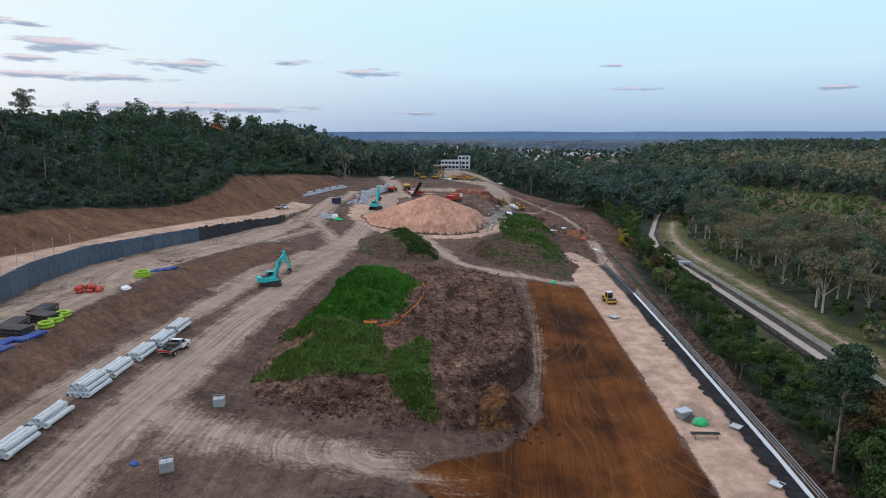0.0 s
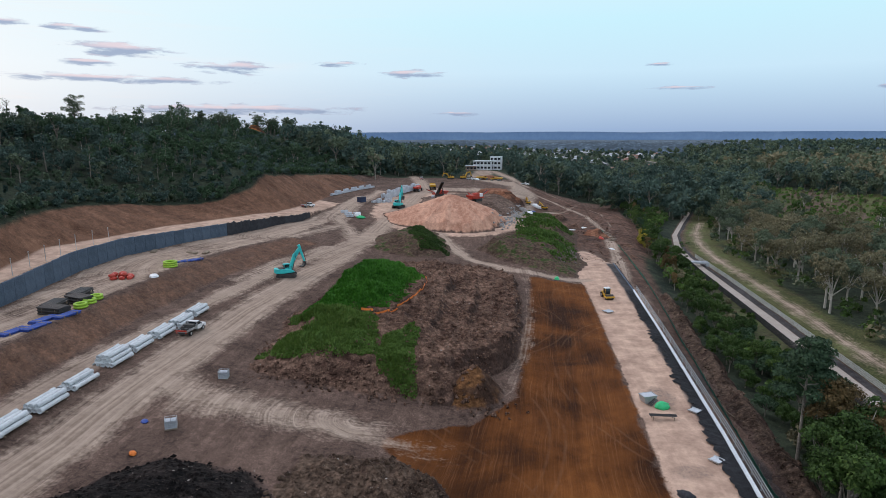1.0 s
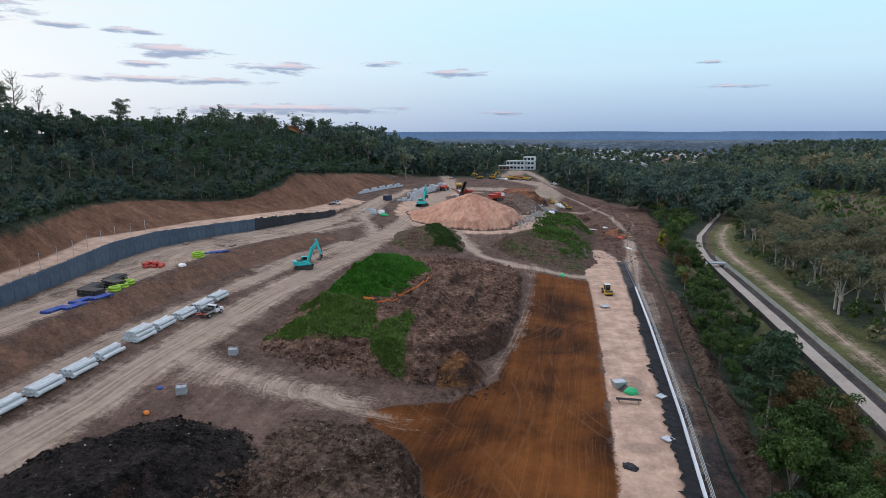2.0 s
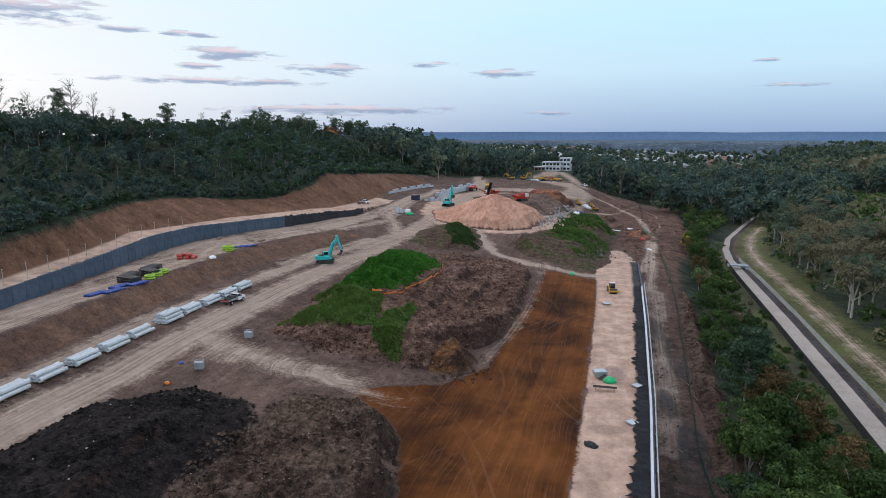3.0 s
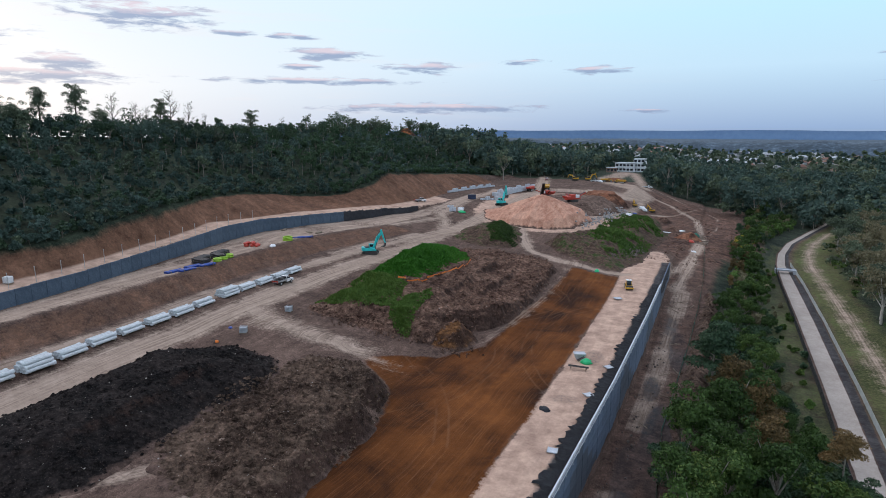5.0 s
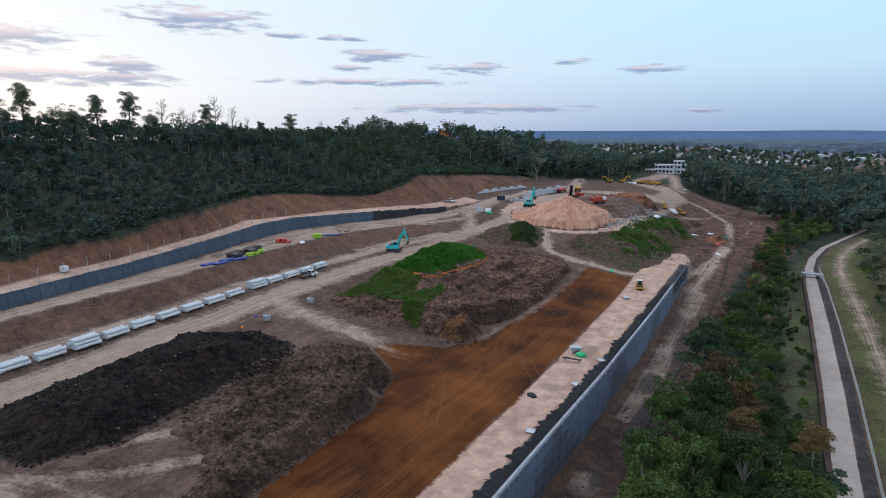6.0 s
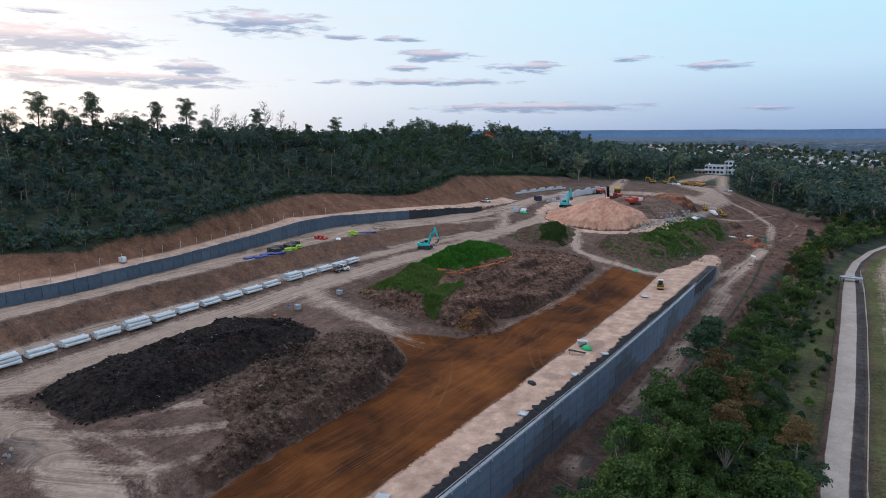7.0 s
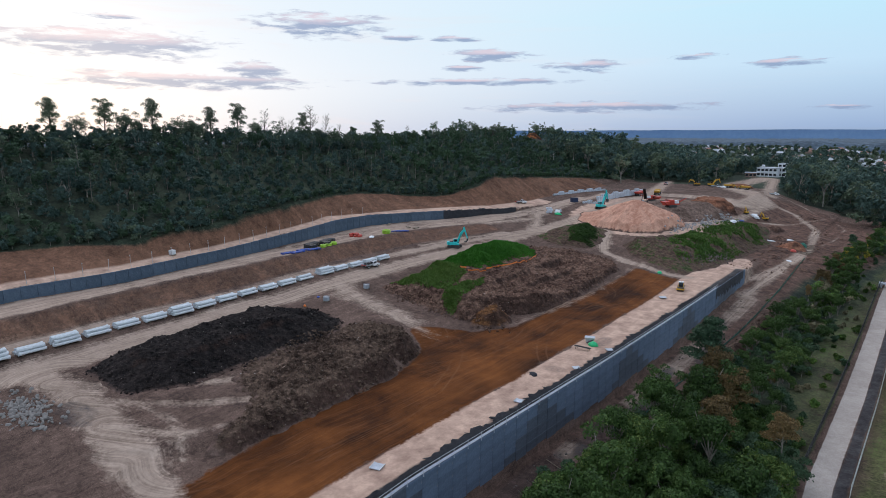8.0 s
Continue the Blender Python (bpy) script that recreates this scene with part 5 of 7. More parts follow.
def thing(name, label, category, x, y, turn=0.0, z=None, group=""):
    """An empty at the base of a thing, on the ground."""
    root = tagged(new(name), label, category, group)
    root.matrix_world = Matrix.Translation((x, y, level(x, y) if z is None else z)) @ Matrix.Rotation(radians(turn), 4, "Z")
    return root


TEAL = surface("teal_paint", (0.02, 0.46, 0.46), (0.04, 0.60, 0.58), 0.6, 0.45, 0.1, worn=(0.16, 0.17, 0.15), worn_at=0.72)
YELLOW = surface("yellow_plant_paint", (0.42, 0.22, 0.012), (0.60, 0.34, 0.025), 0.6, 0.5, 0.1, worn=(0.22, 0.17, 0.11), worn_at=0.66)
REDP = surface("red_plant_paint", (0.38, 0.035, 0.02), (0.52, 0.06, 0.035), 0.6, 0.5, 0.1, worn=(0.22, 0.13, 0.10), worn_at=0.68)
WHITEP = surface("white_vehicle_paint", (0.66, 0.67, 0.68), (0.82, 0.82, 0.82), 0.5, 0.35, 0.05, worn=(0.45, 0.40, 0.35), worn_at=0.74)
STEEL = surface("dark_steel", (0.03, 0.03, 0.032), (0.09, 0.085, 0.08), 1.2, 0.6, 0.2, metal=0.4, worn=(0.19, 0.13, 0.10))
GALV = surface("galvanised_steel", (0.35, 0.37, 0.39), (0.55, 0.57, 0.58), 1.5, 0.45, 0.1, metal=0.7)
RUBBER = surface("black_rubber", (0.014, 0.014, 0.014), (0.04, 0.038, 0.036), 2.0, 0.85, 0.2)
GLASS = surface("tinted_cab_glass", (0.012, 0.016, 0.02), (0.03, 0.036, 0.042), 0.5, 0.08, 0.0)
CONCRETE = surface("pale_concrete", (0.36, 0.39, 0.43), (0.54, 0.57, 0.61), 0.8, 0.85, 0.2, worn=(0.34, 0.31, 0.27), worn_at=0.7)
PIPEM = surface("white_grey_pipe", (0.50, 0.53, 0.55), (0.68, 0.71, 0.72), 0.5, 0.7, 0.1, worn=(0.40, 0.37, 0.33), worn_at=0.72)
SLATE = surface("dark_wall_panel", (0.046, 0.072, 0.105), (0.088, 0.124, 0.172), 0.5, 0.8, 0.3, worn=(0.15, 0.125, 0.105), worn_at=0.7)
FABRIC = surface("black_geotextile", (0.012, 0.013, 0.016), (0.045, 0.047, 0.055), 0.7, 0.9, 0.6, 0.08)
PANEL = surface("blue_grey_concrete_panel", (0.075, 0.105, 0.150), (0.125, 0.168, 0.235), 0.35, 0.85, 0.25, worn=(0.20, 0.215, 0.235), worn_at=0.66)
DAMP = surface("damp_concrete_panel", (0.050, 0.062, 0.080), (0.090, 0.110, 0.140), 0.35, 0.7, 0.25, worn=(0.16, 0.165, 0.175), worn_at=0.72)
COPE = surface("white_membrane", (0.58, 0.63, 0.70), (0.78, 0.82, 0.86), 0.6, 0.6, 0.1, worn=(0.42, 0.40, 0.38), worn_at=0.74)
TIMBER = surface("grey_timber", (0.16, 0.12, 0.085), (0.34, 0.27, 0.20), 2.0, 0.9, 0.3)
LIME = surface("lime_pipe_coil", (0.24, 0.42, 0.03), (0.36, 0.56, 0.05), 1.0, 0.5, 0.1)
BLUE = surface("blue_plastic", (0.010, 0.035, 0.20), (0.028, 0.085, 0.37), 0.8, 0.5, 0.1)
GREEN = surface("green_plastic", (0.01, 0.36, 0.12), (0.03, 0.55, 0.22), 0.8, 0.5, 0.1)
ORANGE = surface("orange_mesh", (0.62, 0.14, 0.02), (0.82, 0.24, 0.04), 1.5, 0.7, 0.1)
STONE = surface("grey_sandstone_rubble", (0.065, 0.058, 0.052), (0.24, 0.22, 0.20), 0.9, 0.9, 0.5, island=True)
DARKLOAD = surface("dark_load", (0.02, 0.02, 0.02), (0.07, 0.065, 0.06), 2.0, 0.8, 0.3)


# ---- the western wall: dark panels along the upper terrace, and the poles on it ----
def foot_line(name, y0, y1, step):
    """Points and bearings spaced evenly along a break line."""
    ys = np.arange(y0, y1, 0.25)
    xs = np.array([line_x(name, y) for y in ys])
    s = np.concatenate([[0], np.cumsum(np.hypot(np.diff(xs), np.diff(ys)))])
    for d in np.arange(0, s[-1] - step, step):
        a = Vector((np.interp(d, s, xs), np.interp(d, s, ys), 0))
        b = Vector((np.interp(d + step, s, xs), np.interp(d + step, s, ys), 0))
        yield a, b


def along(a, b, z):
    """A pose at the middle of a and b with x along them and y to their left."""
    return Matrix.Translation(((a.x + b.x) / 2, (a.y + b.y) / 2, z)) @ Matrix.Rotation(math.atan2(b.y - a.y, b.x - a.x), 4, "Z")


west_wall = tagged(new("retaining_wall"), "long low retaining wall of dark slate-grey panels below the cut", "retaining wall")
rng = np.random.RandomState(3)
shared = {}
for i, (a, b) in enumerate(foot_line("wall_foot", -45, 184, 3.0)):
    y = (a.y + b.y) / 2
    lo, hi = line_z("wall_foot", y) - 0.3, line_z("wall_top", y) + 0.15
    ragged = y > 146
    key = (round(hi - lo, 1), ragged, i % 3 if ragged else 0)
    if key not in shared:
        bm = B()
        if ragged:
            k = rng.uniform(-0.35, 0.35, 5)
            prism(bm, [(-1.49, 0)] + [(1.49, 0)] + [(1.49 - 0.745 * j, key[0] + k[j]) for j in range(5)], -0.16, 0.16)
        else:
            box(bm, (0, 0, key[0] / 2), (2.95, 0.3, key[0]), 0.03)
            for r in (0.34, 0.67):
                box(bm, (0, -0.16, key[0] * r), (2.9, 0.05, 0.05))
        shared[key] = part("panel", bm, FABRIC if ragged else SLATE, west_wall, "ragged black fabric-draped panel" if ragged else "")
        ob = shared[key]
    else:
        ob = again(shared[key], Matrix(), west_wall)
    ob.matrix_basis = along(b, a, lo)
pole_proto = None
for i, (a, b) in enumerate(foot_line("wall_top", -40, 118, 5.2)):
    bm = B()
    z = line_z("wall_top", a.y)
    if pole_proto is None:
        rod(bm, (0, 0, -0.5), (0, 0, 3.0), 0.05, 6)
        box(bm, (0, 0, 3.0), (0.14, 0.14, 0.1))
        pole_proto = part("fence_pole", bm, GALV)
        tagged(pole_proto, "thin galvanised pole standing along the dark retaining wall", "pole", "poles on the wall")
        o = pole_proto
    else:
        o = copy_thing(pole_proto, Matrix())
    o.matrix_basis = pose(a.x - 0.7, a.y, z, rng.uniform(-3, 3), rng.uniform(-3, 3), 0)

# ---- the eastern wall: tall panelled face, white membrane along its head, guard rail ----
east_wall = tagged(new("retaining_wall"), "tall blue-grey concrete panel retaining wall stained in dark wedges", "retaining wall")
cols = list(foot_line("east_wall_top", -14, 163, 3.0))
shared = {}
for i, (a, b) in enumerate(cols):
    y = (a.y + b.y) / 2
    top, low = -0.05 + min(0, line_z("east_wall_top", y)), line_z("east_wall_foot", y) - 0.4
    rows_ = 5
    hgt = (top - low) / rows_
    wedge = abs(((i * 3.0) % 34) / 17 - 1) * 1.25
    for r in range(rows_):
        darkened = (r + 0.5) / rows_ < 1 - wedge
        key = (round(hgt, 1), darkened)
        m = along(a, b, 0) @ pose(0, -0.32 + 0.012 * ((i * 7 + r * 3) % 3), low + r * hgt + hgt / 2)
        if key not in shared:
            bm = box(B(), (0, 0, 0), (2.96, 0.34, hgt - 0.04), 0.035)
            shared[key] = part("panel", bm, DAMP if darkened else PANEL, east_wall)
            shared[key].matrix_basis = m
        else:
            again(shared[key], m, east_wall)
cope, railing = None, tagged(new("guard_rail"), "galvanised post and rail guard along the wall's head", "guard rail")
membrane = tagged(new("membrane_strip"), "white membrane strip folded over the head of the tall wall", "membrane")
post = rail = None
geo = tagged(new("geotextile_apron"), "crumpled black geotextile laid behind the wall's head", "geotextile")
for i, (a, b) in enumerate(cols):
    if b.y > 131:
        if b.y < 160:
            bm = B()
            k = rng.uniform(0.3, 1.1, 5)
            prism(bm, [(-1.5, -2.2 - k[0])] + [(-0.75, -1.6 - 2 * k[1]), (0, -1.2 - 2 * k[2]), (0.75, -1.6 - 2 * k[3]), (1.5, -2.0 - k[4]), (1.5, 0.1), (-1.5, 0.1)], -0.55, -0.50)
            o = part("fabric_flap", bm, FABRIC, geo)
            o.matrix_basis = along(a, b, line_z("east_wall_top", (a.y + b.y) / 2))
        continue
    m = along(a, b, 0.0)
    if cope is None:
        bm = prism(B(), [(0.02, 0.0), (-0.30, 0.0), (-0.30, 0.34), (-0.22, 0.36)], -1.5, 1.5)
        bmesh.ops.transform(bm, matrix=Matrix.Rotation(radians(90), 4, "Z"), verts=bm.verts[:])
        cope = part("membrane_length", bm, COPE, membrane)
        cope.matrix_basis = m
        post = part("post", rod(rod(B(), (0, 0, 0), (0, 0, 1.35), 0.035, 6), (0, 0.0, 0.02), (0, 0, 0.08), 0.09, 6), GALV, railing)
        rail = part("rail", rod(rod(rod(B(), (-1.5, 0, 1.25), (1.5, 0, 1.25), 0.04, 5), (-1.5, 0, 0.85), (1.5, 0, 0.85), 0.035, 5), (-1.5, 0, 0.45), (1.5, 0, 0.45), 0.035, 5), GALV, railing)
        post.matrix_basis = m @ pose(-1.5, -0.7, -0.05)
        rail.matrix_basis = m @ pose(0, -0.7, -0.05)
    else:
        again(cope, m, membrane)
        again(post, m @ pose(-1.5, -0.7, -0.05), railing)
        again(rail, m @ pose(0, -0.7, -0.05), railing)
    bm = B()
    n, wide = 7, rng.uniform(1.2, 2.1)
    wv = [[bm.verts.new((-1.6 + 3.2 * k / (n - 1), 0.1 + (wide + 0.25 * math.sin(i * 2.3 + k * 1.7) + rng.uniform(-0.25, 0.25)) * j / 4, 0.05 + rng.uniform(0, 0.10) + 0.05 * (j < 4))) for k in range(n)] for j in range(5)]
    for j in range(4):
        for k in range(n - 1):
            bm.faces.new((wv[j][k], wv[j][k + 1], wv[j + 1][k + 1], wv[j + 1][k]))
    bmesh.ops.solidify(bm, geom=bm.faces[:], thickness=0.04)
    o = part("fabric_sheet", bm, FABRIC, geo)
    o.matrix_basis = m

# silt fence on the bench below the wall
silt = tagged(new("silt_fence"), "drooping green shade-cloth silt fence on wooden stakes", "fence")
SHADE = surface("green_shade_cloth", (0.012, 0.085, 0.058), (0.030, 0.15, 0.105), 1.0, 0.8, 0.3)
line = [(46, 40), (45.8, 64.6), (47.6, 85.5), (49.4, 106), (51.8, 137), (53.4, 166), (54.5, 215)]
for (ax, ay), (bx, by) in zip(line, line[1:]):
    n = max(2, int(math.hypot(bx - ax, by - ay) / 3.2))
    for k in range(n):
        p = Vector((ax + (bx - ax) * k / n, ay + (by - ay) * k / n, 0))
        q = Vector((ax + (bx - ax) * (k + 1) / n, ay + (by - ay) * (k + 1) / n, 0))
        z = ground((p.x + q.x) / 2, (p.y + q.y) / 2)
        L = (q - p).length
        bm = prism(B(), [(-L / 2, -0.15), (L / 2, -0.15), (L / 2, 0.6), (0, 0.6 - rng.uniform(0.05, 0.3)), (-L / 2, 0.6)], -0.015, 0.015)
        o = part("shade_cloth", bm, SHADE, silt)
        o.matrix_basis = along(p, q, z)
        s = part("stake", box(B(), (0, 0, 0.5), (0.06, 0.06, 1.3)), TIMBER, silt)
        s.matrix_basis = Matrix.Translation((p.x, p.y, z)) @ pose(0, 0, 0, rng.uniform(-6, 6), rng.uniform(-6, 6), 0)


# ---- machines ----
def track(bm, length, height, width, y):
    pts = []
    r = height / 2
    for k in range(9):
        t = math.pi / 2 + math.pi * k / 8
        pts.append((-length / 2 + r + r * math.cos(t), r + r * math.sin(t)))
    for k in range(9):
        t = -math.pi / 2 + math.pi * k / 8
        pts.append((length / 2 - r + r * math.cos(t), r + r * math.sin(t)))
    prism(bm, pts, y - width / 2, y + width / 2)
    for k in range(int(length / 0.22)):
        x = -length / 2 + 0.3 + k * 0.22
        if x < length / 2 - 0.3:
            box(bm, (x, y, height + 0.02), (0.06, width, 0.06))
            box(bm, (x, y, 0.0), (0.06, width, 0.06))
    return bm


def excavator(paint, label, x, y, turn, swing, boom, stick, scale=1.0, name="excavator"):
    """A tracked excavator. swing: the house on its tracks; boom and stick: points of the arm in the plane of the boom."""
    root = thing(name, label, "excavator", x, y, turn)
    root.scale = (scale,) * 3
    for s in (-1, 1):
        part("track", track(B(), 4.9, 1.0, 0.6, s * 1.3), STEEL, root, "dusty steel crawler track")
        for k in range(6):
            part("roller_wheel", rod(B(), (-1.8 + k * 0.72, s * 1.62, 0.34), (-1.8 + k * 0.72, s * 1.64, 0.34), 0.2, 10), STEEL, root)
    part("undercarriage", rod(box(B(), (0, 0, 0.65), (2.4, 2.2, 0.45), 0.08), (0, 0, 0.85), (0, 0, 1.15), 0.75, 16), STEEL, root)
    turnm = Matrix.Rotation(radians(swing), 4, "Z")

    def put(nm, bm, mat, lab="", up=None, smooth=False):
        bmesh.ops.transform(bm, matrix=turnm, verts=bm.verts[:])
        return part(nm, bm, mat, up or root, lab, smooth)

    body = put("body", prism(B(), [(-2.0, 1.15), (1.55, 1.15), (1.65, 1.45), (1.2, 1.75), (-0.6, 2.15), (-2.0, 2.2)], -1.45, 1.45, 0.06), paint, "painted engine housing")
    cw = []
    for k in range(9):
        t = math.pi / 2 + math.pi * k / 8
        cw.append((math.cos(t), math.sin(t)))
    bm = B()
    lowr = [bm.verts.new((-2.02 + 0.95 * c, 1.48 * s, 1.2)) for c, s in cw]
    upr = [bm.verts.new((-2.02 + 0.95 * c, 1.48 * s, 2.3)) for c, s in cw]
    fs = [bm.faces.new(lowr), bm.faces.new(upr[::-1])] + [bm.faces.new((lowr[i], upr[i], upr[(i + 1) % 9], lowr[(i + 1) % 9])) for i in range(9)]
    bmesh.ops.recalc_face_normals(bm, faces=fs)
    bmesh.ops.bevel(bm, geom=bm.edges[:], offset=0.07, segments=2, affect="EDGES")
    put("counterweight", bm, paint, "rounded counterweight")
    put("engine_hood", box(B(), (-1.2, -0.1, 2.3), (1.5, 1.9, 0.3), 0.06, taper=0.85), STEEL, "dark engine hood")
    put("exhaust", rod(B(), (-1.0, -0.8, 2.3), (-1.0, -0.8, 3.0), 0.07), STEEL)
    cab = put("cab", prism(B(), [(-0.45, 1.5), (1.45, 1.5), (1.6, 2.2), (1.15, 3.05), (-0.35, 3.1), (-0.45, 2.9)], 0.4, 1.42, 0.05), paint, "painted cab frame")
    put("windscreen", prism(B(), [(1.5, 1.75), (1.64, 2.2), (1.22, 2.98), (1.16, 2.98), (1.57, 2.2), (1.45, 1.75)], 0.5, 1.32), GLASS, "dark tinted glass", cab)
    put("side_window", prism(B(), [(-0.3, 2.15), (1.42, 2.15), (1.06, 2.95), (-0.25, 2.97)], 1.42, 1.44), GLASS, "dark tinted glass", cab)
    put("side_window", prism(B(), [(-0.3, 2.15), (1.42, 2.15), (1.06, 2.95), (-0.25, 2.97)], 0.38, 0.4), GLASS, "dark tinted glass", cab)
    put("rear_window", box(B(), (-0.46, 0.9, 2.55), (0.03, 0.8, 0.6)), GLASS, "dark tinted glass", cab)
    put("handrail", rod(rod(B(), (-1.8, -1.3, 2.75), (0.9, -1.3, 2.75), 0.03, 5), (0.9, -1.3, 1.9), (0.9, -1.3, 2.75), 0.03, 5), STEEL)
    foot, knee, tip = (0.9, 1.75), boom[0], boom[1]
    bm = B()

    def beam(bm, p, q, w0, w1, y0, y1):
        d = Vector((q[0] - p[0], q[1] - p[1])).normalized()
        nx, nz = -d.y, d.x
        prism(bm, [(p[0] + nx * w0, p[1] + nz * w0), (p[0] - nx * w0, p[1] - nz * w0), (q[0] - nx * w1, q[1] - nz * w1), (q[0] + nx * w1, q[1] + nz * w1)], y0, y1)

    beam(bm, foot, knee, 0.32, 0.48, -0.42, 0.22)
    beam(bm, knee, tip, 0.48, 0.27, -0.42, 0.22)
    rod(bm, (knee[0], -0.42, knee[1]), (knee[0], 0.22, knee[1]), 0.48, 12)
    put("boom", bm, paint, "bent painted boom")
    bm = B()
    back = (tip[0] - 0.25 * (stick[0] - tip[0]), tip[1] - 0.22 * (stick[1] - tip[1]))
    beam(bm, back, stick, 0.34, 0.18, -0.30, 0.10)
    put("stick", bm, paint, "painted dipper stick")
    bm = B()
    sx, sz = stick
    prism(bm, [(sx + 0.25, sz), (sx + 0.1, sz - 0.75), (sx - 0.45, sz - 1.35), (sx - 1.1, sz - 1.25), (sx - 1.05, sz - 1.1), (sx - 0.55, sz - 1.0), (sx - 0.25, sz - 0.55), (sx - 0.3, sz + 0.05)], -0.8, 0.6, 0.02)
    for k in range(5):
        box(bm, (sx - 1.15, -0.7 + k * 0.3, sz - 1.2), (0.25, 0.1, 0.08))
    put("bucket", bm, STEEL, "earth-caked toothed bucket")
    for yy in (-0.7, 0.5):
        put("lift_cylinder", rod(rod(B(), (1.3, yy, 1.5), ((1.3 + knee[0]) / 2, yy, (1.5 + knee[1]) / 2), 0.11, 8), ((1.3 + knee[0]) / 2, yy, (1.5 + knee[1]) / 2), (knee[0], yy, knee[1] - 0.1), 0.06, 8), STEEL)
    put("stick_cylinder", rod(rod(B(), (knee[0] - 0.2, -0.1, knee[1] + 0.6), ((knee[0] + back[0]) / 2, -0.1, (knee[1] + back[1]) / 2 + 0.55), 0.1, 8), ((knee[0] + back[0]) / 2, -0.1, (knee[1] + back[1]) / 2 + 0.55), (back[0], -0.1, back[1]), 0.055, 8), STEEL)
    put("bucket_cylinder", rod(B(), (tip[0] + 0.4 * (sx - tip[0]) + 0.45, -0.1, tip[1] + 0.2 * (sz - tip[1])), (sx + 0.35, -0.1, sz + 0.15), 0.07, 8), STEEL)
    return root


excavator(TEAL, "teal tracked excavator parked on the haul road, boom raised", -34.9, 114.6, 18, 20, ((2.3, 5.2), (3.6, 6.9)), (4.7, 3.4), 0.88)
excavator(TEAL, "teal tracked excavator working beside the sand cone", -27.6, 219, 70, 10, ((2.6, 5.2), (3.9, 7.4)), (5.0, 4.0), 1.0)


def wheel(parent, x, y, r, w, side):
    t = part("wheel", rod(B(), (x, y - w / 2, r), (x, y + w / 2, r), r, 16), RUBBER, parent, "black tyre")
    part("rim", rod(B(), (x, y + side * (w / 2), r), (x, y + side * (w / 2 + 0.02), r), r * 0.55, 12), GALV, t)
    return t


def ute(label, x, y, turn, load=True, name="pickup_truck"):
    """A single-cab pickup with a steel tray. It faces +x."""
    root = thing(name, label, "pickup truck", x, y, turn)
    part("chassis", box(B(), (0, 0, 0.55), (5.0, 0.9, 0.2), 0.03), STEEL, root)
    body = part("body", prism(B(), [(0.35, 0.45), (2.55, 0.45), (2.62, 0.8), (2.5, 1.02), (1.55, 1.12), (0.35, 1.1)], -0.9, 0.9, 0.06), WHITEP, root, "white bonnet and lower cab")
    cab = part("cab", prism(B(), [(0.3, 1.05), (1.65, 1.08), (1.0, 1.72), (0.4, 1.76), (0.28, 1.6)], -0.8, 0.8, 0.06), WHITEP, root, "white cab")
    part("windscreen", prism(B(), [(1.62, 1.14), (1.08, 1.68), (1.12, 1.70), (1.68, 1.14)], -0.72, 0.72), GLASS, cab, "dark glass")
    for s in (-1, 1):
        part("side_window", prism(B(), [(0.45, 1.15), (1.4, 1.15), (0.98, 1.63), (0.45, 1.65)], s * 0.81 - 0.01, s * 0.81 + 0.01), GLASS, cab, "dark glass")
        part("headlight", box(B(), (2.56, s * 0.68, 0.82), (0.1, 0.3, 0.16), 0.02), GALV, body)
        part("tail_light", box(B(), (-2.58, s * 0.75, 0.72), (0.06, 0.25, 0.12), 0.01), REDP, root)
        part("mirror", box(B(), (1.25, s * 0.98, 1.2), (0.08, 0.18, 0.16), 0.02), STEEL, cab)
        wheel(root, 1.75, s * 0.8, 0.38, 0.26, s)
        wheel(root, -1.45, s * 0.8, 0.38, 0.26, s)
    part("rear_window", box(B(), (0.29, 0, 1.42), (0.03, 1.3, 0.36)), GLASS, cab, "dark glass")
    part("bumper", box(B(), (2.62, 0, 0.55), (0.14, 1.7, 0.2), 0.03), STEEL, body)
    tray = part("tray", box(B(), (-1.2, 0, 0.86), (2.75, 1.9, 0.1), 0.02), GALV, root, "flat steel tray")
    for s in (-1, 1):
        part("drop_side", box(B(), (-1.2, s * 0.94, 1.03), (2.75, 0.04, 0.26), 0.01), GALV, tray)
    part("tailgate", box(B(), (-2.56, 0, 1.03), (0.04, 1.9, 0.26), 0.01), REDP, tray, "red and white tailgate")
    part("headboard", rod(rod(rod(B(), (0.15, -0.9, 0.9), (0.15, -0.9, 1.75), 0.04), (0.15, 0.9, 0.9), (0.15, 0.9, 1.75), 0.04), (0.15, -0.9, 1.7), (0.15, 0.9, 1.7), 0.04), STEEL, tray)
    if load:
        part("toolbox", box(B(), (-0.45, 0, 1.2), (0.8, 1.6, 0.58), 0.04), DARKLOAD, tray, "dark toolbox behind the cab")
        part("drum", rod(B(), (-1.6, 0.4, 0.92), (-1.6, 0.4, 1.45), 0.28, 12), DARKLOAD, tray)
        part("crate", box(B(), (-1.9, -0.45, 1.1), (0.7, 0.6, 0.36), 0.03), DARKLOAD, tray)
    return root


ute("white pickup truck with a loaded steel tray on the haul road", -36.7, 76.6, 84)
ute("white pickup truck parked at the end of the dark wall", -55.3, 194.5, 60, False)


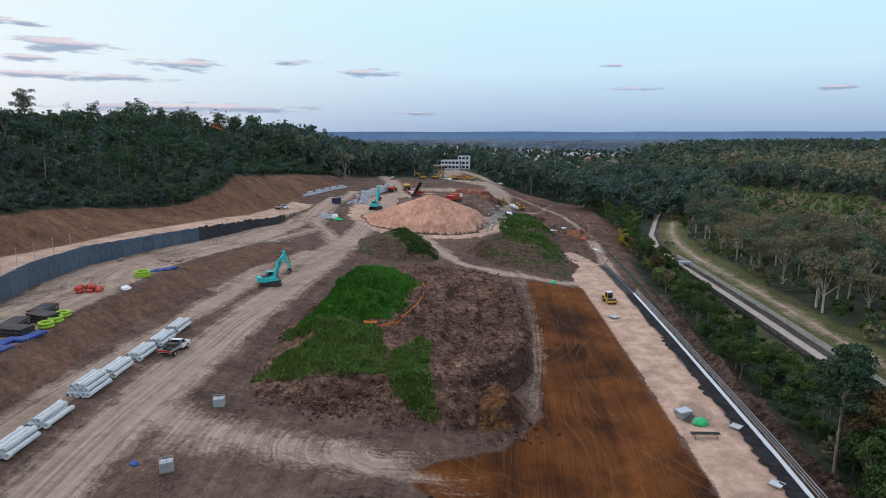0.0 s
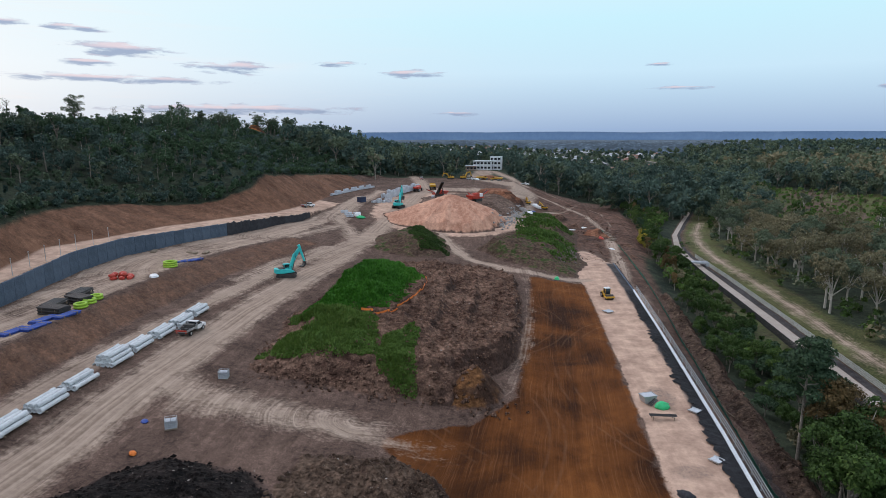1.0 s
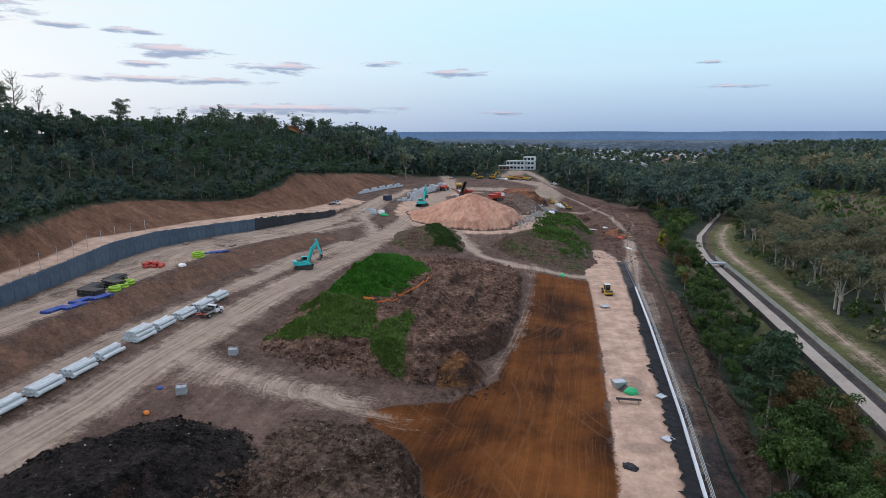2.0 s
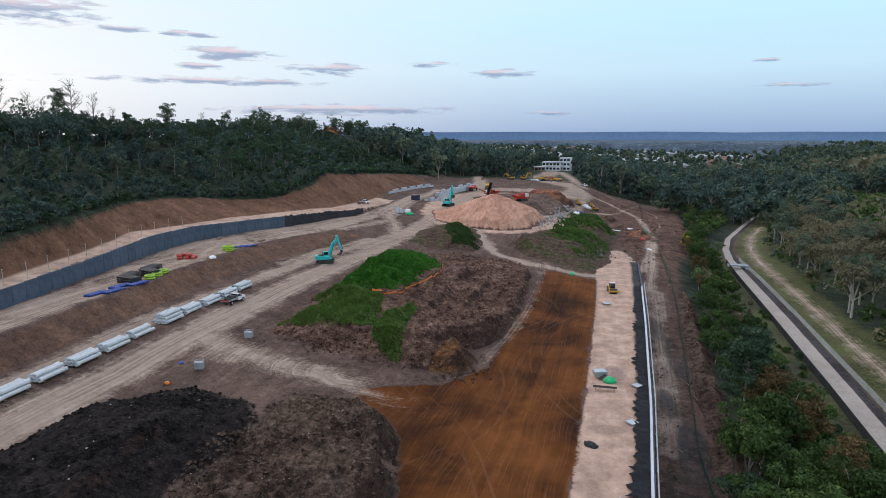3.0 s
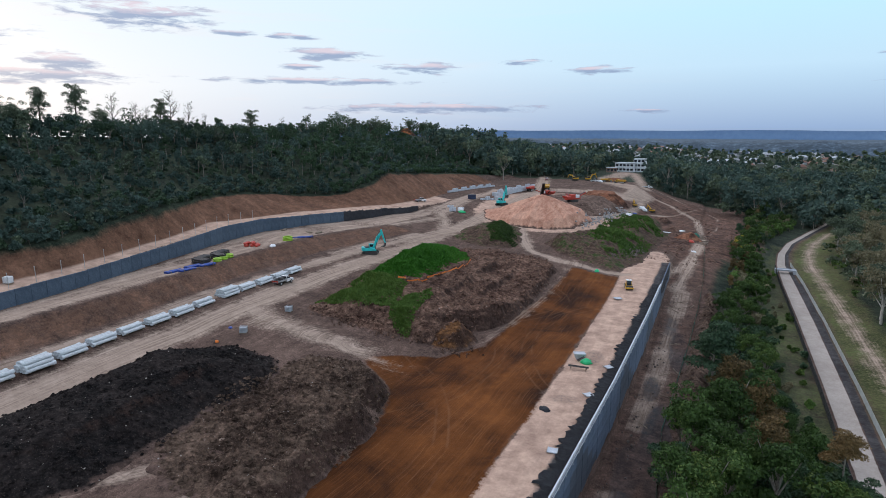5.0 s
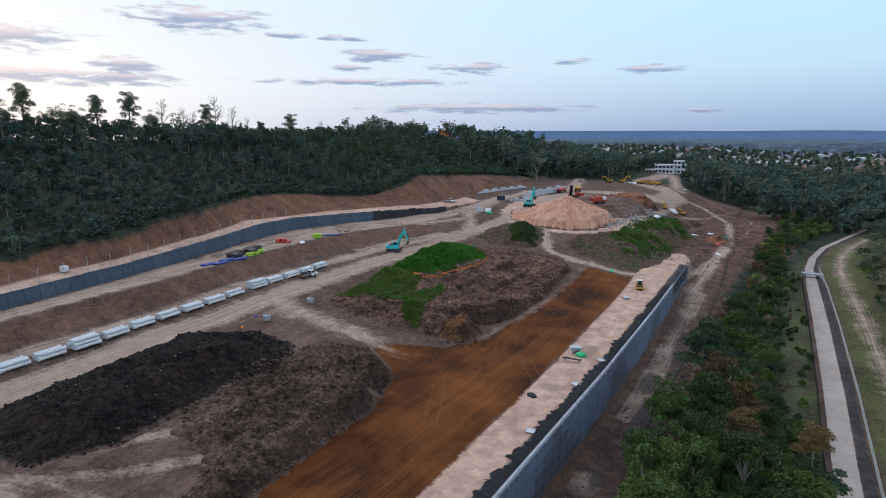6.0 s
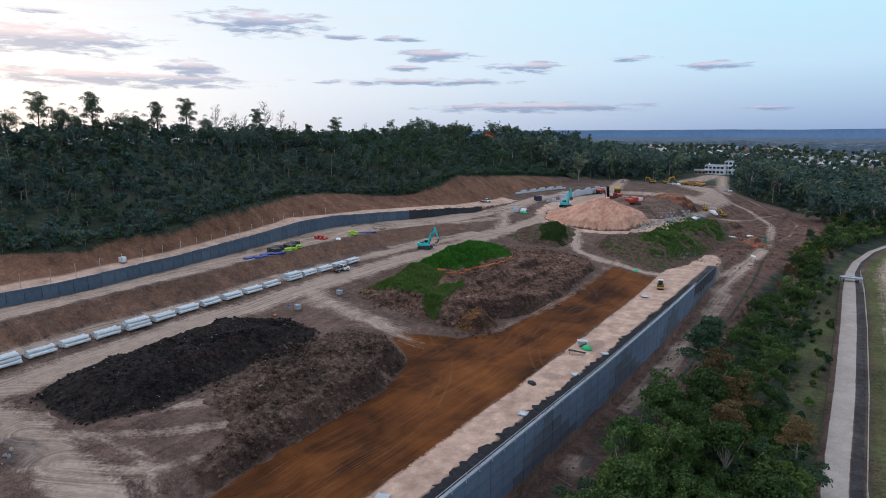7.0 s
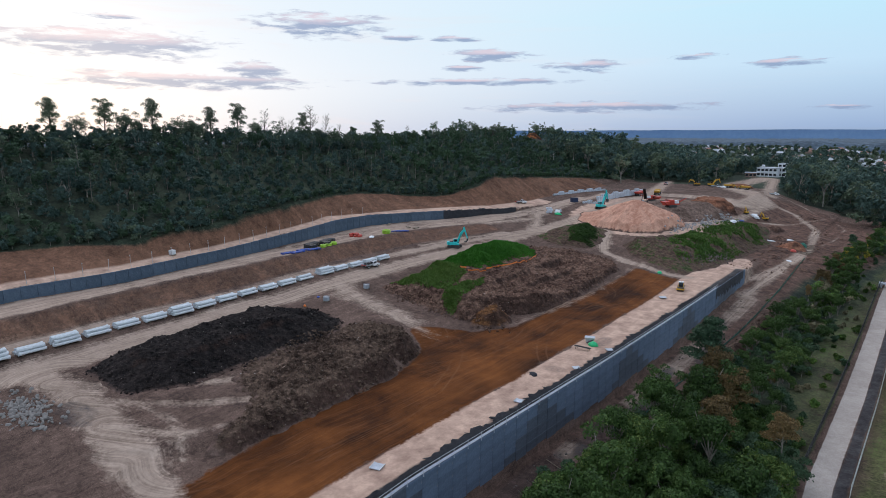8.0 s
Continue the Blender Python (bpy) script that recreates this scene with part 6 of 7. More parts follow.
def roller(x, y, turn):
    root = thing("road_roller", "yellow smooth-drum road roller on the sandy strip", "road roller", x, y, turn)
    root.scale = (0.78,) * 3
    part("drum", rod(B(), (1.6, -1.05, 0.76), (1.6, 1.05, 0.76), 0.76, 28), STEEL, root, "smooth steel drum")
    part("drum_frame", box(box(box(B(), (1.5, 1.18, 0.85), (1.9, 0.14, 0.5), 0.03), (1.5, -1.18, 0.85), (1.9, 0.14, 0.5), 0.03), (2.48, 0, 0.9), (0.16, 2.5, 0.5), 0.03), YELLOW, root)
    part("body", prism(B(), [(-2.6, 0.75), (0.45, 0.75), (0.45, 1.3), (-0.5, 1.4), (-1.1, 1.75), (-2.5, 1.65)], -0.95, 0.95, 0.08), YELLOW, root, "yellow engine body")
    cab = part("cab", prism(B(), [(-1.0, 1.4), (0.4, 1.3), (0.45, 2.2), (0.3, 2.9), (-0.95, 2.9)], -0.75, 0.75, 0.05), GLASS, root, "dark glazed cab")
    part("cab_roof", box(B(), (-0.3, 0, 2.98), (1.6, 1.7, 0.14), 0.04), WHITEP, cab, "pale cab roof")
    for px, py in ((-0.98, 0.74), (-0.98, -0.74), (0.38, 0.74), (0.38, -0.74)):
        part("cab_post", box(B(), (px, py, 2.15), (0.1, 0.1, 1.55)), YELLOW, cab)
    for s in (-1, 1):
        wheel(root, -1.65, s * 0.85, 0.78, 0.55, s)
    part("beacon", rod(B(), (-0.3, 0, 3.05), (-0.3, 0, 3.2), 0.08), ORANGE, cab)
    return root


roller(34.8, 122.5, -78)

# ---- concrete pipes in stacks along the haul road ----
def pipe_mesh():
    bm = B()
    L, r, t, n = 4.4, 0.27, 0.04, 16
    rings = []
    for y, ro in ((-L / 2, r), (L / 2 - 0.5, r), (L / 2 - 0.42, r + 0.07), (L / 2, r + 0.07)):
        rings.append([bm.verts.new((ro * math.cos(2 * math.pi * k / n), y, ro * math.sin(2 * math.pi * k / n))) for k in range(n)])
    for y in (L / 2, -L / 2):
        rings.append([bm.verts.new(((r - t) * math.cos(2 * math.pi * k / n), y, (r - t) * math.sin(2 * math.pi * k / n))) for k in range(n)])
    rings.append(rings[0])
    for a, b in zip(rings, rings[1:]):
        for k in range(n):
            bm.faces.new((a[k], b[k], b[(k + 1) % n], a[(k + 1) % n]))
    bmesh.ops.recalc_face_normals(bm, faces=bm.faces[:])
    me = bpy.data.meshes.new("concrete_pipe")
    bm.to_mesh(me)
    bm.free()
    me.materials.append(PIPEM)
    for p in me.polygons:
        p.use_smooth = abs(p.normal.y) < 0.9
    return me


PIPE = pipe_mesh()
BEARER = None
rng = np.random.RandomState(8)
shapes = [(4, 3), (4, 3), (4, 3), (4, 3), (5, 4, 3), (4, 2), (4, 3), (4, 3), (4, 2), (4, 3), (4, 3), (5, 4, 3), (4, 3), (4, 3), (4, 2), (5, 4, 3), (4, 3), (5, 4, 2), (4, 3)]
for s, rows_ in enumerate(shapes):
    low = rows_[0]
    y = 85.2 - 5.62 * s - (1.6 if s > 4 else 0)
    x = -40.2 + 0.2 * math.sin(s * 1.3)
    z = level(x, y)
    for k in (-1.6, 1.6):
        b = new("timber_bearer", BEARER) if BEARER else part("timber_bearer", box(B(), (0, 0, 0.03), (low * 0.6 + 0.3, 0.12, 0.12), 0.01), TIMBER)
        BEARER = b.data
        b.matrix_world = Matrix.Translation((x, y + k, z))
        tagged(b, "grey timber bearer under a stack of pipes", "bearer", "bearers under the pipes")
    for layer, n in enumerate(rows_):
        for k in range(n):
            o = tagged(new("concrete_pipe", PIPE), "pale grey concrete pipe stacked beside the haul road", "pipe", "pipes along the haul road")
            o.matrix_world = Matrix.Translation((x + (k - (n - 1) / 2) * 0.61, y + rng.uniform(-0.12, 0.12), z + 0.36 + layer * 0.53)) @ pose(0, 0, 0, 0, rng.uniform(0, 360), 180 * (k % 2) + rng.uniform(-0.6, 0.6))


# ---- pallets, tarpaulins and small things on the platform ----
def caged_pallet(x, y, turn):
    root = thing("caged_pallet", "wire-caged pallet of grey blocks on bare earth", "pallet", x, y, turn)
    part("pallet_base", box(box(box(B(), (0, 0, 0.13), (1.3, 1.1, 0.04)), (0, 0.45, 0.06), (1.3, 0.1, 0.1)), (0, -0.45, 0.06), (1.3, 0.1, 0.1)), TIMBER, root)
    for s in (-1, 1):
        bm = B()
        for k in range(7):
            rod(bm, (-0.6 + k * 0.2, s * 0.52, 0.15), (-0.6 + k * 0.2, s * 0.52, 1.25), 0.018, 4)
        for k in range(5):
            rod(bm, (-0.6, s * 0.52, 0.2 + k * 0.26), (0.6, s * 0.52, 0.2 + k * 0.26), 0.018, 4)
        part("cage_side", bm, GALV, root)
        bm = B()
        for k in range(6):
            rod(bm, (s * 0.6, -0.5 + k * 0.2, 0.15), (s * 0.6, -0.5 + k * 0.2, 1.25), 0.018, 4)
        for k in range(5):
            rod(bm, (s * 0.6, -0.5, 0.2 + k * 0.26), (s * 0.6, 0.5, 0.2 + k * 0.26), 0.018, 4)
        part("cage_end", bm, GALV, root)
    for k in range(6):
        part("block", box(B(), (-0.3 + 0.6 * (k % 2), 0.0, 0.32 + (k // 2) * 0.3), (0.54, 0.9, 0.27), 0.02), CONCRETE, root, "pale grey block" if k == 0 else "")
    return root


caged_pallet(-25.2, 62.8, 10)
caged_pallet(-24.8, 48.9, 25)


def rumpled(name, label, category, material, x, y, sx, sy, high, seed, z=None):
    """A crumpled sheet or sack lying on the ground."""
    rr = np.random.RandomState(seed)
    bm = B()
    bmesh.ops.create_icosphere(bm, subdivisions=3, radius=1.0)
    for v in bm.verts:
        k = 1 + 0.35 * noise.noise(v.co * 2.3 + Vector((seed, 0, 0)))
        v.co = Vector((v.co.x * sx * k, v.co.y * sy * k, max(v.co.z, -0.15) * high * k))
    ob = part(name, bm, material, None, "", True)
    ob.matrix_world = Matrix.Translation((x, y, (level(x, y) if z is None else z) + 0.1 * high)) @ Matrix.Rotation(rr.uniform(0, 6), 4, "Z")
    return tagged(ob, label, category)


rumpled("tarpaulin", "crumpled blue tarpaulin on bare earth", "tarpaulin", BLUE, -28.3, 49.6, 0.5, 0.35, 0.25, 1)
rumpled("barrier_mesh", "crumpled orange barrier mesh on the dark topsoil heap", "barrier mesh", ORANGE, -25.8, 43.3, 0.45, 0.3, 0.3, 2)
rumpled("tarpaulin", "bright green tarpaulin bundle on the sandy strip", "tarpaulin", GREEN, 32.8, 67.8, 0.95, 0.75, 0.75, 3)
rumpled("plastic_sack", "black plastic sack on the sandy strip", "sack", FABRIC, 30.0, 47.6, 0.9, 0.6, 0.4, 4)
rumpled("tarpaulin", "small bright green tarpaulin beside the access track", "tarpaulin", GREEN, 25.0, 135.6, 0.8, 0.6, 0.6, 5)
rumpled("bulk_bag", "white bulk bag on the upper terrace", "bag", WHITEP, -53.0, 94.6, 1.4, 0.8, 0.42, 6)


def skip(x, y, turn):
    root = thing("skip_bin", "small galvanised skip bin on the sandy strip", "skip bin", x, y, turn)
    bm = B()
    prism(bm, [(-0.7, 0.05), (0.7, 0.05), (1.0, 1.0), (-1.0, 1.0)], -0.7, 0.7)
    part("hopper", bm, GALV, root)
    part("rim", box(box(box(box(B(), (0, 0.7, 1.02), (2.1, 0.08, 0.08)), (0, -0.7, 1.02), (2.1, 0.08, 0.08)), (1.0, 0, 1.02), (0.08, 1.4, 0.08)), (-1.0, 0, 1.02), (0.08, 1.4, 0.08)), GALV, root)
    part("load", box(B(), (0, 0, 1.0), (1.8, 1.25, 0.1), 0.02), CONCRETE, root, "grey rubble load")


skip(31.3, 69.6, 20)
bars = thing("bar_bundle", "bundle of dark steel bars on two trestles", "bar bundle", 32.0, 64.4, 0)
for k in range(6):
    part("bar", rod(B(), (-1.7, -0.25 + 0.1 * k, 0.55 + 0.04 * (k % 2)), (1.7, -0.25 + 0.1 * k, 0.55 + 0.04 * (k % 2)), 0.05, 6), STEEL, bars)
for s in (-1.3, 1.3):
    part("trestle", box(box(box(B(), (s, 0, 0.46), (0.1, 1.0, 0.08)), (s, 0.4, 0.22), (0.1, 0.08, 0.44)), (s, -0.4, 0.22), (0.1, 0.08, 0.44)), TIMBER, bars)
boards = thing("trestle_boards", "dark boards leaning on the skip bin", "boards", 32.0, 68.4, 35)
for k in range(3):
    part("board", box(B(), (0, 0.25 * k, 0.35), (1.4, 0.18, 0.05), m=pose(0, 0, 0.1, 0, -25, 0)), STEEL, boards)


def lid(x, y, turn, s=1.2, material=CONCRETE, label="square concrete pit lid set in the wall's apron"):
    o = part("pit_lid", box(B(), (0, 0, 0.06), (s, s, 0.12), 0.02), material)
    box_ = o
    o.matrix_world = Matrix.Translation((x, y, level(x, y) + 0.12)) @ Matrix.Rotation(radians(turn), 4, "Z")
    tagged(o, label, "pit lid", "pit lids")
    for k in (-1, 1):
        part("frame", box(B(), (k * s / 2, 0, 0.1), (0.1, s + 0.1, 0.16)), GALV, o)


for x, y, k in ((35.2, 54.3, 40), (36.6, 66.7, 42), (33.6, 36, 4)):
    lid(x, y, k, 1.2)
lid(28.2, 8.4, 15, 1.5, CONCRETE, "pale concrete block on the sandy strip")
lid(33.2, 112, 30, 1.6, CONCRETE, "flat concrete slab on the sandy strip")


# ---- orange barrier mesh round the grassed part of the mound ----
barrier = tagged(new("barrier_fence"), "sagging orange barrier mesh along the edge of the grassed mound", "barrier fence")
line = [(-11.5, 84.2), (-9.5, 84.0), (-7.2, 86.5), (-5.4, 91), (-4.2, 97), (-3.6, 103), (-3.6, 109), (-4.6, 114)]
for (ax, ay), (bx, by) in zip(line, line[1:]):
    n = max(1, int(math.hypot(bx - ax, by - ay) / 1.9))
    for k in range(n):
        p = Vector((ax + (bx - ax) * k / n, ay + (by - ay) * k / n, 0))
        q = Vector((ax + (bx - ax) * (k + 1) / n, ay + (by - ay) * (k + 1) / n, 0))
        z = level((p.x + q.x) / 2, (p.y + q.y) / 2)
        L = (q - p).length
        o = part("mesh_panel", prism(B(), [(-L / 2, 0.03), (L / 2, 0.03), (L / 2, 0.46), (0, 0.36), (-L / 2, 0.46)], -0.02, 0.02), ORANGE, barrier)
        o.matrix_basis = along(p, q, z) @ pose(0, 0, 0, rng.uniform(-14, 14), 0, 0)
        s = part("star_picket", rod(B(), (0, 0, -0.3), (0, 0, 0.8), 0.03, 4), STEEL, barrier)
        s.matrix_basis = Matrix.Translation((p.x, p.y, z))


# ---- stores on the upper terrace ----
def pipe_bundle(x, y, turn, n, length, material, label, r=0.12, layers=2, name="pipe_bundle"):
    root = thing(name, label, "pipe bundle", x, y, turn)
    first = None
    for k in range(n):
        for l in range(layers):
            m = pose((k - n / 2) * r * 2.05 + (l % 2) * r, 0, r + l * r * 1.8)
            if first is None:
                first = part("pipe", rod(B(), (0, -length / 2, 0), (0, length / 2, 0), r, 10), material, root)
                first.matrix_basis = m
            else:
                again(first, m, root)
    for s in (-0.3, 0.3):
        part("strap", box(B(), (0, length * s, r * layers), (n * r * 2.2, 0.08, r * 3.8)), TIMBER, root)
    return root


for k, (x, y) in enumerate(((-53.2, 61.5), (-51.6, 63.5), (-53.0, 66.8), (-51.2, 69.0))):
    pipe_bundle(x, y, -8, 6, 3.8, BLUE, "strapped bundle of blue plastic pipes on the upper terrace")
for x, y, t in ((-54.2, 70.5, 80), (-56.0, 73.0, 10), (-54.6, 76.5, 70), (-56.6, 79.5, 5)):
    pipe_bundle(x, y, t, 8, 4.0, STEEL, "strapped bundle of dark steel pipes on the upper terrace", 0.13, 5)


def coil(x, y, r, layers):
    root = thing("pipe_coil", "coil of lime-green drainage pipe lying flat", "pipe coil", x, y, 0, None, "coils on the terrace")
    for k in range(layers):
        bm = B()
        n, s = 24, 8
        rows_ = [[bm.verts.new(((r + 0.22 * math.cos(6.2832 * j / s)) * math.cos(6.2832 * i / n), (r + 0.22 * math.cos(6.2832 * j / s)) * math.sin(6.2832 * i / n), 0.22 + k * 0.4 + 0.22 * math.sin(6.2832 * j / s))) for j in range(s)] for i in range(n)]
        for i in range(n):
            for j in range(s):
                bm.faces.new((rows_[i][j], rows_[(i + 1) % n][j], rows_[(i + 1) % n][(j + 1) % s], rows_[i][(j + 1) % s]))
        part("turn", bm, LIME, root, "", True)


for x, y in ((-52.2, 73.4), (-52.5, 75.8), (-53.0, 78.2)):
    coil(x, y, 0.8, 2)
coil(-54.6, 103.3, 1.15, 3)
coil(-55.6, 104.8, 1.0, 2)
for k in range(3):
    pipe_bundle(-54.6 + 0.9 * k, 108.2 + k, -20, 4, 3.2, BLUE, "strapped bundle of blue plastic pipes on the upper terrace")


def bag_heap(x, y):
    root = thing("bag_heap", "heap of red bulk bags and mesh on the upper terrace", "bags", x, y, 20)
    rr = np.random.RandomState(4)
    for k in range(14):
        bm = B()
        bmesh.ops.create_icosphere(bm, subdivisions=2, radius=1.0)
        for v in bm.verts:
            q = 1 + 0.3 * noise.noise(v.co * 2 + Vector((k, 0, 0)))
            v.co = Vector((v.co.x * 0.6 * q, v.co.y * 0.5 * q, (v.co.z + 0.8) * 0.42 * q))
        o = part("bag", bm, REDP, root, "", True)
        o.matrix_basis = pose(rr.uniform(-1.7, 1.7), rr.uniform(-1.1, 1.1), 0.5 * (k > 8), 0, 0, rr.uniform(0, 360))


bag_heap(-58.0, 92.5)
for x, y, t in ((-67, 118.5, 20), (-58.2, 119, 60), (-55.5, 120, 10)):
    pipe_bundle(x, y, t, 5, 3.0, TIMBER, "small stack of weathered planks on the terrace", 0.1, 2, "plank_stack")
for x, y in ((-63.2, 34.0),):
    root = thing("water_tank", "white cubic water tank in a cage behind the wall", "tank", x, y, 12)
    part("tank", box(B(), (0, 0, 0.72), (1.3, 1.1, 1.15), 0.1), WHITEP, root)
    bm = B()
    for k in range(5):
        for s in (-0.57, 0.57):
            rod(bm, (-0.6 + 0.3 * k, s, 0.15), (-0.6 + 0.3 * k, s, 1.32), 0.02, 4)
    part("cage", bm, GALV, root)
    part("pallet_base", box(B(), (0, 0, 0.07), (1.35, 1.15, 0.14), 0.02), TIMBER, root)


# ---- stacks of wall blocks and stores towards the crushing plant ----
BLOCK = None


def block_stack(x, y, turn, n, layers, s=(1.2, 1.0, 0.8), label="stack of pale grey concrete wall blocks beside the haul road"):
    global BLOCK
    root = thing("block_stack", label, "block stack", x, y, turn, None, "block stacks")
    rr = np.random.RandomState(int(abs(x * 7 + y)))
    for l in range(layers):
        for k in range(n):
            m = pose((k - (n - 1) / 2) * (s[0] + 0.18) + rr.uniform(-0.05, 0.05), rr.uniform(-0.06, 0.06), s[2] * (l + 0.5), 0, 0, rr.uniform(-3, 3))
            if BLOCK is None:
                BLOCK = box(B(), (0, 0, 0), s, 0.04)
                box(BLOCK, (0, 0, s[2] / 2 + 0.04), (0.4, 0.4, 0.1))
                o = part("block", BLOCK, CONCRETE, root)
                BLOCK = o.data
            else:
                o = new("block", BLOCK)
                o.parent = root
            o.matrix_basis = m


for k in range(13):
    block_stack(-35.0 + k * 0.58, 236 + k * 3.4, 80, 3, 3 + (k % 3 == 1))
    if k % 2:
        block_stack(-38.2 + k * 0.58, 237 + k * 3.4, 84, 2, 2 + (k % 3 == 0))
for k in range(4):
    block_stack(-38.5 + k * 1.8, 226 + k * 1.5, 70, 2, 1 + k % 2)
for k in range(11):
    block_stack(-56.5 + k * 0.7, 232 + k * 4.3, 78, 3, 1 + k % 2, label="low stack of pale concrete blocks on the far terrace")
for x, y in ((-41.5, 196), (-40, 192), (-43.5, 199), (-39, 199)):
    block_stack(x, y, 30, 2, 1, label="scattered pale concrete blocks beside the track")
rumpled("tarpaulin", "green tarpaulin over stores beside the track", "tarpaulin", GREEN, -36.6, 193.5, 1.6, 1.0, 0.8, 9)
rumpled("tarpaulin", "pale tarpaulin over stores beside the track", "tarpaulin", WHITEP, -38.2, 196.5, 1.5, 1.1, 1.2, 10)
box_ = thing("storage_box", "dark blue steel storage box beside the track", "storage box", -43, 224, 60)
part("shell", box(B(), (0, 0, 1.1), (3.2, 2.0, 2.0), 0.04), surface("dark_blue_steel", (0.012, 0.022, 0.06), (0.03, 0.05, 0.11), 0.8, 0.5, 0.2), box_)
part("lid", box(B(), (0, 0, 2.14), (3.3, 2.1, 0.1), 0.02), STEEL, box_)
rr = np.random.RandomState(14)
DARKSTONE = surface("damp_dark_stone", (0.06, 0.046, 0.040), (0.20, 0.165, 0.145), 1.2, 0.9, 0.4)


def rocks(name, label, places, material, rr, kind="thing"):
    """A spill of angular stones, every stone a part of the heap."""
    root = tagged(new(name), label, "rubble")
    protos = []
    for k in range(5):
        bm = B()
        bmesh.ops.create_icosphere(bm, subdivisions=1, radius=1.0)
        for v in bm.verts:
            v.co = v.co * (1 + 0.45 * noise.noise(v.co * 1.7 + Vector((k * 9.1, 0, 0))))
        me = bpy.data.meshes.new("stone")
        bm.to_mesh(me)
        bm.free()
        me.materials.append(material)
        protos.append(me)
    for x, y, s in places:
        o = new("stone", protos[rr.randint(5)])
        o.parent = root
        o.matrix_basis = Matrix.Translation((x, y, level(x, y) + s * 0.25)) @ Euler(rr.uniform(0, 6, 3)).to_matrix().to_4x4() @ Matrix.Diagonal((s, s * rr.uniform(0.6, 1.0), s * rr.uniform(0.35, 0.7), 1))
    return root


rocks("stone_heap", "heap of broken grey sandstone beside the lower track", [(-19.5 + rr.normal(0, 3.0), -14.3 + rr.normal(0, 1.5), rr.uniform(0.18, 0.5)) for k in range(290)], STONE, rr)
rocks("bench_debris", "broken rock and clods strewn over the bench below the tall wall", [(line_x("east_wall_foot", y) + 1 + abs(rr.normal(0, 3.2)), y, rr.uniform(0.10, 0.3)) for y in rr.uniform(15, 165, 150)], DARKSTONE, rr)
for k in range(16):
    y = rr.uniform(30, 160)
    x = line_x("east_wall_foot", y) + rr.uniform(2.5, 9)
    o = part("fallen_branch", rod(B(), (-rr.uniform(0.8, 2.0), 0, 0.1), (rr.uniform(0.8, 2.0), 0, 0.16), 0.09, 6, 0.05), TIMBER)
    o.matrix_world = Matrix.Translation((x, y, level(x, y) + 0.03)) @ Matrix.Rotation(rr.uniform(0, 3), 4, "Z")
    tagged(o, "grey fallen branch on the muddy bench", "branch", "fallen branches")
DUSTYCON = surface("dusty_broken_concrete", (0.20, 0.195, 0.19), (0.40, 0.395, 0.39), 0.8, 0.9, 0.3, worn=(0.26, 0.21, 0.17), worn_at=0.62)
rocks("concrete_rubble", "spill of broken pale concrete on the bank's crest", [(11 + 12 * s + rr.normal(0, 1.5), 194 + 56 * s + rr.normal(0, 2.2), rr.uniform(0.3, 0.7)) for s in rr.uniform(0, 1, 190)], DUSTYCON, rr)
rocks("rock_spill", "grey rock spilling down the toe of the weedy bank", [(27.5 + 7 * s + rr.normal(0, 1.2), 152 + 30 * s + rr.normal(0, 2.0), rr.uniform(0.2, 0.6)) for s in rr.uniform(0, 1, 120)], DARKSTONE, rr)
rocks("clod_spill", "broken clods along the foot of the soil mound", [(-22 + 34 * s + rr.normal(0, 1.4), 65.5 + rr.normal(0, 1.5), rr.uniform(0.12, 0.38)) for s in rr.uniform(0, 1, 200)], CLOD, rr)
rumpled("plastic_sheet", "blue and white plastic sheeting on the rubble", "sheeting", BLUE, 25.2, 251, 1.6, 1.0, 0.5, 12)
rumpled("plastic_sheet", "white plastic sheeting on the rubble", "sheeting", WHITEP, 23.4, 243, 2.6, 1.4, 0.8, 13)
rumpled("plastic_sheet", "white plastic sheeting on bare red earth", "sheeting", WHITEP, 39.0, 235, 2.6, 0.9, 0.3, 14)
rumpled("tarpaulin", "dull green tarpaulin over stores beside the lower track", "tarpaulin", SHADE, 51.4, 236, 1.9, 1.4, 1.5, 41)
rumpled("bulk_bag", "red bulk bags dumped beside the lower track", "bag", REDP, 49.4, 223, 1.6, 1.2, 0.8, 42)
rumpled("plastic_sheet", "white plastic sheeting on churned red earth", "sheeting", WHITEP, 45.2, 243, 2.2, 1.0, 0.4, 43)
rumpled("plastic_sheet", "torn white sheeting beside the lower dirt track", "sheeting", WHITEP, 50.5, 205, 1.8, 0.8, 0.3, 44)
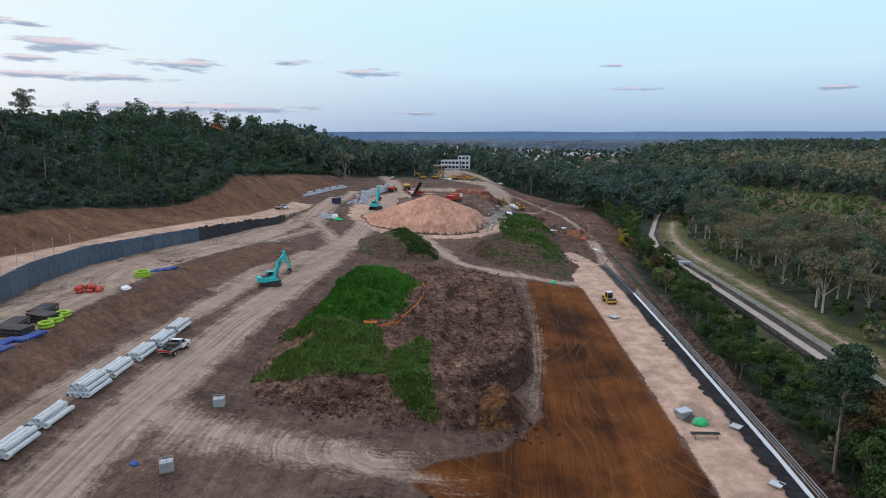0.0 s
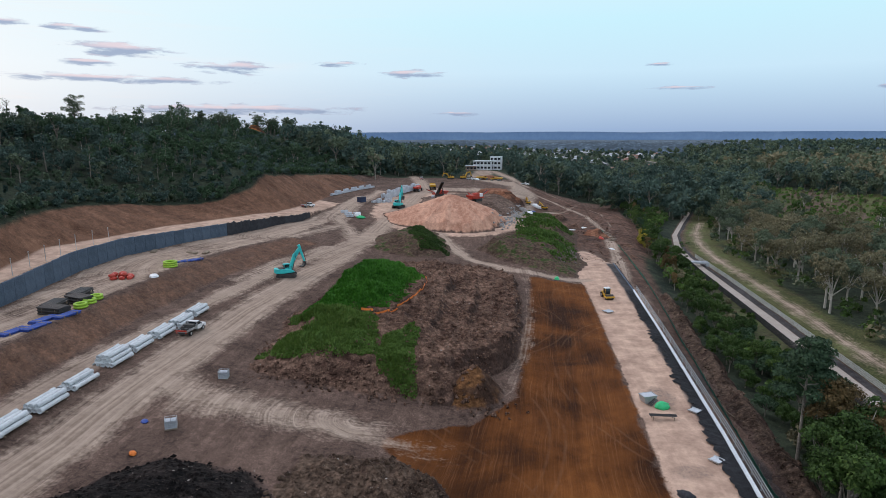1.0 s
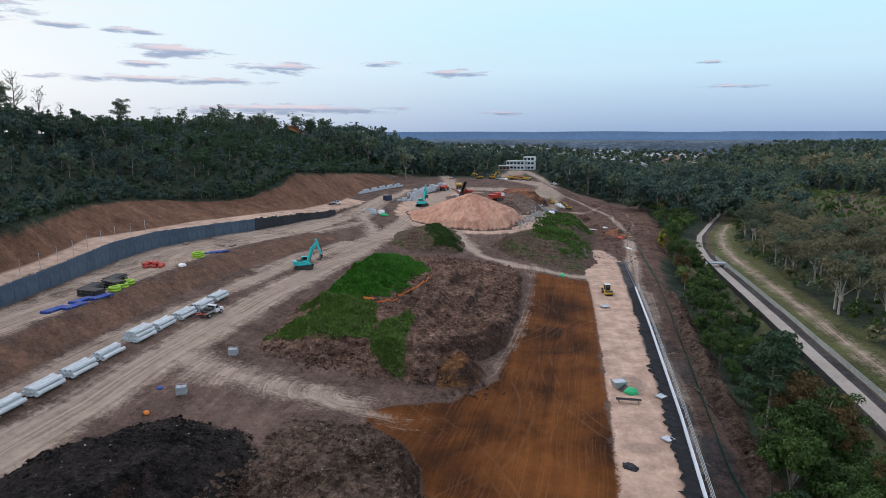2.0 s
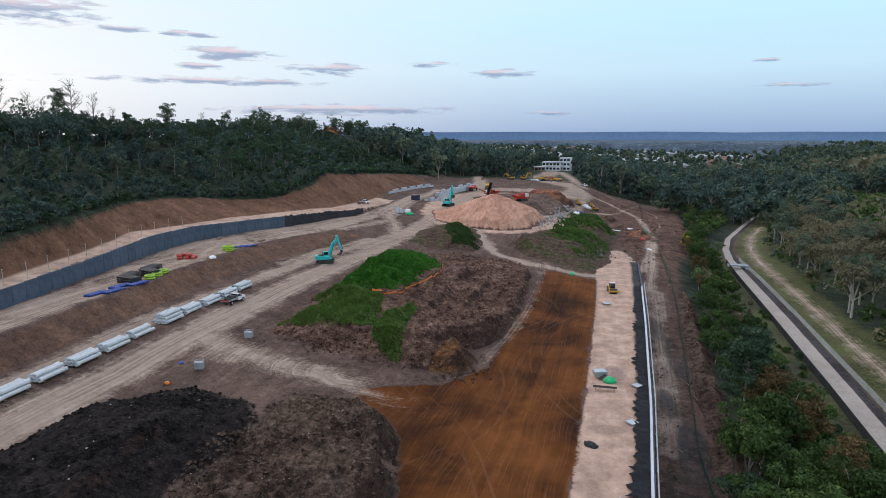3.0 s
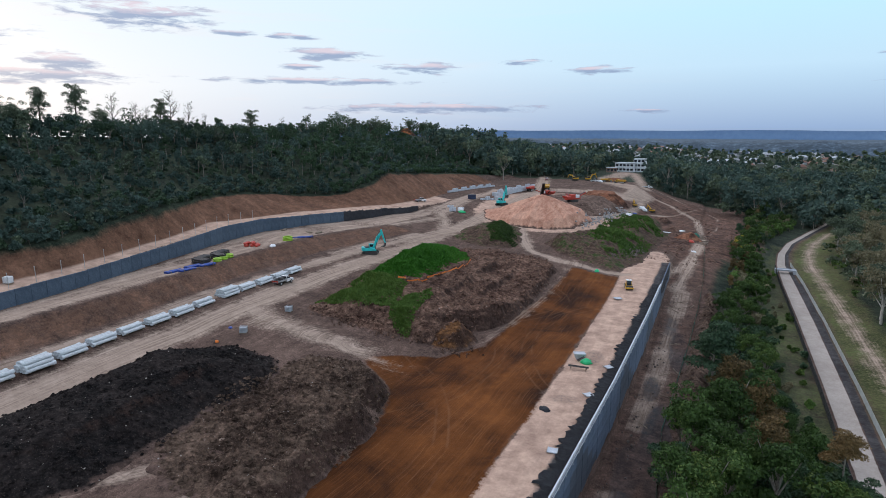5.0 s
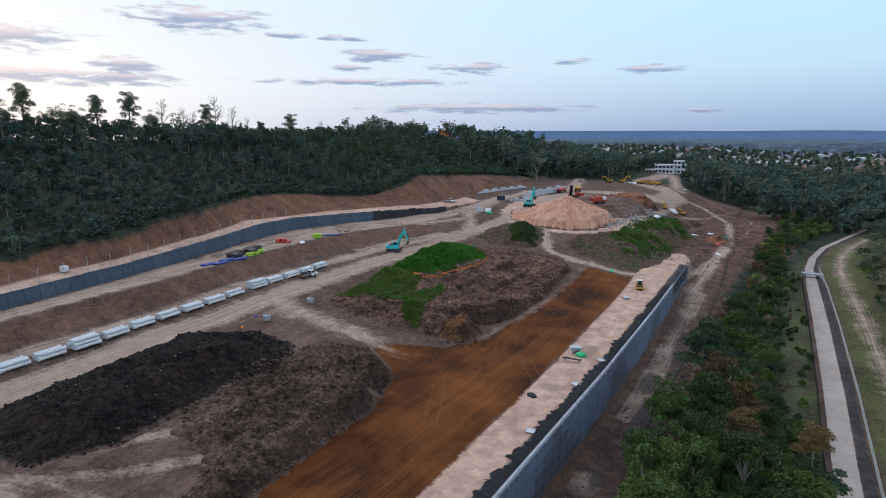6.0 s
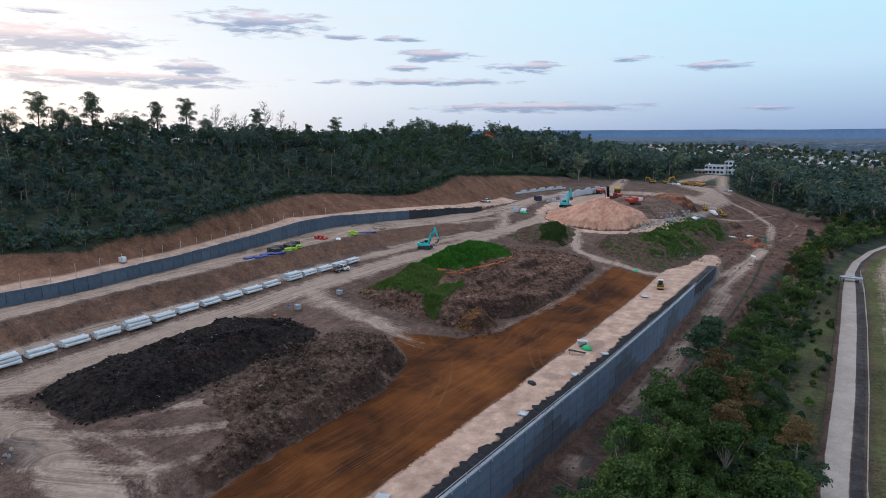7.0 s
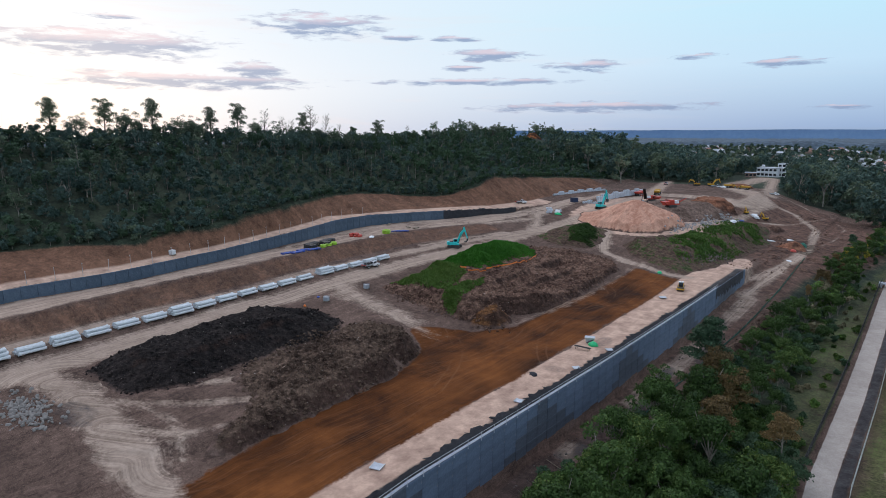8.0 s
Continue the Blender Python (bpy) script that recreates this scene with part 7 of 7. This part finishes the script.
# felled logs and a dark heap beside the lower track
LOG = surface("felled_log", (0.14, 0.10, 0.075), (0.34, 0.27, 0.21), 1.5, 0.9, 0.4)
for k in range(7):
    o = part("felled_log", rod(B(), (-2.2, 0, 0.22), (2.2, 0, 0.22), 0.24, 9, 0.18), LOG)
    x, y = 53.5 + 0.3 * (k % 3), 222 + 3.1 * k
    o.matrix_world = Matrix.Translation((x, y, level(x, y) + 0.05)) @ Matrix.Rotation(0.2 * k, 4, "Z")
    tagged(o, "felled log lying beside the lower dirt track", "log", "felled logs")
for hx, hy, r, hz in ((42, 243, 4.0, 1.6), (58, 214, 3.2, 1.5), (46, 205, 2.6, 1.2), (37, 262, 4.5, 1.8), (56, 196, 2.8, 1.4)):
    heap("spoil_tip", [(hx + r * math.cos(a), hy + 1.2 * r * math.sin(a)) for a in (0, 0.9, 1.8, 2.7, 3.6, 4.5, 5.4)], lambda x, y: ground(hx, hy) + hz + 0.5 * wobble(x, y, 3), 3.0, CLOD, "tipped load of brown soil and roots beside the lower track", "soil heap", 0.5, 2.0, 0.5)
heap("red_soil_tip", [(43, 224), (49, 221), (54.5, 226), (53, 235), (46, 236)], lambda x, y: -0.9 + 0.6 * wobble(x, y, 4), 4.5, REDM, "small heap of red soil beside the lower track", "soil heap", 0.4, 3)


# ---- crushing plant on the sand cone ----
def conveyor(parent, p, q, w, frame_mat):
    p, q = Vector(p), Vector(q)
    d = q - p
    m = Matrix.Translation((p + q) / 2) @ d.to_track_quat("X", "Z").to_matrix().to_4x4()
    L = d.length
    c = part("conveyor", box(box(B(), (0, w / 2, 0), (L, 0.12, 0.4), 0.02), (0, -w / 2, 0), (L, 0.12, 0.4), 0.02), frame_mat, parent)
    c.matrix_basis = m
    part("belt", box(B(), (0, 0, 0.16), (L, w * 0.9, 0.05)), RUBBER, c, "black rubber belt")
    part("head_drum", rod(B(), (L / 2, -w / 2, 0.05), (L / 2, w / 2, 0.05), 0.2, 10), STEEL, c)
    return c


def crusher(x, y, turn, paint, label, s=1.0):
    root = thing("mobile_crusher", label, "crusher", x, y, turn)
    root.scale = (s,) * 3
    for k in (-1, 1):
        part("track", track(B(), 4.2, 0.9, 0.5, k * 1.1), STEEL, root)
    part("chassis", box(B(), (0, 0, 1.35), (8.0, 1.6, 0.7), 0.05), paint, root)
    part("hopper", prism(B(), [(-4.6, 2.6), (-1.6, 2.6), (-2.0, 1.7), (-4.0, 1.7)], -1.5, 1.5), paint, root)
    part("crusher_box", box(B(), (-0.2, 0, 2.4), (2.2, 1.9, 1.6), 0.08), paint, root)
    part("power_pack", box(B(), (2.2, 0, 2.2), (2.0, 1.8, 1.2), 0.08), WHITEP, root, "pale engine cover")
    conveyor(root, (1.5, 0, 1.4), (7.2, 0, 3.6), 1.0, paint)
    conveyor(root, (0.0, 1.0, 1.6), (0.6, 4.4, 3.0), 0.7, paint)
    return root


crusher(2.0, 224, 55, REDP, "red tracked mobile crusher with raised conveyors")
crusher(-15.0, 252, 215, REDP, "red tracked screening plant beside the clay heap", 0.85)
stacker = thing("stacking_conveyor", "dark stacking conveyor feeding the sand cone", "conveyor", -13.5, 236, -75)
conveyor(stacker, (-6, 0, 1.0), (8, 0, 7.0), 1.1, STEEL)
for s in (-0.8, 0.8):
    part("leg", rod(rod(B(), (2.5, s, 4.6), (0.2, s * 1.6, 0.3), 0.1, 6), (2.5, s, 4.6), (4.6, s * 1.6, 0.3), 0.1, 6), STEEL, stacker)
    wheel(stacker, -2.0, s * 1.6, 0.5, 0.3, 1 if s > 0 else -1)
block_stack(-17, 244, 10, 1, 1, label="lone concrete block by the screening plant")


def dump_truck(x, y, turn, label, paint=YELLOW, s=1.0):
    root = thing("dump_truck", label, "dump truck", x, y, turn)
    root.scale = (s,) * 3
    part("chassis", box(B(), (-0.4, 0, 1.15), (8.6, 1.1, 0.5), 0.05), STEEL, root)
    part("tipper", prism(B(), [(-4.9, 2.1), (-4.2, 1.55), (0.4, 1.55), (1.1, 2.2), (1.3, 3.2), (0.9, 3.2), (0.6, 2.8), (-4.9, 2.75)], -1.45, 1.45, 0.05), paint, root, "yellow tipping body")
    cab = part("cab", prism(B(), [(1.5, 1.2), (2.9, 1.2), (2.95, 2.1), (2.6, 3.1), (1.5, 3.1)], -0.9, 0.9, 0.06), paint, root, "yellow cab")
    part("windscreen", prism(B(), [(2.95, 2.05), (2.66, 2.95), (2.7, 2.97), (3.0, 2.05)], -0.8, 0.8), GLASS, cab, "dark glass")
    for k in (-1, 1):
        part("side_window", box(B(), (2.1, k * 0.91, 2.6), (1.0, 0.02, 0.7)), GLASS, cab, "dark glass")
        for wx in (3.3, -1.6, -3.2):
            wheel(root, wx, k * 1.2, 0.85, 0.6, k)
    part("bonnet", prism(B(), [(2.9, 1.1), (4.5, 1.1), (4.4, 1.8), (2.9, 2.05)], -0.85, 0.85, 0.08), paint, root)
    return root


dump_truck(-21.0, 279, 100, "yellow articulated dump truck by the haul road", YELLOW, 0.9)
dump_truck(-26.5, 268, 80, "red tipper truck beside the block stacks", REDP, 0.8)
dump_truck(1.0, 345, 10, "yellow articulated dump truck parked at the far compound", YELLOW, 0.75)
dump_truck(9.0, 340, 170, "yellow articulated dump truck parked in a row at the far compound", YELLOW, 0.75)
excavator(YELLOW, "yellow tracked excavator parked at the far compound", -10.0, 347, 30, 10, ((3.2, 4.8), (5.6, 5.0)), (6.8, 2.2), 0.8)
excavator(YELLOW, "yellow tracked excavator with its arm folded at the far compound", -17.5, 342, 170, 0, ((3.0, 4.2), (5.4, 4.4)), (6.4, 2.0), 0.75)
excavator(YELLOW, "small yellow excavator on the brown terrace", 24.0, 268, 80, 30, ((2.8, 4.2), (4.6, 4.6)), (5.6, 2.0), 0.6)
excavator(YELLOW, "small yellow excavator beside the pale stores", 31.5, 272, 130, 10, ((2.8, 4.4), (4.4, 5.2)), (5.4, 2.4), 0.6)
ute("white pickup truck parked at the far compound", -5.5, 338, 10, False)
ute("white pickup truck parked at the far compound", 25.0, 338, 20, False)
ute("white pickup truck on the access road", -33.5, 335, 100, False)
for x, y in ((27, 270), (28.5, 268.5), (-2.0, 341)):
    rumpled("tarpaulin", "pale tarpaulin over stores at the far compound", "tarpaulin", WHITEP, x, y, 1.8, 1.2, 1.1, int(x) + 30)
heap("spoil_heap", [(-6, 352), (-2, 346), (10, 346), (14, 351), (8, 356), (-2, 357)], lambda x, y: 11.5 + 0 * x, 4.0, REDM, "brown spoil heap behind the parked plant", "soil heap", 0.3, 3)


# ---- path, fences and footbridge along the creek ----
def mesh_fence(line, high, label, material, step=3.0, wires=0.3):
    root = tagged(new("mesh_fence"), label, "fence")
    post_ = panel_ = None
    for (ax, ay), (bx, by) in zip(line, line[1:]):
        n = max(1, int(round(math.hypot(bx - ax, by - ay) / step)))
        for k in range(n):
            p = Vector((ax + (bx - ax) * k / n, ay + (by - ay) * k / n, 0))
            q = Vector((ax + (bx - ax) * (k + 1) / n, ay + (by - ay) * (k + 1) / n, 0))
            z, L = ground((p.x + q.x) / 2, (p.y + q.y) / 2), (q - p).length
            if post_ is None:
                post_ = part("post", rod(B(), (0, 0, -0.3), (0, 0, high + 0.1), 0.045, 6), material, root)
                bm = B()
                for w in np.arange(-step / 2, step / 2, wires):
                    box(bm, (w, 0, high / 2), (0.035 + wires * 0.18, 0.03, high))
                for w in (0.05, high * 0.35, high * 0.68, high):
                    box(bm, (0, 0, w), (step, 0.035, 0.035))
                panel_ = part("mesh_panel", bm, material, root)
                a_, b_ = post_, panel_
            else:
                a_, b_ = again(post_, Matrix(), root), again(panel_, Matrix(), root)
            a_.matrix_basis = Matrix.Translation((p.x, p.y, z))
            b_.matrix_basis = along(p, q, z) @ Matrix.Diagonal((L / step, 1, 1, 1))
    return root


FENCEW = surface("pale_fence_wire", (0.38, 0.40, 0.38), (0.58, 0.60, 0.57), 1.5, 0.6, 0.1)
FENCED = surface("dark_fence_wire", (0.02, 0.022, 0.022), (0.05, 0.052, 0.05), 1.5, 0.7, 0.1)


def off(name, y, d):
    return (line_x(name, y) + d, y)


mesh_fence([off("path_right", y, 1.9 if y < 205 else 1.4) for y in (20, 57, 97, 147, 190, 222)], 1.3, "pale wire mesh fence between planted bed and grass verge", FENCEW, 3.0, 0.20)
mesh_fence([off("path_left", y, -0.9) for y in (20, 57, 97, 147, 190, 215)], 1.7, "dark wire mesh fence along the creek side of the path", FENCED, 3.0, 0.14)
bridge = thing("footbridge", "short concrete footbridge deck crossing the creek path", "footbridge", 81.3, 207.5, -3, -10.2)
part("deck", box(B(), (0, 0, 1.05), (6.8, 2.4, 0.35), 0.04), CONCRETE, bridge)
for s in (-1, 1):
    part("abutment", box(B(), (s * 2.9, 0, 0.45), (1.0, 2.6, 1.3), 0.03), CONCRETE, bridge)
    part("kerb", box(B(), (0, s * 1.22, 1.32), (6.8, 0.16, 0.2), 0.02), CONCRETE, bridge)


# ---- the building and the town beyond ----
# Pale roof toned down in colour, as haze flattens the far town.
ROOF = [surface("grey_roof", (0.20, 0.21, 0.22), (0.34, 0.35, 0.36), 0.2, 0.6, 0.1), surface("pale_roof", (0.34, 0.37, 0.40), (0.50, 0.53, 0.56), 0.2, 0.6, 0.1), surface("tiled_roof", (0.16, 0.08, 0.055), (0.28, 0.15, 0.11), 0.2, 0.7, 0.2)]
WALLW = surface("pale_rendered_wall", (0.66, 0.68, 0.70), (0.82, 0.83, 0.84), 0.2, 0.8, 0.1)
# House walls greyed in colour to stand in for distance haze.
HOUSEW = surface("weathered_house_wall", (0.30, 0.31, 0.32), (0.46, 0.47, 0.48), 0.2, 0.8, 0.1)
BRICKW = surface("brick_wall", (0.20, 0.13, 0.10), (0.34, 0.24, 0.19), 0.3, 0.85, 0.1)


def building(x, y, turn, w, d, storeys, label, category, wall_mat, bays, flat=True, name="building", z=None):
    root = thing(name, label, category, x, y, turn, z)
    h = storeys * 3.6
    wall = part("wall", box(B(), (0, 0, h / 2 - 0.5), (w, d, h + 1), 0.05), wall_mat, root)
    if flat:
        part("roof", box(B(), (0, 0, h + 0.15), (w + 0.6, d + 0.6, 0.35), 0.05), ROOF[1], root, "flat pale roof")
    else:
        part("roof", prism(B(), [(-w / 2 - 0.5, h), (w / 2 + 0.5, h), (w * 0.1, h + 2.2), (-w * 0.1, h + 2.2)], -d / 2 - 0.5, d / 2 + 0.5), ROOF[0], root)
    for s in range(storeys):
        for k in range(bays):
            wx = -w / 2 + (k + 0.5) * w / bays
            win = part("window", box(B(), (wx, -d / 2 - 0.02, s * 3.6 + 2.0), (w / bays * 0.7, 0.08, 1.7)), GLASS, root, "dark glazing")
            part("window_frame", box(B(), (wx, -d / 2 - 0.05, s * 3.6 + 1.1), (w / bays * 0.74, 0.14, 0.12)), WHITEP, win)
    for s in range(1, storeys):
        part("balcony", box(B(), (-w * 0.2, -d / 2 - 0.45, s * 3.6 + 0.1), (w * 0.5, 0.8, 0.18), 0.03), WALLW, root)
    return root


building(-3, 504, -8, 15, 12, 2, "white two-storey building with dark glazing and balconies", "building", WALLW, 5)
building(8, 508, -8, 9, 9, 3, "white three-storey building behind the gum trees", "building", WALLW, 3)
building(-12, 480, 10, 8, 7, 1, "low grey building with dark openings", "building", BRICKW, 3)


def house(kind, x, y, turn, s):
    roof_m = ROOF[kind % 3]
    if kind not in HOUSES:
        root = thing("house", ("grey-roofed", "pale-roofed", "tile-roofed")[kind % 3] + " suburban house among trees", "house", x, y, turn, ground(x, y), "suburban houses")
        w, d = (13, 9) if kind < 3 else (17, 11)
        part("wall", box(B(), (0, 0, 1.4), (w, d, 3.6)), BRICKW if kind == 2 else HOUSEW, root)
        bm = B()
        e = [bm.verts.new(v) for v in ((-w / 2 - 0.6, -d / 2 - 0.6, 3.1), (w / 2 + 0.6, -d / 2 - 0.6, 3.1), (w / 2 + 0.6, d / 2 + 0.6, 3.1), (-w / 2 - 0.6, d / 2 + 0.6, 3.1), (-w * 0.28, 0, 5.9), (w * 0.28, 0, 5.9))]
        for q in ((0, 1, 5, 4), (1, 2, 5), (2, 3, 4, 5), (3, 0, 4), (3, 2, 1, 0)):
            bm.faces.new([e[i] for i in q])
        part("roof", bm, roof_m, root)
        for k in (-1, 1):
            part("window", box(B(), (k * w * 0.25, -d / 2 - 0.03, 1.8), (2.2, 0.08, 1.3)), GLASS, root)
        part("door", box(B(), (0.3, -d / 2 - 0.03, 1.1), (1.0, 0.08, 2.1)), TIMBER, root)
        HOUSES[kind] = root
    else:
        copy_thing(HOUSES[kind], Matrix.Translation((x, y, ground(x, y))) @ Matrix.Rotation(radians(turn), 4, "Z"))


HOUSES = {}
rng = np.random.RandomState(77)
made = 0
for x, y in spots(-420, 330, 640, 1500, 33, rng):
    span = y / 1000
    if not -330 * span < x < 260 * span or rng.rand() < 0.45:
        continue
    if rng.rand() < 0.45 * abs(math.sin(x * 0.011) * math.cos(y * 0.008)):
        continue
    house(rng.randint(6), x, y, rng.randint(4) * 90 + rng.uniform(-12, 12), 1.0)
    made += 1

# trees between the houses, and the wooded distance
town = []
for x, y in spots(-650, 900, 560, 1500, 21, rng):
    if x > 300 * y / 1000 or rng.rand() < 0.62:
        town.append((x, y, ground(x, y) - 0.3, rng.uniform(6, 11) if x < 300 * y / 1000 else rng.uniform(11, 18), "gum"))
town = [p for p in town if math.hypot(p[0] + 5, (p[1] - 500) * 0.8) > 45]
woodland("town_trees", town, rng, 55, 2.2, [0, 0, 1], [LEAF["gum"], LEAF["hill"], BARK], "trees scattered between the suburban houses", 9)


def wooded_distance():
    """The rolling tree cover from the town out to the foot of the far ridge."""
    ang = np.radians(np.arange(-75, 80, 0.25))
    r = 1350 * 1.022 ** np.arange(0, 57)
    R, A = np.meshgrid(r, ang)
    X, Y = R * np.sin(A), R * np.cos(A)
    Z = 17 + wobble(X, Y, 60, 4) * 7 + wobble(X, Y, 700, 2) * 2.5 - (R - 1350) * 0.0090 - 45 * ramp01(-R, -1480, -1350)
    return np.stack([X, Y, Z], -1).reshape(-1, 3), grid_faces(*R.shape)[:, ::-1]


DIST = bpy.data.materials.new("wooded_distance")
DIST.use_nodes = True
dn = Net(DIST.node_tree)
dpos = dn.add("ShaderNodeTexCoord").outputs["Object"]
# Distance haze is put into these blue-grey colours; palest stop is town specks.
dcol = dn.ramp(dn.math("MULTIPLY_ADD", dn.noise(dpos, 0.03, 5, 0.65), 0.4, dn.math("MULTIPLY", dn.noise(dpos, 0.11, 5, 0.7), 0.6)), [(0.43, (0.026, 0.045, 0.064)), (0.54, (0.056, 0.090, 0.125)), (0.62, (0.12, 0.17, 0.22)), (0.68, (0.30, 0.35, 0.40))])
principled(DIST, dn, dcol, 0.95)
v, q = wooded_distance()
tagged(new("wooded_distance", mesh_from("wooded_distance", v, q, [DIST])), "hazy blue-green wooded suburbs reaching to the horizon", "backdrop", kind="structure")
# The ridge's blue is distance haze put into its base colour.
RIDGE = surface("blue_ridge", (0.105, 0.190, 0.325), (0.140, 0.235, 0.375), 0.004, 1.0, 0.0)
ang = np.radians(np.arange(-36, 80.1, 0.5))
top = 36 + 10 + wobble(np.degrees(ang) * 10, 0 * ang, 60, 4) * 6
rv = np.concatenate([np.stack([4700 * np.sin(ang), 4700 * np.cos(ang), np.full_like(ang, -75)], 1), np.stack([4740 * np.sin(ang), 4740 * np.cos(ang), top], 1), np.stack([4790 * np.sin(ang), 4790 * np.cos(ang), np.full_like(ang, -80)], 1)])
n = len(ang)
i = np.arange(n - 1)
rf = np.concatenate([np.stack([i, i + 1, i + n + 1, i + n], 1), np.stack([i + n, i + n + 1, i + 2 * n + 1, i + 2 * n], 1)])
tagged(new("distant_ridge", mesh_from("distant_ridge", rv, rf, [RIDGE])), "low ridge along the horizon in painted haze blue", "backdrop", kind="structure")

# bare orange scrape on the hill's shoulder
heap("earth_scrape", [(-150, 364), (-143, 362), (-139, 369), (-141, 378), (-149, 377)], lambda x, y: 41.2 + 0 * x, 4.0, soil("orange_scrape", (0.42, 0.13, 0.035), (0.60, 0.24, 0.09), (0.62, 0.36, 0.2)), "bare orange earth scrape on the wooded hilltop", "earth scrape", 0.4, 3)


# ---- grass and weeds on the mounds ----
def blades(name, label, area, count, high, mats, rng, size=0.10, fill=0.9):
    """Tufts of grass blades, three to a tuft, on the heaps."""
    P = []
    for poly in area:
        px, py = [p[0] for p in poly], [p[1] for p in poly]
        n = int(count * len(poly) / sum(len(q) for q in area) * 3)
        x, y = rng.uniform(min(px), max(px), n), rng.uniform(min(py), max(py), n)
        d = inside(x, y, poly) + wobble(x, y, 5) * 1.6
        ok = (d > 0) & (wobble(x + 50, y, 5.0) * 1.6 + fill * np.clip(d / 3, 0, 1) > rng.uniform(-0.4, 0.6, n))
        P.append(np.stack([x[ok], y[ok], np.clip(d[ok] / 4, 0.35, 1)], 1))
    P = np.concatenate(P)
    z = np.array([level(a, b) for a, b in P[:, :2]])
    V = []
    for k in range(3):
        ang = rng.uniform(0, 6.28, len(P))
        lean = rng.uniform(0.15, 0.8, len(P)) * high * P[:, 2]
        h = high * P[:, 2] * rng.uniform(0.5, 1.25, len(P)) * (1 + 0.35 * wobble(P[:, 0], P[:, 1], 4))
        c, s = np.cos(ang), np.sin(ang)
        base = np.stack([P[:, 0] + rng.normal(0, 0.12, len(P)), P[:, 1] + rng.normal(0, 0.12, len(P)), z - 0.05], 1)
        side = np.stack([-s, c, 0 * s], 1) * size
        up = np.stack([c * lean, s * lean, h], 1)
        mid = np.stack([c * lean * 0.3, s * lean * 0.3, h * 0.65], 1)
        V.append(np.stack([base - side, base + side, base + mid + side * 0.9, base + up], 1))
    V = np.concatenate(V).reshape(-1, 3)
    return tagged(new(name, mesh_from(name, V, quads(len(V) // 4), mats, smooth=False)), label, "grass", kind="stuff")


GRASS = leaf_material("lush_grass", (0.014, 0.070, 0.008), (0.056, 0.195, 0.018), (0.12, 0.235, 0.038))
WEED = leaf_material("rank_weeds", (0.030, 0.074, 0.014), (0.112, 0.188, 0.036), (0.23, 0.24, 0.09))
rng = np.random.RandomState(21)
LAWN = [[(-23, 74), (-22, 98), (-18.5, 119), (-9, 122), (-4.6, 112), (-5.0, 97), (-7.5, 88), (-11, 85.5), (-16, 83)]]
TONGUE = [[(-24.8, 69.5), (-24, 87), (-14, 88), (-8, 83), (-6, 71), (-17, 69.5)], [(-7, 80), (-2.5, 82), (0, 64.8), (-4.5, 64.8), (-6, 71)]]
blades("mound_grass", "lush green grass on the crown of the soil mound", LAWN, 11500, 0.8, [GRASS], rng, 0.15)
blades("mound_weeds", "rank pale green weeds down the mound's face", TONGUE, 10000, 0.95, [WEED], rng, 0.14, 0.6)
blades("dark_mound_weeds", "dark green weeds on one side of the dark mound", [[(-16, 176), (-9, 172), (-4, 160), (-2.5, 150), (-10, 147), (-14, 156), (-17, 166)]], 9000, 0.7, [LEAF["lush"]], rng, 0.14)
blades("bank_weeds", "rank green weeds over the long bank", [[(16, 170), (26, 148), (33, 160), (35, 190), (39, 226), (32, 250), (24, 252), (18, 225)], [(15, 176), (24, 156), (26, 168), (20, 190)]], 12000, 0.95, [WEED], rng, 0.20, -0.05)
